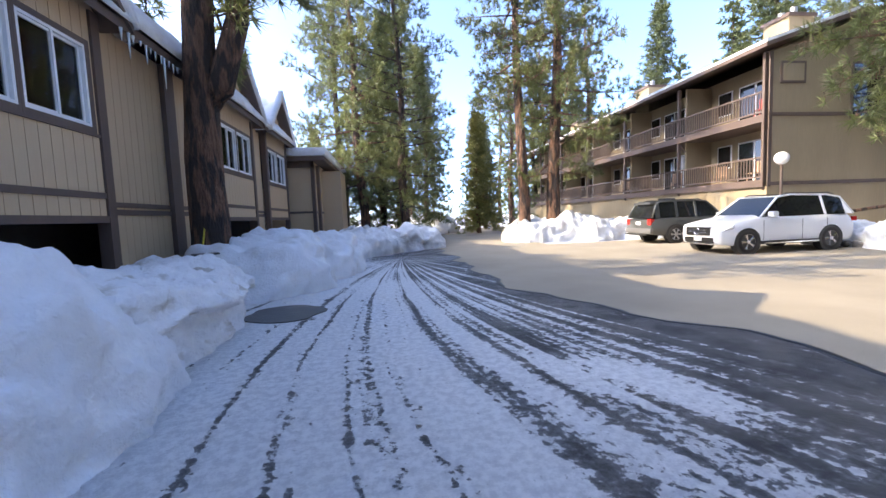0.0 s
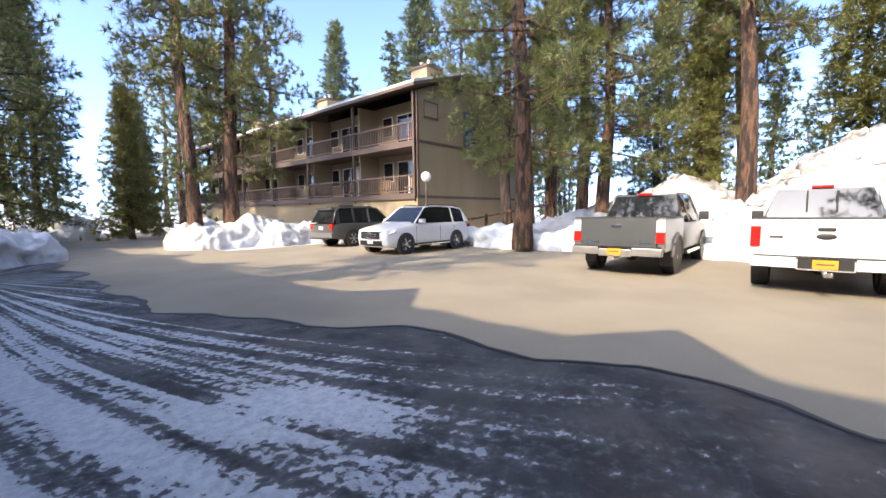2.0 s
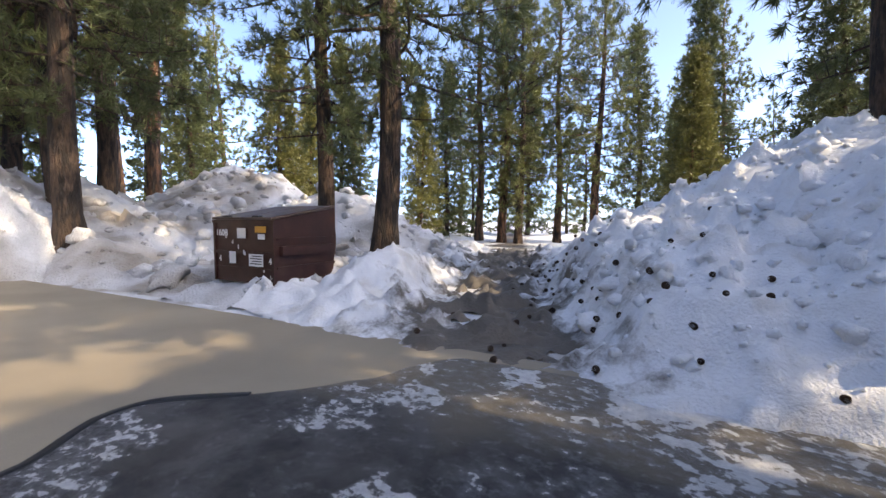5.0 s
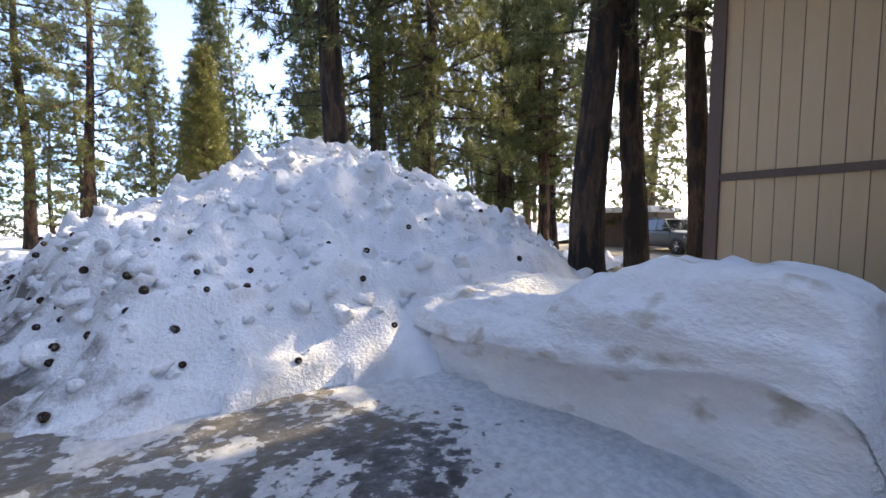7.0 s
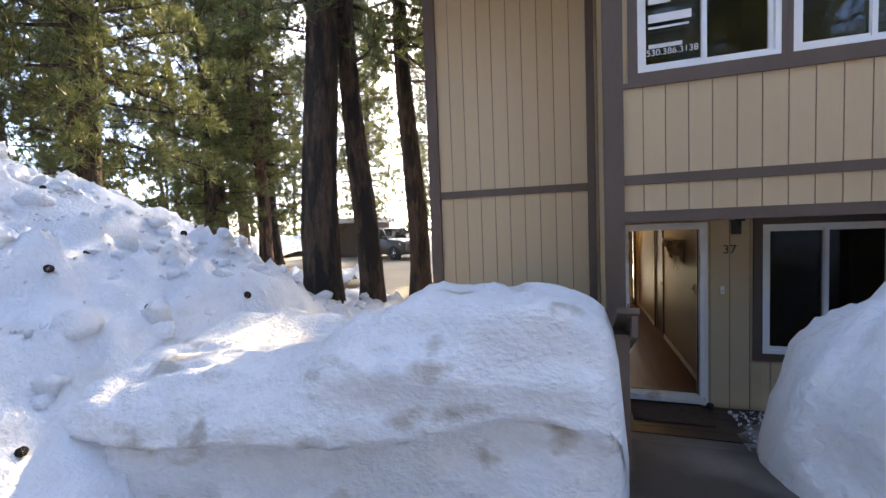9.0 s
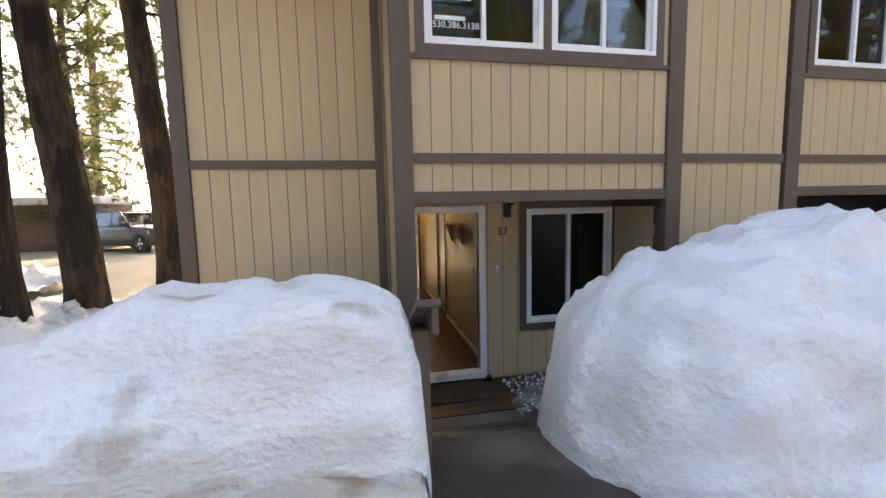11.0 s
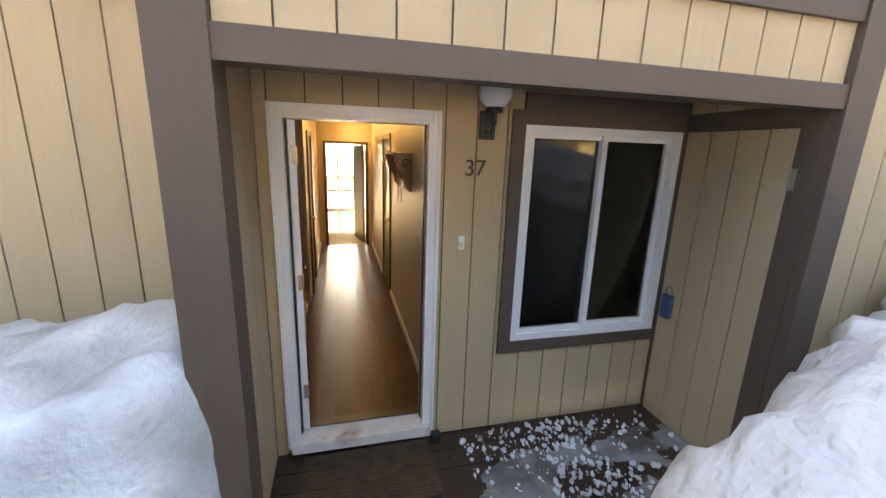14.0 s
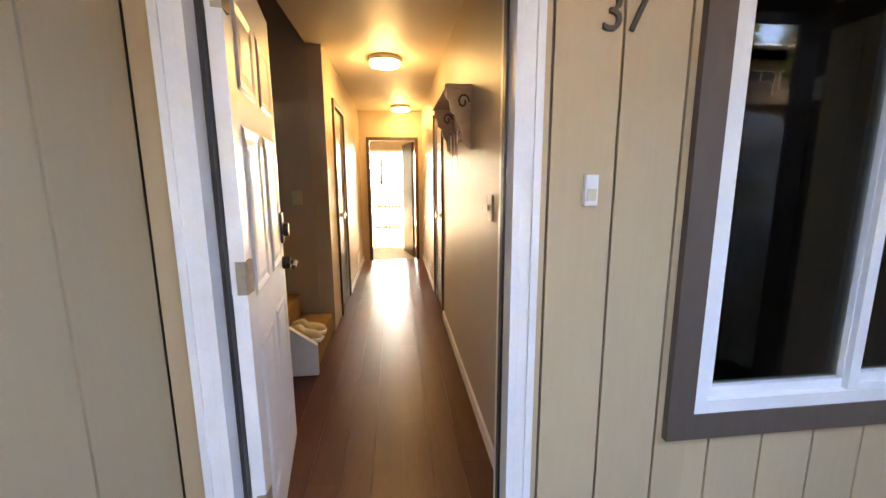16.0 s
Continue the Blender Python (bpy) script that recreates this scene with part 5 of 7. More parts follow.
# house number, bell, lamp
def text(name, body, size, m, mat, parent=None, depth=0.004):
    cu = bpy.data.curves.new(name, "FONT")
    cu.body, cu.size, cu.extrude, cu.align_x = body, size, depth, "CENTER"
    tmp = bpy.data.objects.new(name, cu)
    scene.collection.objects.link(tmp)
    me = bpy.data.meshes.new_from_object(tmp.evaluated_get(bpy.context.evaluated_depsgraph_get()))
    bpy.data.objects.remove(tmp)
    me.materials.clear(); me.materials.append(mat)
    ob = new(name, me)
    ob.matrix_world = m
    if parent is not None: ob.parent = parent
    return ob
tagged(text("house_number", "37", 0.145, pose(0.006, 0.69, 1.755, 90, 0, 90), NUMBER), "dark metal house number 37 on the siding", "house number")
bell = thing("door_bell", (0.0, 0.62, 1.0), "small white door bell button on the siding", "door bell")
bell.matrix_world = Matrix()
boxes("base", WHITE, bell, (0.0, 0.595, 1.275, 0.02, 0.635, 1.365), bevel=0.004)
boxes("button", IVORY, bell, (0.02, 0.602, 1.29, 0.024, 0.628, 1.325))
lamp = thing("porch_lamp", (0.0, 0.82, 2.1), "black wall lamp with a milky round globe", "lamp")
lamp.matrix_world = Matrix()
boxes("backplate", BLACK, lamp, (0.0, 0.705, 1.98, 0.02, 0.805, 2.15), bevel=0.006)
bm = bmesh.new()
tube(bm, [(0.02, 0.755, 2.03), (0.09, 0.755, 2.02), (0.12, 0.755, 2.07), (0.12, 0.755, 2.14)], 0.016, 10)
cyl(bm, (0.12, 0.755, 2.15), 0.05, 0.03)
part("arm", bm, BLACK, lamp)
bm = bmesh.new()
bmesh.ops.create_uvsphere(bm, u_segments=24, v_segments=16, radius=0.10, matrix=Matrix.Translation((0.12, 0.755, 2.25)))
part("globe", bm, GLOBE, lamp, "milky glass globe", True)

# hall shell
H = 2.42
tagged(boxes("floor_hall", DARKWOOD, None, (-5.65, -2.3, -0.1, -0.13, 0.49, -0.012)), "sub-floor of the hall", "floor", "", "structure")
fl = thing("floor", (0, 0, 0), "reddish-brown wood plank floor of the hall, glossy", "floor", "", "structure")
rnd = random.Random(8)
for r in range(7):
    y0 = -0.52 + r * 0.143
    x = -0.13 - rnd.uniform(0.2, 1.1)
    last = -0.13
    while last > -5.65:
        boxes("plank", FLOORWOOD, fl, (max(x, -5.65), y0 + 0.0008, -0.012, last - 0.001, y0 + 0.1422, 0.0))
        last, x = x, x - rnd.uniform(0.9, 1.25)
tagged(boxes("floor_landing", FLOORWOOD, None, (-1.6, -2.3, -0.012, -0.13, -0.522, -0.001)), "wood floor beside the entry", "floor", "", "structure")
tagged(boxes("wall_hall_right", HALLWALL, None, (-2.70, 0.49, 0, -0.12, 0.6, H), (-5.65, 0.49, 0, -3.45, 0.6, H), (-3.45, 0.49, 2.03, -2.70, 0.6, H)), "satin beige wall of the hall", "wall", "", "structure")
tagged(boxes("wall_hall_left", HALLWALL, None, (-2.9, -0.64, 0, -2.42, -0.52, H), (-5.65, -0.64, 0, -3.55, -0.52, H), (-3.55, -0.64, 2.03, -2.9, -0.52, H)), "satin beige wall of the hall", "wall", "", "structure")
tagged(boxes("wall_stair", HALLWALL, None, (-2.53, -2.3, 0, -2.42, -0.641, 5.2)), "beige wall beside the stair", "wall", "", "structure")
tagged(boxes("wall_entry_inside", HALLWALL, None, (-0.14, -2.3, 0, -0.125, DOOR_L - 0.01, H), (-0.14, DOOR_R + 0.01, 0, -0.125, 0.49, H), (-0.14, DOOR_L - 0.01, DOOR_T, -0.125, DOOR_R + 0.01, H), (-2.42, -2.4, 0, -0.13, -2.3, 5.2)), "beige inner face of the entry wall", "wall", "", "structure")
tagged(boxes("wall_hall_end", HALLWALL, None, (-5.77, -0.64, 0, -5.65, -0.36, H), (-5.77, 0.37, 0, -5.65, 0.6, H), (-5.77, -0.36, 1.96, -5.65, 0.37, H)), "beige end wall of the hall", "wall", "", "structure")
tagged(boxes("ceiling", CEILING, None, (-5.77, -0.64, H, -0.13, 0.6, H + 0.1), (-1.5, -2.3, H, -0.13, -0.64, H + 0.1)), "painted ceiling of the hall", "ceiling", "", "structure")
tagged(boxes("baseboard", PAINTWHITE, None, (-2.64, 0.475, 0, -0.14, 0.489, 0.075), (-5.64, 0.475, 0, -3.52, 0.489, 0.075), (-5.64, -0.519, 0, -3.62, -0.505, 0.075)), "narrow white baseboard along the hall", "baseboard", "", "structure")
for nm, y, x0, x1, f in (("door_2", 0.49, -3.45, -2.70, -1), ("door_3", -0.52, -3.55, -2.9, 1)):
    d = thing(nm, (0, 0, 0), "dark brown wooden inner door in its frame", "door", "", "structure")
    e = y + f * 0.02
    boxes("frame", DARKWOOD, d, (x0 - 0.06, min(y, e), 0, x0, max(y, e), 2.09), (x1, min(y, e), 0, x1 + 0.06, max(y, e), 2.09), (x0, min(y, e), 2.03, x1, max(y, e), 2.09))
    boxes("leaf", DARKWOOD, d, (x0, min(y - f * 0.05, y - f * 0.01), 0, x1, max(y - f * 0.05, y - f * 0.01), 2.03))
    bm = bmesh.new()
    cyl(bm, (x1 - 0.07, y + f * 0.03, 1.0), 0.028, 0.07, "y", 14)
    part("knob", bm, CHROME, d)
d = thing("door_4", (0, 0, 0), "dark brown inner door open into the bright back room", "door", "", "structure")
boxes("frame", DARKWOOD, d, (-5.65, -0.41, 0, -5.63, -0.36, 2.01), (-5.65, 0.37, 0, -5.63, 0.42, 2.01), (-5.65, -0.36, 1.96, -5.63, 0.37, 2.01))
bm = bmesh.new()
box(bm, 0, 0, 0.01, 0.70, 0.04, 1.95)
lf = part("leaf", bm, DARKWOOD, d)
lf.matrix_world = pose(-5.79, 0.36, 0, 0, 0, 192)
bm = bmesh.new()
cyl(bm, (0.68, -0.03, 1.0), 0.025, 0.06, "y", 12)
h = part("handle", bm, BLACK, lf)

# back room
tagged(boxes("floor_back", BEIGECARPET, None, (-10.0, -2.3, -0.1, -5.65, 2.3, -0.002)), "pale carpet of the back room", "floor", "", "structure")
tagged(boxes("wall_back_room", HALLWALL, None, (-10.0, -2.4, 0, -5.77, -2.3, H), (-10.0, 2.3, 0, -5.77, 2.4, H), (-5.775, -2.3, 0, -5.765, -0.64, H), (-5.775, 0.6, 0, -5.765, 2.3, H), (-10.0, 0.95, 0, -9.9, 2.3, H), (-10.0, -2.3, 0, -9.9, -1.25, H), (-10.0, -1.25, 2.1, -9.9, 0.95, H)), "beige walls of the back room", "wall", "", "structure")
tagged(boxes("ceiling_back", CEILING, None, (-10.12, -2.4, H, -5.77, 2.4, H + 0.03)), "ceiling of the back room", "ceiling", "", "structure")
w = thing("window_6", (0, 0, 0), "white sliding glass door to a railed balcony", "window", "", "structure")
boxes("window_frame", WHITE, w, (-10.0, -1.25, 0, -9.92, -1.2, 2.1), (-10.0, 0.9, 0, -9.92, 0.95, 2.1), (-10.0, -0.17, 0, -9.93, -0.12, 2.1), (-10.0, -1.2, 2.04, -9.92, 0.9, 2.1))
boxes("pane", CLEAR, w, (-9.97, -1.2, 0, -9.965, 0.9, 2.04)).visible_shadow = False
br = thing("balcony_rail", (-11, 0, 0), "dark balcony railing outside the back room", "railing")
br.matrix_world = Matrix()
boxes("rail", TRIM, br, (-11.05, -2.3, 0.95, -10.98, 2.3, 1.0))
for k in range(24):
    boxes("baluster", TRIM, br, (-11.03, -2.28 + k * 0.2, -0.05, -11.0, -2.25 + k * 0.2, 0.95))
tagged(boxes("balcony_floor", CONCRETE, None, (-11.2, -2.4, -0.15, -10.12, 2.4, -0.05)), "balcony floor behind the back room", "balcony", "", "structure")

# ceiling lamps
for x, y in ((-2.75, -0.02), (-5.2, 0.15)):
    cl = thing("ceiling_lamp", (x, y, H), "round flush ceiling lamp glowing warm with a metal rim", "lamp", "hall ceiling lamps")
    bm = bmesh.new()
    cyl(bm, (0, 0, -0.02), 0.15, 0.04, seg=28)
    part("rim", bm, METAL, cl)
    bm = bmesh.new()
    cyl(bm, (0, 0, -0.055), 0.125, 0.03, seg=28, r2=0.135)
    part("diffuser", bm, LAMPGLOW, cl, "glowing diffuser")
    li = new("lamp_light", bpy.data.lights.new("lamp_light", "POINT"))
    li.data.energy, li.data.color, li.data.shadow_soft_size = 0.15, (1.0, 0.74, 0.45), 0.11
    li.location = (x, y, H - 0.2)

# stair with carpet, bag and shoes
st = thing("carpeted_stair", (-2.0, -0.6, 0), "golden carpeted stair rising from the hall, white stringer", "stairs")
st.matrix_world = Matrix()
for k in range(5):
    boxes("step", CARPET, st, (-2.40, -0.80 - k * 0.26, 0.0 if k == 0 else 0.0, -1.62, -0.54 - k * 0.26, 0.185 * (k + 1)), bevel=0.02)
bm = bmesh.new()
vs = [bm.verts.new((x, y, z)) for x in (-1.62, -1.58) for y, z in ((-0.52, 0), (-0.52, 0.22), (-1.84, 1.2), (-1.84, 0))]
bm.faces.new(vs[:4]); bm.faces.new(vs[4:])
for i in range(4):
    bm.faces.new((vs[i], vs[(i + 1) % 4], vs[4 + (i + 1) % 4], vs[4 + i]))
part("stringer", bm, PAINTWHITE, st, "white painted stringer board")
for k, dx in enumerate((0.0, 0.13)):
    sh = thing("shoe", (-1.78 - dx, -0.64, 0.187), "pale sneaker standing on the carpeted step", "shoe", "shoes on the stair", rz=80 + 12 * k)
    bm = bmesh.new()
    bmesh.ops.create_uvsphere(bm, u_segments=14, v_segments=10, radius=1, matrix=Matrix.Diagonal((0.13, 0.045, 0.05, 1)))
    for v in bm.verts:
        v.co.z = max(v.co.z, -0.02) + 0.035 + (0.035 if v.co.x < -0.02 else 0) * (v.co.z > 0)
    part("upper", bm, IVORY, sh, "", True)
    boxes("sole", WHITE, sh, (-0.13, -0.045, 0.0, 0.13, 0.045, 0.022), bevel=0.008)
bag = thing("paper_bag", (-1.9, -0.92, 0.37), "crumpled brown paper bag on the stair", "bag")
bm = bmesh.new()
box(bm, -0.11, -0.07, 0, 0.11, 0.07, 0.26, bevel=0.01)
for v in bm.verts:
    v.co.x += 0.012 * noise.noise(v.co * 14)
part("body", bm, OLDWOOD, bag)
bm = bmesh.new()
bmesh.ops.create_icosphere(bm, subdivisions=2, radius=0.07, matrix=Matrix.Translation((0, 0, 0.29)))
for v in bm.verts:
    v.co += Vector((1, 1, 1)) * 0.02 * noise.noise(v.co * 25)
part("tissue", bm, WHITE, bag, "white tissue sticking out")

# coat shelf and switches
cs = thing("coat_shelf", (-1.5, 0.45, 1.85), "carved wooden coat shelf with scroll brackets and hanging keys", "shelf")
cs.matrix_world = Matrix()
boxes("board", OLDWOOD, cs, (-1.98, 0.335, 1.85, -1.19, 0.49, 1.872), bevel=0.003)
boxes("rail", OLDWOOD, cs, (-1.95, 0.472, 1.60, -1.22, 0.489, 1.68))
for x in (-1.215, -1.93):
    bm = bmesh.new()
    out = [(0.489, 1.85), (0.345, 1.85), (0.345, 1.80), (0.365, 1.785), (0.37, 1.73), (0.40, 1.71), (0.405, 1.66), (0.43, 1.63), (0.44, 1.56), (0.489, 1.52)]
    a = [bm.verts.new((x, y, z)) for y, z in out]
    b = [bm.verts.new((x - 0.03, y, z)) for y, z in out]
    bm.faces.new(a); bm.faces.new(b)
    for i in range(len(out)):
        bm.faces.new((a[i], a[(i + 1) % len(out)], b[(i + 1) % len(out)], b[i]))
    bk = part("bracket", bm, OLDWOOD, cs, "scroll-cut bracket")
    bm = bmesh.new()
    tube(bm, [(x + 0.004, 0.44 + 0.035 * math.cos(q * 0.6) * (1 - q / 16), 1.78 + 0.045 * math.sin(q * 0.6) * (1 - q / 16)) for q in range(13)], 0.006, 6)
    part("scroll", bm, DARKWOOD, bk)
for k in range(5):
    bm = bmesh.new()
    x = -1.27 - 0.14 * k
    tube(bm, [(x, 0.47, 1.64), (x, 0.42, 1.63), (x, 0.41, 1.66)], 0.007, 6)
    part("hook", bm, BRASS, cs)
for k, (x, L) in enumerate(((-1.27, 0.16), (-1.41, 0.11), (-1.55, 0.18))):
    ky = thing("key_bunch", (x, 0.415, 1.63), "small bunch of keys on a cord hanging from a hook", "keys", "keys on the coat shelf")
    bm = bmesh.new()
    tube(bm, [(0, 0, 0), (0.004, 0, -L * 0.5), (0, 0.003, -L)], 0.004, 5)
    part("cord", bm, WHITE, ky)
    boxes("key", METAL, ky, (-0.008, -0.002, -L - 0.05, 0.008, 0.002, -L))
for nm, x, y, z, f in (("light_switch", -0.70, 0.489, 1.22, -1), ):
    sw = thing(nm, (x, y, z), "ivory switch plate on the hall wall", "light switch", "switches")
    boxes("plate", IVORY, sw, (-0.04, -0.008, -0.06, 0.04, 0.0, 0.06), bevel=0.003)
    boxes("toggle", IVORY, sw, (-0.006, -0.02, -0.012, 0.006, -0.008, 0.012))
sw = thing("light_switch", (-2.42, -0.78, 1.2), "ivory switch plate on the hall wall", "light switch", "switches")
boxes("plate", IVORY, sw, (0.0, -0.04, -0.06, 0.008, 0.04, 0.06), bevel=0.003)
boxes("toggle", IVORY, sw, (0.008, -0.006, -0.012, 0.02, 0.006, 0.012))
vt = boxes("wall_vent", IVORY, None, (-4.9, -0.52, 0.12, -4.5, -0.508, 0.30), bevel=0.002)
tagged(vt, "ivory heating vent low on the hall wall", "vent")


# ---- vehicles ----
def paint(name, color, metal=0.0, rough=0.3):
    return material(name, color, rough, metal, vary=0.04, scale=1.5, bump=0.0, coat=0.6)


CARWHITE = paint("white_car_paint", (0.76, 0.77, 0.78))
CARGREY = paint("grey_car_paint", (0.075, 0.08, 0.082), 0.3, 0.4)
CARSILVER = paint("dusty_silver_paint", (0.17, 0.165, 0.16), 0.35, 0.45)
CARDARK = paint("dark_green_grey_paint", (0.085, 0.088, 0.085), 0.4, 0.4)
REDLENS = material("red_lens", (0.45, 0.015, 0.012), 0.15, vary=0.05, bump=0)
CLEARLENS = material("clear_lens", (0.62, 0.64, 0.66), 0.1, 0.3, vary=0.05, bump=0)
PLATE = material("yellow_plate", (0.62, 0.28, 0.03), 0.4, vary=0.05, bump=0)
PLATEWHITE = material("white_plate", (0.7, 0.7, 0.7), 0.4, vary=0.05, bump=0)


def loft(name, mat, parent, stations, label=""):
    """stations: (x, [(half width, z), ...] from the sill to the middle of the top)."""
    bm = bmesh.new()
    rings = []
    for x, half in stations:
        pts = [(w, z) for w, z in half] + [(-w, z) for w, z in reversed(half)]
        rings.append([bm.verts.new((x, w, z)) for w, z in pts])
    n_ = len(rings[0])
    for a, b in zip(rings, rings[1:]):
        for i in range(n_):
            bm.faces.new((a[i], a[(i + 1) % n_], b[(i + 1) % n_], b[i]))
    bm.faces.new(rings[0]); bm.faces.new(rings[-1])
    ob = part(name, bm, mat, parent, label, True)
    ob.modifiers.new("bevel", "BEVEL").width = 0.03
    ob.modifiers["bevel"].segments = 2
    ob.modifiers["bevel"].limit_method = "ANGLE"
    ob.modifiers["bevel"].angle_limit = radians(28)
    return ob


def wheel(parent, x, y, r, w, spokes, rim_mat, side):
    e = new("wheel")
    e.parent = parent
    e.location = (x, y, r)
    bm = bmesh.new()
    prof = [(r * 0.66, -w / 2), (r * 0.90, -w / 2), (r * 0.98, -w * 0.38), (r, -w * 0.2), (r, w * 0.2), (r * 0.98, w * 0.38), (r * 0.90, w / 2), (r * 0.66, w / 2)]
    n_ = 32
    rings = [[bm.verts.new((rr * math.cos(2 * math.pi * k / n_), yy, rr * math.sin(2 * math.pi * k / n_))) for rr, yy in prof] for k in range(n_)]
    for k in range(n_):
        a, b = rings[k], rings[(k + 1) % n_]
        for i in range(len(prof) - 1):
            bm.faces.new((a[i], a[i + 1], b[i + 1], b[i]))
    ob = part("tyre", bm, RUBBER, e, "", True)
    bm = bmesh.new()
    cyl(bm, (0, 0, 0), r * 0.67, w * 0.75, "y", 28)
    part("well", bm, BLACK, e)
    bm = bmesh.new()
    f = side * (w * 0.5 - 0.02)
    cyl(bm, (0, f, 0), r * 0.16, 0.05, "y", 16)
    for k in range(spokes):
        for d in (-0.11, 0.11):
            a = 2 * math.pi * k / spokes
            p0 = (r * 0.12 * math.cos(a), f, r * 0.12 * math.sin(a))
            p1 = (r * 0.63 * math.cos(a + d), f, r * 0.63 * math.sin(a + d))
            tube(bm, [p0, p1], r * 0.055, 6)
    tube(bm, [(r * 0.645 * math.cos(2 * math.pi * k / 28), f, r * 0.645 * math.sin(2 * math.pi * k / 28)) for k in range(29)], r * 0.035, 6)
    part("rim", bm, rim_mat, e)


def cabin(parent, prof, belt, wb, wt, body, roof_from, roof_to, pillars, skip_rear=False):
    """Glasshouse: prof is the side outline (x, z) from windscreen foot over the roof to the rear foot."""
    top = max(z for _, z in prof)
    hw = lambda z: wb + (wt - wb) * (z - belt) / (top - belt)
    def quad(name, pts, mat, label=""):
        bm = bmesh.new()
        bm.faces.new([bm.verts.new(q) for q in pts])
        r = bmesh.ops.extrude_face_region(bm, geom=bm.faces[:])
        mid = Vector((sum(p_[0] for p_ in prof) / len(prof), 0, belt))
        for v in r["geom"]:
            if isinstance(v, bmesh.types.BMVert):
                v.co += (mid - v.co).normalized() * 0.025
        return part(name, bm, mat, parent, label)
    for s in (-1, 1):
        quad("side_glass", [(x, s * hw(z), z) for x, z in prof], CARGLASS, "dark tinted side glass")
        for (xa, xb) in pillars:
            def zr(x):
                for (x0, z0), (x1, z1) in zip(prof, prof[1:]):
                    lo, hi = min(x0, x1), max(x0, x1)
                    if lo <= x <= hi and hi > lo:
                        return z0 + (z1 - z0) * (x - x0) / (x1 - x0)
                return belt
            za, zb_ = zr(xa), zr(xb)
            quad("pillar", [(xa, s * (hw(belt) + 0.012), belt), (xb, s * (hw(belt) + 0.012), belt), (xb, s * (hw(zb_) + 0.012), zb_), (xa, s * (hw(za) + 0.012), za)], body)
        bm = bmesh.new()
        tube(bm, [(x, s * hw(z), z) for x, z in prof], 0.032, 8)
        part("roof_rail", bm, body, parent, "", True)
    for i, ((x0, z0), (x1, z1)) in enumerate(zip(prof, prof[1:])):
        roof = roof_from <= i < roof_to
        quad("roof" if roof else ("windscreen" if i < roof_from else "rear_window"), [(x0, hw(z0), z0), (x0, -hw(z0), z0), (x1, -hw(z1), z1), (x1, hw(z1), z1)], body if roof else CARGLASS)


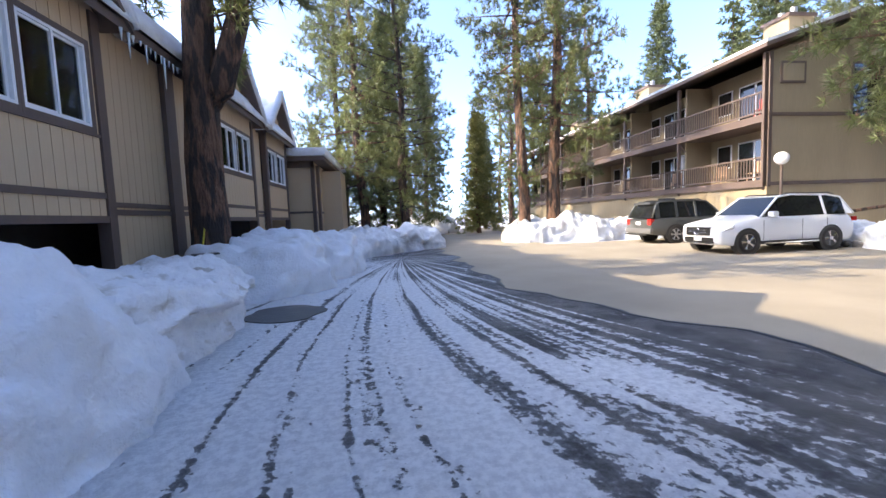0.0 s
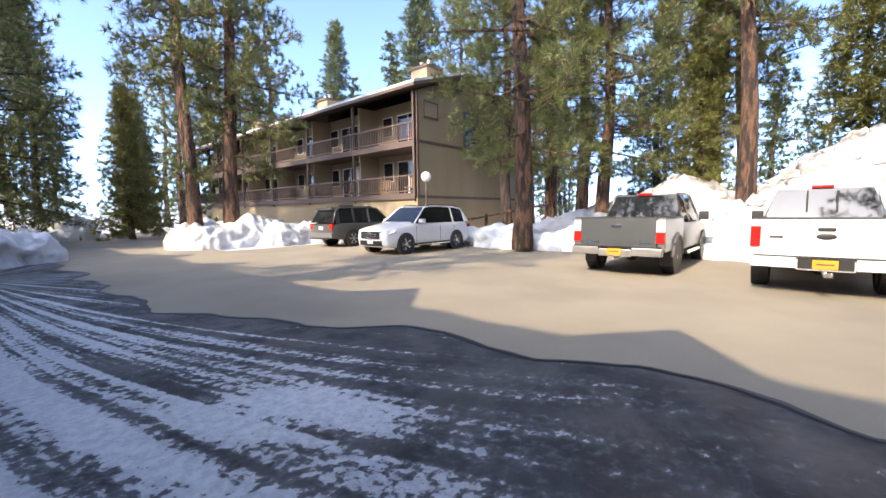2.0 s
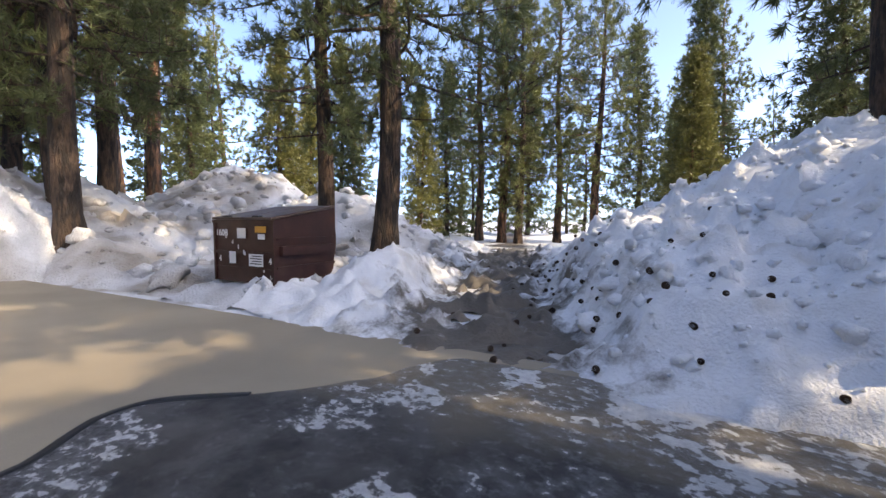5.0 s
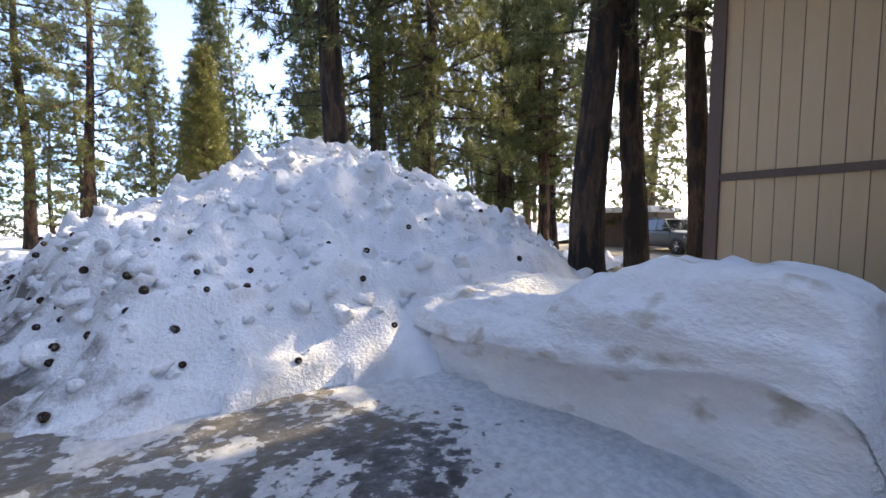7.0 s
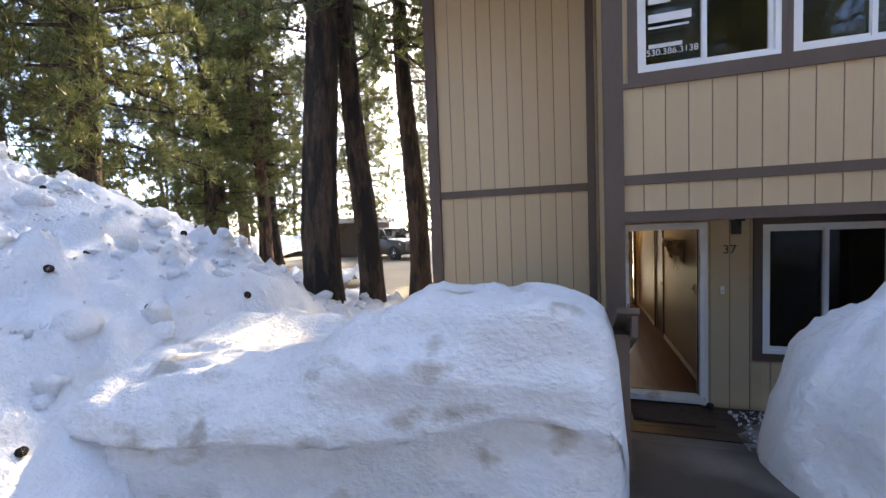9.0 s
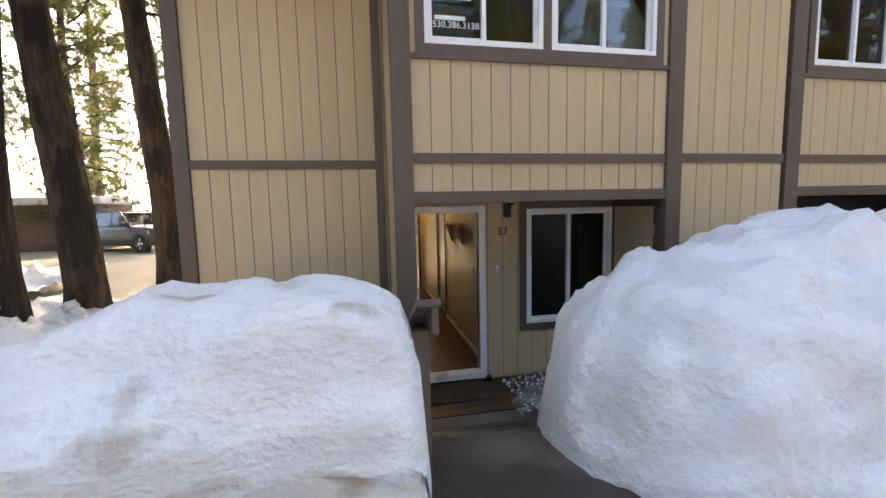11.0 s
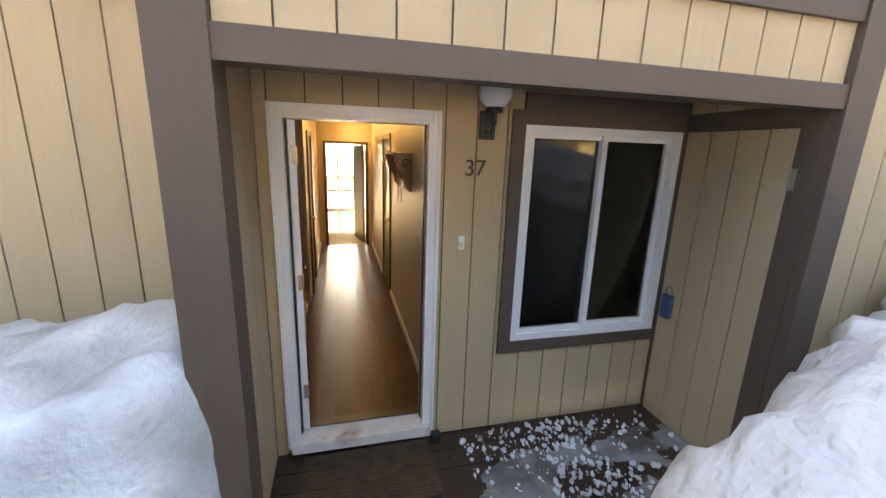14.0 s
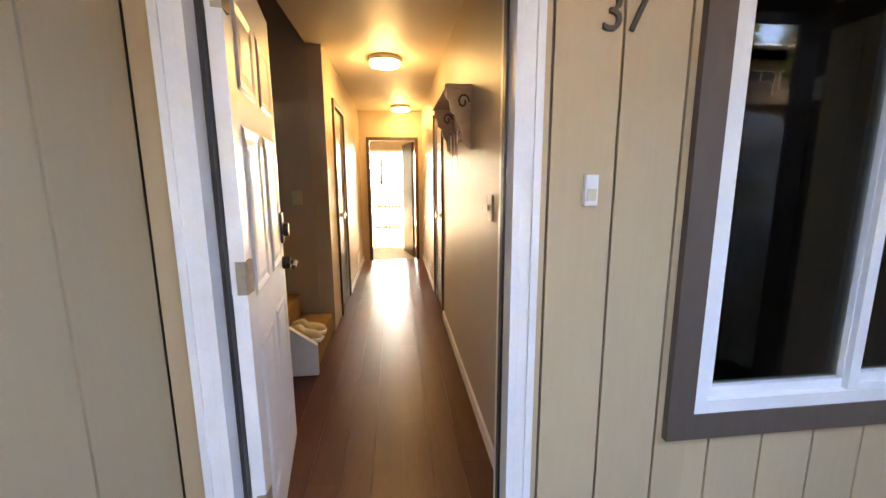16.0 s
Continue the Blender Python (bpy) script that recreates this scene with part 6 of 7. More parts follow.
def suv(name, label, at, rz, body, L=4.82, W=1.94, H=1.78, wb=2.915, fo=0.88, r=0.37, spokes=5, rim=CHROME, sporty=True):
    """Local frame: x ahead, y to the left, nose at +L/2, wheels on z = 0."""
    v = thing(name, at, label, "car", "", "", rz)
    h = W / 2
    X = lambda d: L / 2 - d
    belt = 1.12 if sporty else 1.10
    bot = 0.26
    def sec(w, zt, crown=0.02, zb=bot, low=0.93):
        return [(w * low, zb), (w * 0.985, zb + 0.12), (w, 0.62), (w * 0.985, zt - 0.14), (w * 0.93, zt - 0.03), (w * 0.6, zt + crown)]
    if sporty:
        st_ = [(X(0.0), sec(h * 0.74, 0.80, 0, 0.40)), (X(0.10), sec(h * 0.86, 0.93, 0.01, 0.30)), (X(0.45), sec(h * 0.97, 1.0, 0.03)), (X(1.3), sec(h, belt + 0.01, 0.05)), (X(3.6), sec(h, belt + 0.02, 0.0)), (X(L - 0.35), sec(h * 0.97, belt + 0.02)), (X(L - 0.05), sec(h * 0.88, 0.98, 0, 0.34)), (X(L), sec(h * 0.80, 0.90, 0, 0.40))]
        prof = [(X(1.35), belt - 0.01), (X(2.12), H - 0.06), (X(2.6), H), (X(3.9), H - 0.04), (X(4.35), H - 0.12), (X(L - 0.14), belt)]
        pil = ((X(3.62), X(3.70)), (X(L - 0.42), X(L - 0.2)))
        rf, rt = 1, 4
    else:
        st_ = [(X(0.0), sec(h * 0.84, 0.85, 0, 0.42)), (X(0.12), sec(h * 0.93, 0.98, 0.01, 0.36)), (X(0.5), sec(h * 0.98, 1.05, 0.03)), (X(1.35), sec(h, belt, 0.04)), (X(3.6), sec(h, belt + 0.01)), (X(L - 0.3), sec(h * 0.99, belt + 0.01, 0, 0.38)), (X(L), sec(h * 0.93, belt - 0.08, 0, 0.42))]
        prof = [(X(1.45), belt - 0.01), (X(2.15), H - 0.05), (X(2.6), H), (X(4.3), H - 0.02), (X(L - 0.32), H - 0.12), (X(L - 0.06), belt)]
        pil = ((X(1.45), X(1.62)), (X(2.66), X(2.76)), (X(3.55), X(3.67)), (X(L - 0.42), X(L - 0.2)))
        rf, rt = 1, 4
    loft("body", body, v, st_)
    cabin(v, prof, belt, h * 0.925, h * 0.70 if sporty else h * 0.76, body, rf, rt, pil)
    fx, rx = X(fo), X(fo + wb)
    for x in (fx, rx):
        for s in (-1, 1):
            bm = bmesh.new()
            cyl(bm, (x, s * (h - 0.10), r), r * 1.15, 0.23, "y", 28)
            part("wheel_arch", bm, BLACK, v)
            wheel(v, x, s * (h - 0.10), r, 0.25, spokes, rim, s)
    for y0, y1 in ((h - 0.03, h + 0.015), (-h - 0.015, -h + 0.03)):
        boxes("sill_trim", BLACK, v, (rx + 0.45, y0, 0.28, fx - 0.45, y1, 0.38))
    if sporty:
        for y0 in (h, -h - 0.09):
            boxes("running_board", CHROME, v, (rx + 0.5, y0, 0.30, fx - 0.5, y0 + 0.09, 0.335), bevel=0.01)
    for s in (-1, 1):
        m = boxes("mirror", body if sporty else BLACK, v, (X(1.78), s * (h + 0.02) - 0.09 if s > 0 else -h - 0.14, belt + 0.0, X(1.60), s * (h + 0.02) + 0.12 if s > 0 else -h + 0.07, belt + 0.16), bevel=0.03)
        boxes("door_handle", body if sporty else BLACK, v, (X(2.72), s * h - 0.01, 0.90, X(2.52), s * h + 0.015, 0.93), bevel=0.005)
        boxes("door_handle", body if sporty else BLACK, v, (X(3.60), s * h - 0.01, 0.92, X(3.40), s * h + 0.015, 0.95), bevel=0.005)
        for d in (1.42, 2.78, 3.66):
            boxes("door_gap", BLACK, v, (X(d), s * (h - 0.004) - 0.004, 0.40, X(d - 0.008), s * (h - 0.004) + 0.006, belt - 0.1))
        bm = bmesh.new()
        vs = [(X(0.06), s * h * 0.50, 0.72), (X(0.04), s * h * 0.52, 0.84), (X(0.42), s * h * 0.985, 0.90), (X(0.40), s * h * 0.985, 0.80), (X(0.14), s * h * 0.86, 0.72)]
        bm.faces.new([bm.verts.new(q) for q in vs])
        r_ = bmesh.ops.extrude_face_region(bm, geom=bm.faces[:])
        for q in r_["geom"]:
            if isinstance(q, bmesh.types.BMVert): q.co += Vector((0.03, s * 0.018, 0.01))
        part("headlight", bm, CLEARLENS, v, "clear headlight")
        boxes("tail_light", REDLENS, v, (X(L) - 0.01, s * h * 0.80 - 0.12, 0.80 if not sporty else 0.88, X(L - 0.16), s * h * 0.80 + 0.12, 1.06 if not sporty else 1.02), bevel=0.02, label="red tail light")
        bm = bmesh.new()
        tube(bm, [(X(2.3), s * h * 0.68, H - 0.01), (X(2.45), s * h * 0.68, H + 0.045), (X(4.0), s * h * 0.68, H + 0.03), (X(4.2), s * h * 0.68, H - 0.03)], 0.018, 8)
        part("roof_bar", bm, BLACK, v)
    boxes("grille", BLACK, v, (X(0.10), -0.50, 0.58, X(-0.05), 0.50, 0.85), bevel=0.03)
    if sporty:
        for z in (0.67, 0.74):
            boxes("grille_bar", CHROME, v, (X(-0.045), -0.40, z, X(-0.06), 0.40, z + 0.022))
        bm = bmesh.new()
        tube(bm, [(X(-0.065), 0.11 * math.cos(q * math.pi / 10), 0.71 + 0.11 * math.sin(q * math.pi / 10)) for q in range(21)], 0.012, 6)
        part("badge", bm, CHROME, v, "round chrome badge")
        boxes("lower_intake", BLACK, v, (X(0.12), -0.62, 0.34, X(-0.01), 0.62, 0.52), bevel=0.02)
        boxes("plate", PLATEWHITE, v, (X(-0.015), -0.16, 0.40, X(-0.03), 0.16, 0.53))
        boxes("lip", CHROME, v, (X(0.1), -0.7, 0.29, X(-0.02), 0.7, 0.32))
    else:
        boxes("bumper", CARSILVER, v, (X(L + 0.06), -h * 0.95, 0.44, X(L - 0.1), h * 0.95, 0.66), bevel=0.03, label="grey rear bumper")
        boxes("plate", PLATEWHITE, v, (X(L + 0.015), -0.16, 0.80, X(L - 0.01), 0.16, 0.94))
        boxes("tow_bar", BLACK, v, (X(L + 0.16), -h * 0.8, 0.36, X(L + 0.02), h * 0.8, 0.42), bevel=0.015)
        boxes("spoiler", body, v, (X(L - 0.16), -0.6, H - 0.12, X(L - 0.42), 0.6, H - 0.03), bevel=0.02)
    return v


def pickup(name, label, at, rz, body, gate, L=5.85, W=2.0, H=1.93, wb=3.65, fo=0.95, r=0.40, white=False):
    """Local frame: x ahead, y to the left, tail at -L/2."""
    v = thing(name, at, label, "pickup truck", "", "", rz)
    h = W / 2
    T = -L / 2
    belt = 1.20
    top = 1.32
    def sec(w, zt, zb=0.48, crown=0.0):
        return [(w * 0.95, zb), (w * 0.995, zb + 0.14), (w, 0.85), (w * 0.99, zt - 0.12), (w * 0.965, zt - 0.02), (w * 0.8, zt + crown)]
    bx0 = T + 1.95
    loft("body", body, v, [(bx0, sec(h * 0.99, belt)), (bx0 + 1.9, sec(h * 0.99, belt)), (bx0 + 2.4, sec(h * 0.985, belt - 0.02, 0.48, 0.03)), (L / 2 - 0.3, sec(h * 0.96, 1.08, 0.45, 0.03)), (L / 2, sec(h * 0.88, 0.95, 0.5))])
    # bed
    for s in (-1, 1):
        bm = bmesh.new()
        y0, y1 = s * (h - 0.16), s * h
        box(bm, T + 0.03, min(y0, y1), 0.58, bx0 - 0.02, max(y0, y1), top, bevel=0.035)
        part("bed_side", bm, body, v)
        boxes("bed_rail_cap", BLACK, v, (T + 0.03, min(y0, y1) + 0.01, top, bx0 - 0.02, max(y0, y1) - 0.01, top + 0.025), bevel=0.008)
    boxes("bed_floor", BLACK, v, (T + 0.06, -h + 0.16, 0.66, bx0 - 0.02, h - 0.16, 0.72))
    boxes("bed_front", body, v, (bx0 - 0.08, -h + 0.16, 0.72, bx0 - 0.02, h - 0.16, top - 0.02))
    tg = boxes("tailgate", gate, v, (T, -h + 0.17, 0.66, T + 0.08, h - 0.17, top), bevel=0.02, label="tailgate")
    boxes("top_cap", BLACK, tg, (T - 0.005, -h + 0.17, top, T + 0.085, h - 0.17, top + 0.03), bevel=0.008)
    boxes("handle", CHROME if not white else BLACK, tg, (T - 0.02, -0.11, 1.12, T, 0.11, 1.18), bevel=0.008)
    if white:
        bm = bmesh.new()
        bmesh.ops.create_uvsphere(bm, u_segments=16, v_segments=8, radius=1, matrix=Matrix.Translation((T, 0, 1.03)) @ Matrix.Diagonal((0.012, 0.13, 0.055, 1)))
        part("badge", bm, BLACK, tg, "dark oval badge", True)
        boxes("lettering", BLACK, tg, (T - 0.005, 0.55, 0.99, T, 0.73, 1.03))
        boxes("gate_line", CARSILVER, tg, (T - 0.004, -h + 0.2, 0.74, T, h - 0.2, 0.75))
    else:
        boxes("lettering", CHROME, tg, (T - 0.005, 0.38, 0.76, T, 0.72, 0.80))
        boxes("lettering", CHROME, tg, (T - 0.005, -0.72, 0.76, T, -0.45, 0.80))
    for s in (-1, 1):
        y0, y1 = s * (h - 0.175), s * (h - 0.004)
        lo, hi = min(y0, y1), max(y0, y1)
        if white:
            boxes("tail_light", REDLENS, v, (T - 0.012, lo + 0.03, 0.84, T + 0.10, hi + 0.005, 1.20), bevel=0.012, label="red tail light")
        else:
            boxes("tail_light", REDLENS, v, (T - 0.014, lo, 0.78, T + 0.12, hi + 0.006, 1.02), bevel=0.015, label="red tail light")
            boxes("tail_light", CLEARLENS, v, (T - 0.012, lo, 1.022, T + 0.12, hi + 0.006, 1.28), bevel=0.015, label="clear upper lens of the tail light")
    bp = boxes("bumper", CARWHITE if white else METAL, v, (T - 0.16, -h + 0.02, 0.50, T - 0.005, -0.36, 0.68), (T - 0.16, 0.36, 0.50, T - 0.005, h - 0.02, 0.68), (T - 0.14, -0.36, 0.47, T - 0.005, 0.36, 0.64), bevel=0.025, label="step bumper")
    boxes("bumper_top", BLACK, bp, (T - 0.15, -h + 0.06, 0.68, T - 0.005, h - 0.06, 0.70))
    if white:
        boxes("plate_recess", BLACK, bp, (T - 0.165, -0.34, 0.50, T - 0.141, 0.34, 0.675))
    pl = boxes("plate", PLATE, bp, (T - 0.172, -0.155, 0.505, T - 0.166, 0.155, 0.655), label="yellow licence plate")
    boxes("lettering", TRIM, pl, (T - 0.175, -0.11, 0.565, T - 0.1725, 0.11, 0.595))
    bm = bmesh.new()
    tube(bm, [(T - 0.24, 0, 0.44), (T - 0.05, 0, 0.44), (T + 0.3, 0, 0.46)], 0.035, 8)
    part("tow_hitch", bm, METAL, bp)
    if white:
        boxes("hitch_cover", CHROME, bp, (T - 0.26, -0.10, 0.38, T - 0.235, 0.02, 0.46), bevel=0.01)
    bm = bmesh.new()
    cyl(bm, (T + 1.2, 0, 0.40), 0.06, W - 0.5, "y", 12)
    bmesh.ops.create_uvsphere(bm, u_segments=14, v_segments=8, radius=0.16, matrix=Matrix.Translation((T + 1.2, 0, 0.40)))
    box(bm, T + 0.2, -0.45, 0.46, L / 2 - 0.8, -0.35, 0.58)
    box(bm, T + 0.2, 0.35, 0.46, L / 2 - 0.8, 0.45, 0.58)
    part("axle", bm, BLACK, v, "dark axle and frame rails")
    c0 = bx0 + 0.05
    prof = [(bx0 + 2.62, belt - 0.02), (bx0 + 1.95, H - 0.05), (bx0 + 1.5, H), (c0 + 0.35, H - 0.01), (c0 + 0.22, H - 0.05), (c0, belt + 0.08)]
    cabin(v, prof, belt, h * 0.93, h * 0.74, body, 1, 4, ((c0 + 0.0, c0 + 0.28), (bx0 + 1.0, bx0 + 1.12), (bx0 + 2.35, bx0 + 2.6)))
    boxes("rear_frame", body, v, (c0 - 0.03, -h * 0.9, belt - 0.02, c0 + 0.05, h * 0.9, belt + 0.10))
    if white:
        for y0 in (-0.24, 0.21):
            boxes("window_bar", BLACK, v, (c0 + 0.05, y0, belt + 0.1, c0 + 0.14, y0 + 0.03, H - 0.1))
    boxes("brake_light", REDLENS, v, (c0 + 0.18, -0.17, H - 0.035, c0 + 0.30, 0.17, H + 0.02), bevel=0.01)
    for s in (-1, 1):
        boxes("mirror", BLACK, v, (bx0 + 2.0, s * (h + 0.12) - 0.12, belt + 0.02, bx0 + 2.12, s * (h + 0.12) + 0.12, belt + 0.26), bevel=0.03)
        bm = bmesh.new()
        tube(bm, [(bx0 + 0.2, s * (h + 0.02), 0.42), (bx0 + 2.0, s * (h + 0.02), 0.42)], 0.045, 10)
        part("side_step", bm, CHROME if not white else BLACK, v)
        for x in (T + 1.25, T + 1.25 + wb):
            bm = bmesh.new()
            cyl(bm, (x, s * (h - 0.115), r + 0.03), r * 1.18, 0.26, "y", 28)
            part("wheel_arch", bm, BLACK, v)
            wheel(v, x, s * (h - 0.13), r, 0.28, 6, METAL, s)
        if not white:
            boxes("mud_flap", BLACK, v, (T + 0.75, s * (h - 0.13) - 0.13, 0.22, T + 0.78, s * (h - 0.13) + 0.13, 0.62))
            bm = bmesh.new()
            tube(bm, [(T + 1.25 + 0.5 * math.cos(a), s * (h + 0.005), r + 0.03 + 0.5 * math.sin(a)) for a in [math.pi * k / 14 for k in range(15)]], 0.045, 8)
            part("flare", bm, CARSILVER, v, "dusty wheel-arch flare")
    return v


suv("white_suv", "clean white sport utility car with five-spoke wheels, parked", (17.93, 11.55, G), 180, CARWHITE)
suv("dark_suv", "dark grey older sport utility car parked tail out", (18.85, 16.2, G), 0, CARDARK, H=1.80, W=1.90, wb=2.79, fo=0.93, r=0.38, spokes=6, rim=METAL, sporty=False)
pickup("grey_pickup", "dusty grey pickup truck with red and clear tail lights", (18.6, 2.95, G), 0, CARSILVER, CARGREY)
pickup("white_pickup", "white pickup truck parked tail out in the sun", (18.19, -0.52, G), 0, CARWHITE, CARWHITE, L=5.9, H=1.95, white=True)
far_car = suv("dark_suv", "dark car parked on the back street", (-15.5, -11.0, G), 60, CARDARK, H=1.70, sporty=False)


# ---- dumpster ----
def dumpster():
    RUST = material("red_brown_steel", (0.045, 0.015, 0.012), 0.5, 0.2, vary=0.35, scale=3, fine=30, bump=0.25, second=(0.085, 0.042, 0.028), mix=(0.55, 0.72))
    LID = material("lid_plastic", (0.085, 0.055, 0.045), 0.5, vary=0.25, scale=3, bump=0.1)
    d = thing("dumpster", (12.70, -5.66, G + 0.18), "rusty dark red steel dumpster with stickers and sloped lid", "dumpster", "", "", -2)
    w, dep, hf, hr = 1.83, 1.6, 1.34, 1.62
    bm = bmesh.new()
    vs = []
    for x in (0, w):
        vs.append([bm.verts.new(q) for q in ((x, 0.0, 0.10), (x, -dep + 0.1, 0.06), (x, -dep, 0.9), (x, -dep, hr), (x, 0.0, hf))])
    for i in range(5):
        bm.faces.new((vs[0][i], vs[0][(i + 1) % 5], vs[1][(i + 1) % 5], vs[1][i]))
    bm.faces.new(vs[0]); bm.faces.new(vs[1])
    part("body", bm, RUST, d)
    boxes("rim", RUST, d, (-0.03, -0.03, hf - 0.06, w + 0.03, 0.035, hf))
    boxes("rib", RUST, d, (-0.015, 0.0, 0.66, w + 0.015, 0.03, 0.72), (-0.0, 0.0, 0.36, w, 0.02, 0.40))
    for x0, x1 in ((-0.10, 0.0), (w, w + 0.10)):
        boxes("lift_pocket", RUST, d, (x0, -dep + 0.15, 0.66, x1, -0.1, 0.84))
    for k in range(2):
        bm = bmesh.new()
        x0, x1 = k * w / 2 + 0.02, (k + 1) * w / 2 - 0.02
        vs = [bm.verts.new((x, y, z)) for x in (x0, x1) for y, z in ((0.06, hf + 0.01), (-dep, hr + 0.01), (-dep, hr + 0.05), (0.06, hf + 0.05))]
        bm.faces.new(vs[:4]); bm.faces.new(vs[4:])
        for i in range(4):
            bm.faces.new((vs[i], vs[(i + 1) % 4], vs[4 + (i + 1) % 4], vs[4 + i]))
        lid = part("lid", bm, LID, d, "worn plastic lid")
        boxes("lid_handle", BLACK, lid, ((x0 + x1) / 2 - 0.1, -0.02, hf + 0.055, (x0 + x1) / 2 + 0.1, 0.06, hf + 0.085))
    # seen from the front, local x runs right to left
    num = text("lettering", "1608", 0.19, pose(1.55, 0.033, 1.03, 90, 0, 180), PLATEWHITE, None)
    num.parent = d
    num.matrix_world = d.matrix_world @ pose(1.55, 0.033, 1.02, 90, 0, 180)
    for x in (1.62, 0.10):
        four = text("lettering", "4", 0.17, pose(x, 0.033, 0.50, 90, 0, 180), PLATEWHITE, None)
        four.parent = d
        four.matrix_world = d.matrix_world @ pose(x, 0.033, 0.50, 90, 0, 180)
    for x in (0.0, w - 0.05):
        boxes("corner_post", RUST, d, (x, 0.0, 0.10, x + 0.05, 0.034, hf - 0.06))
    boxes("side_rib", RUST, d, (-0.03, -dep + 0.05, 0.95, 0.0, -0.03, 1.0), (-0.03, -dep + 0.05, 0.40, 0.0, -0.03, 0.45))
    for k in range(14):
        boxes("paint_scuff", PLATEWHITE, d, (0.06 + (k * 0.377) % 1.68, 0.0315, 0.22 + (k * 0.213) % 0.95, 0.075 + (k * 0.377) % 1.68 + 0.012 * (k % 3), 0.0335, 0.25 + (k * 0.213) % 0.95 + 0.02 * (k % 4)), label="pale scraped paint")
    for nm, mat, x, z, a, b in (("sticker", PLATE, 0.20, 1.10, 0.32, 0.12), ("sticker", PLATEWHITE, 0.24, 0.97, 0.2, 0.1), ("sticker", PLATEWHITE, 0.30, 0.44, 0.42, 0.24), ("sticker", PLATEWHITE, 1.12, 0.47, 0.2, 0.24), ("sticker", CLEARLENS, 0.80, 0.98, 0.26, 0.2)):
        st2 = boxes(nm, mat, d, (x, 0.031, z, x + a, 0.034, z + b))
        if mat is PLATEWHITE and a > 0.4:
            for k in range(4):
                boxes("lettering", BLACK, st2, (x + 0.04, 0.035, z + 0.04 + k * 0.05, x + a - 0.04 - 0.05 * (k % 2), 0.036, z + 0.06 + k * 0.05))


dumpster()


# ---- smaller things round the lot ----
def lamp_post(at, h, label):
    l_ = thing("street_lamp", at, label, "street lamp")
    bm = bmesh.new()
    cyl(bm, (0, 0, h / 2), 0.05, h, seg=12)
    cyl(bm, (0, 0, 0.1), 0.1, 0.2, seg=12)
    part("pole", bm, TRIM, l_)
    bm = bmesh.new()
    bmesh.ops.create_uvsphere(bm, u_segments=20, v_segments=14, radius=0.24, matrix=Matrix.Translation((0, 0, h + 0.2)))
    part("globe", bm, GLOBE, l_, "white globe", True)


lamp_post((20.2, 13.1, G), 3.0, "white globe lamp on a slim brown post")
lamp_post((27.0, 9.0, 1.0), 3.0, "white globe lamp on a slim brown post among pines")
YELLOW = material("yellow_marker", (0.60, 0.52, 0.06), 0.5, vary=0.15)
for x, y, z, lean in ((1.7, 8.0, 1.0, 8), (1.75, -4.6, 0.7, -14)):
    mk = thing("snow_marker", (x, y, z), "thin yellow snow marker stake leaning in the bank", "stake")
    bm = bmesh.new()
    tube(bm, [(0, 0, -0.3), (0.02 * lean, 0.015 * lean, 1.0)], 0.016, 8)
    part("pole", bm, YELLOW, mk)
sv = thing("snow_shovel", (2.25, 7.15, 1.50), "black plastic snow shovel blade stuck in the bank", "shovel", rz=25)
bm = bmesh.new()
for v in box(bm, -0.22, -0.16, 0.0, 0.22, 0.16, 0.02):
    v.co.z += 0.9 * v.co.x * v.co.x
part("blade", bm, BLACK, sv)
bm = bmesh.new()
tube(bm, [(0, 0.12, 0.02), (-0.05, 0.45, -0.12), (-0.12, 0.9, -0.4)], 0.016, 8)
part("handle", bm, OLDWOOD, sv)
CONE = material("pine_cone", (0.045, 0.025, 0.016), 0.9, vary=0.4, scale=30, bump=0.5)
bm = bmesh.new()
for k in range(8):
    for j in range(7):
        a = j * 0.9 + k * 0.45
        rr = 0.045 * math.sin(math.pi * (k + 1) / 9.5)
        m = Matrix.Translation((rr * math.cos(a), rr * math.sin(a), 0.012 * k)) @ Euler((0.5, 0, a)).to_matrix().to_4x4() @ Matrix.Diagonal((1, 1, 0.35, 1))
        bmesh.ops.create_icosphere(bm, subdivisions=1, radius=0.018, matrix=m)
cone_mesh = mesh_of("pine_cone", bm, CONE)
rnd = random.Random(21)
spots = [(3.07, -4.58), (2.95, -3.89)] + [(6.2 - 0.29 * (y + 3.8) + rnd.gauss(0.3, 0.8), y) for y in [rnd.uniform(-13, -4.3) for _ in range(110)]] + [(rnd.uniform(1, 6), rnd.uniform(-8, -4)) for _ in range(16)]
for x, y in spots:
    c = new("pine_cone", cone_mesh)
    c.matrix_world = pose(x, y, snow_height(x, y) + 0.02, rnd.uniform(0, 120), 0, rnd.uniform(0, 360)) @ Matrix.Scale(rnd.uniform(0.5, 0.8), 4)
    tagged(c, "dark dry pine cone lying on the snow", "pine cone", "pine cones on the snow")
ROCK = material("grey_rock", (0.20, 0.18, 0.16), 0.9, vary=0.3, scale=4, bump=0.5)
for k in range(34):
    y = 3.2 + k * 0.28
    bm = bmesh.new()
    bmesh.ops.create_icosphere(bm, subdivisions=2, radius=rnd.uniform(0.12, 0.26))
    for v in bm.verts:
        v.co *= 1 + 0.35 * noise.noise(v.co * 5 + Vector((k, 0, 0)))
        v.co.z *= 0.7
    o = part("rock", bm, ROCK)
    o.location = (20.75 + rnd.uniform(-0.2, 0.15), y, G + 0.06)
    tagged(o, "grey rock edging the lot in the snow", "rock", "rocks along the lot")
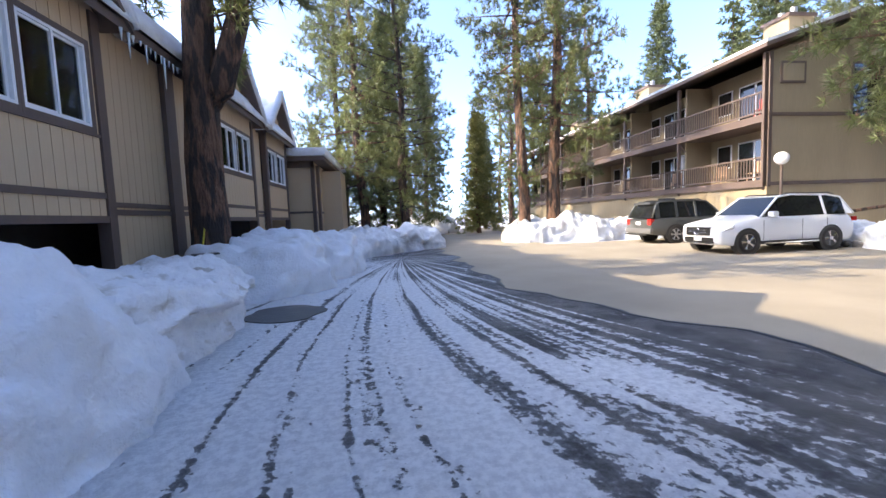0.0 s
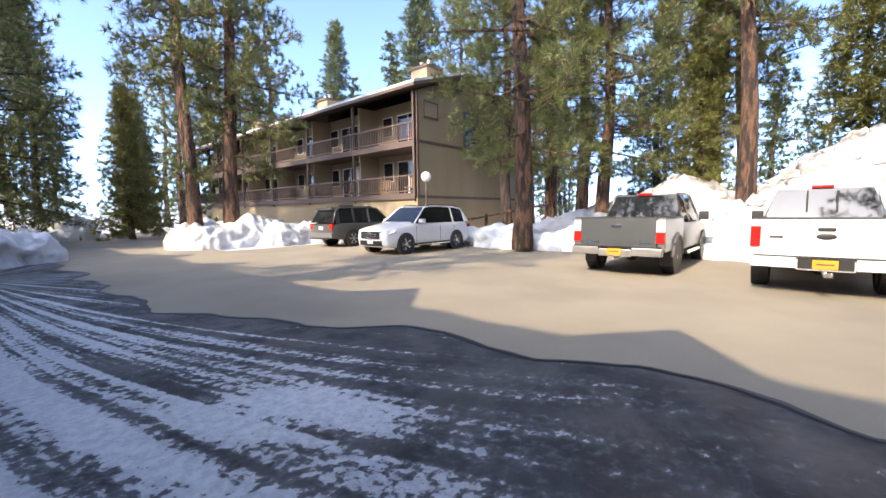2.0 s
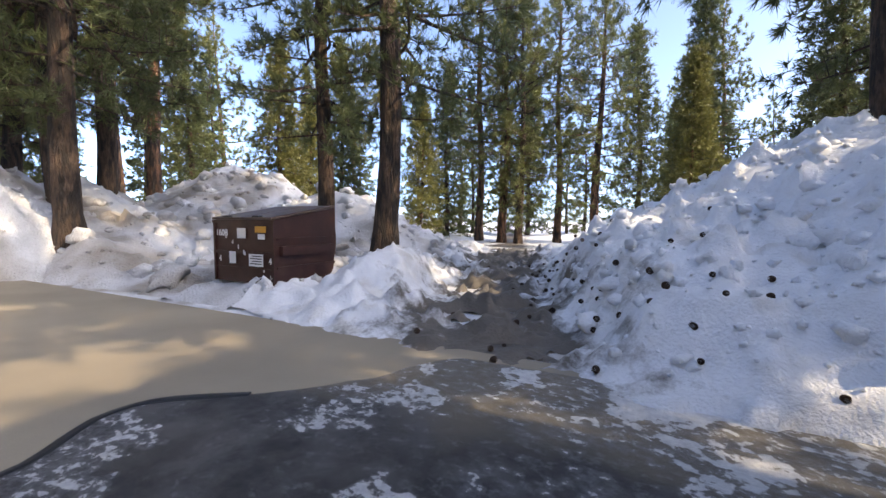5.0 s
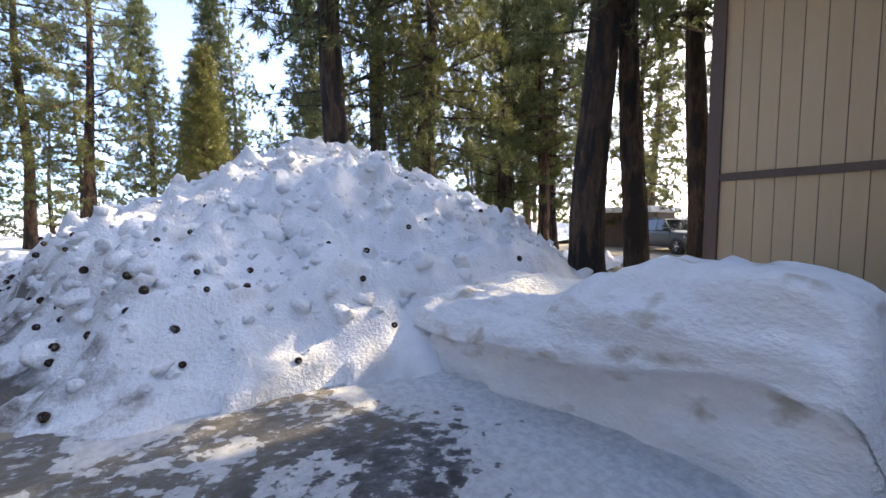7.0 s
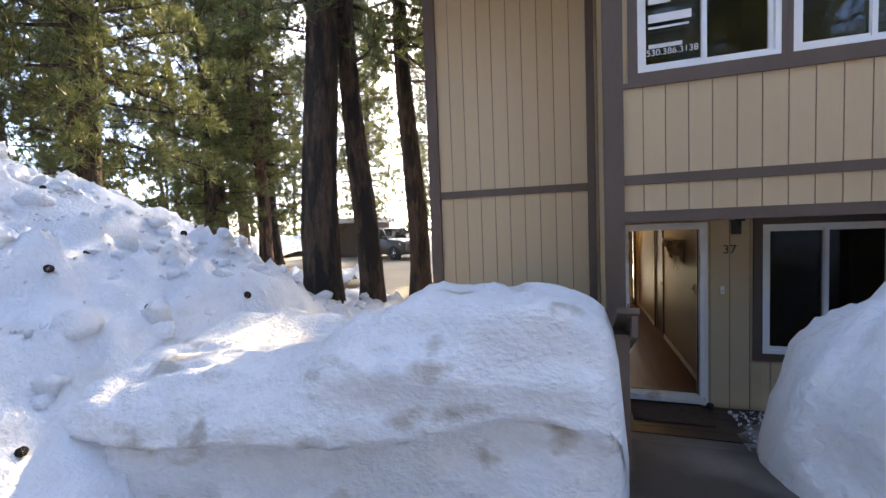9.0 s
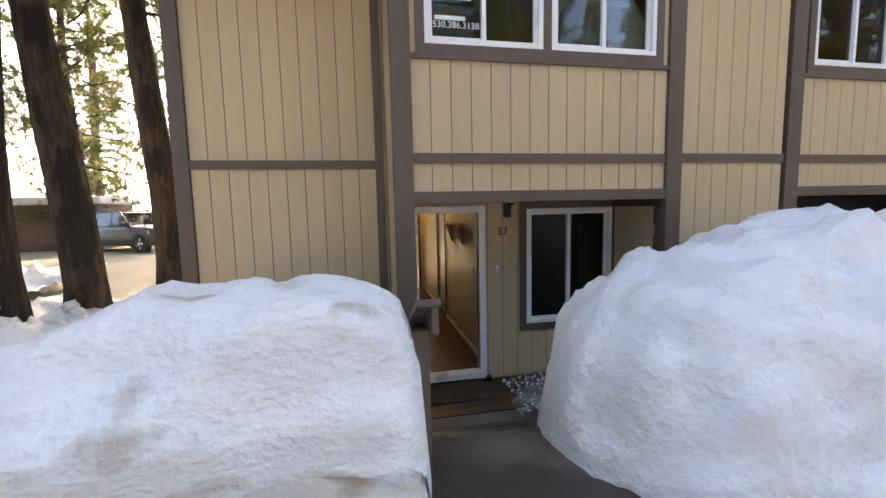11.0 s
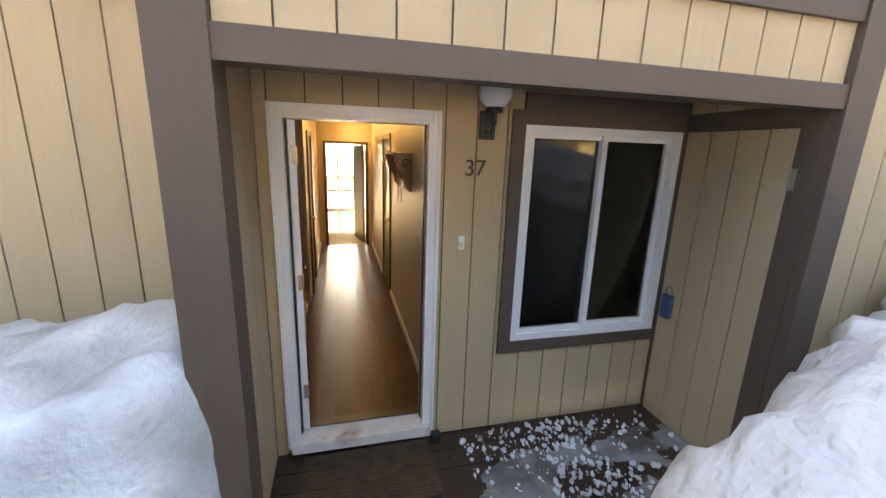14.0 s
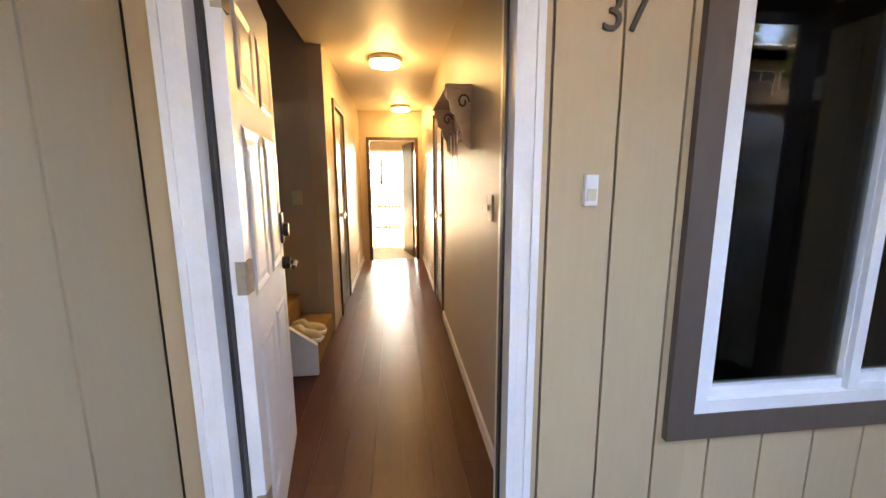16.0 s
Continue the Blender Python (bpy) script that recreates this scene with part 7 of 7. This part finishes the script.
# split rail fence by the apartment building
fence = thing("fence", (23, 12, 1), "low brown timber rail along the snowy path", "fence")
fence.matrix_world = Matrix()
for k in range(5):
    boxes("post", BARK, fence, (21.9 + k * 1.9, 12.4 - k * 0.25, 0.5, 22.02 + k * 1.9, 12.52 - k * 0.25, 1.75 + 0.22 * k))
bm = bmesh.new()
tube(bm, [(21.8, 12.46, 1.62), (29.7, 11.4, 2.5)], 0.06, 8)
part("rail", bm, BARK, fence)
# chairs on the balconies
for k, (y, z) in enumerate(((16.3, 3.1), (18.4, 3.1), (21.5, 3.1), (27.0, 3.1), (16.0, 5.85), (26.5, 3.1))):
    ch = thing("balcony_chair", (22.3, y, z), "red painted balcony chair" if z > 4 else "weathered wooden balcony chair", "chair", "balcony chairs", rz=180 + 20 * (k % 3))
    mt = REDLENS if z > 4 else OLDWOOD
    boxes("seat", mt, ch, (-0.25, -0.25, 0.38, 0.25, 0.25, 0.42))
    boxes("backrest", mt, ch, (-0.27, -0.25, 0.42, -0.23, 0.25, 0.95))
    for a in (-0.23, 0.2):
        for b in (-0.24, 0.2):
            boxes("leg", mt, ch, (a, b, 0, a + 0.04, b + 0.04, 0.38))
# realtor sign in the upper window
sg = thing("window_sign", (0.0, 0, 0), "white lettering on the upper window pane", "sign")
sg.matrix_world = Matrix()
for z, a, b, hh in ((4.33, -0.30, -0.10, 0.05), (4.15, -0.30, 0.08, 0.08), (4.09, -0.30, 0.06, 0.02), (3.90, -0.30, 0.0, 0.04)):
    boxes("lettering", PLATEWHITE, sg, (0.944, a, z, 0.946, b, z + hh))
n_ = text("lettering", "530.386.3138", 0.085, pose(0.945, -0.09, 3.83, 90, 0, 90), PLATEWHITE, None, 0.001)
n_.parent = sg
# shed and pole across the back street
sd = thing("shed", (-18, -15, G), "small dark shed with snow on its roof", "shed")
boxes("wall", TRIM, sd, (-1.5, -2, 0, 1.5, 2, 2.1))
boxes("roof_snow", SNOW, sd, (-1.8, -2.3, 2.1, 1.8, 2.3, 2.45), bevel=0.12)
up = thing("utility_pole", (-9.0, -19.0, G), "weathered wooden utility pole with a grey transformer", "pole")
bm = bmesh.new()
cyl(bm, (0, 0, 5), 0.13, 10, seg=12)
part("pole", bm, BARK, up)
bm = bmesh.new()
cyl(bm, (0.25, 0, 6.6), 0.2, 0.8, seg=14)
part("transformer", bm, METAL, up)
# the farther row of homes
hs = thing("house", (0, 20, 0), "farther tan townhouse with snow on its roof", "house")
hs.matrix_world = Matrix()
boxes("wall", SIDING, hs, (-10, 19.6, -0.1, 2.0, 36, 4.9))
boxes("wing", SIDING, hs, (2.0, 22.0, -0.1, 3.0, 24.4, 4.7))
boxes("trim", TRIM, hs, (-0.5, 19.55, 2.45, 2.04, 19.6, 2.55), (1.9, 19.55, -0.1, 2.06, 19.8, 4.9), (-0.5, 19.55, 4.6, 2.05, 19.6, 4.9), (2.0, 19.8, 2.45, 2.04, 22.0, 2.55))
for k in range(8):
    boxes("post", TRIM, hs, (2.0, 20.4 + k * 2.0, -0.1, 2.14, 20.7 + k * 2.0, 4.8))
boxes("roof", TRIM, hs, (-10.4, 19.2, 4.9, 2.6, 36.4, 5.1))
boxes("roof_snow", SNOW, hs, (-10.3, 19.15, 5.1, 2.7, 36.4, 5.5), bevel=0.15)
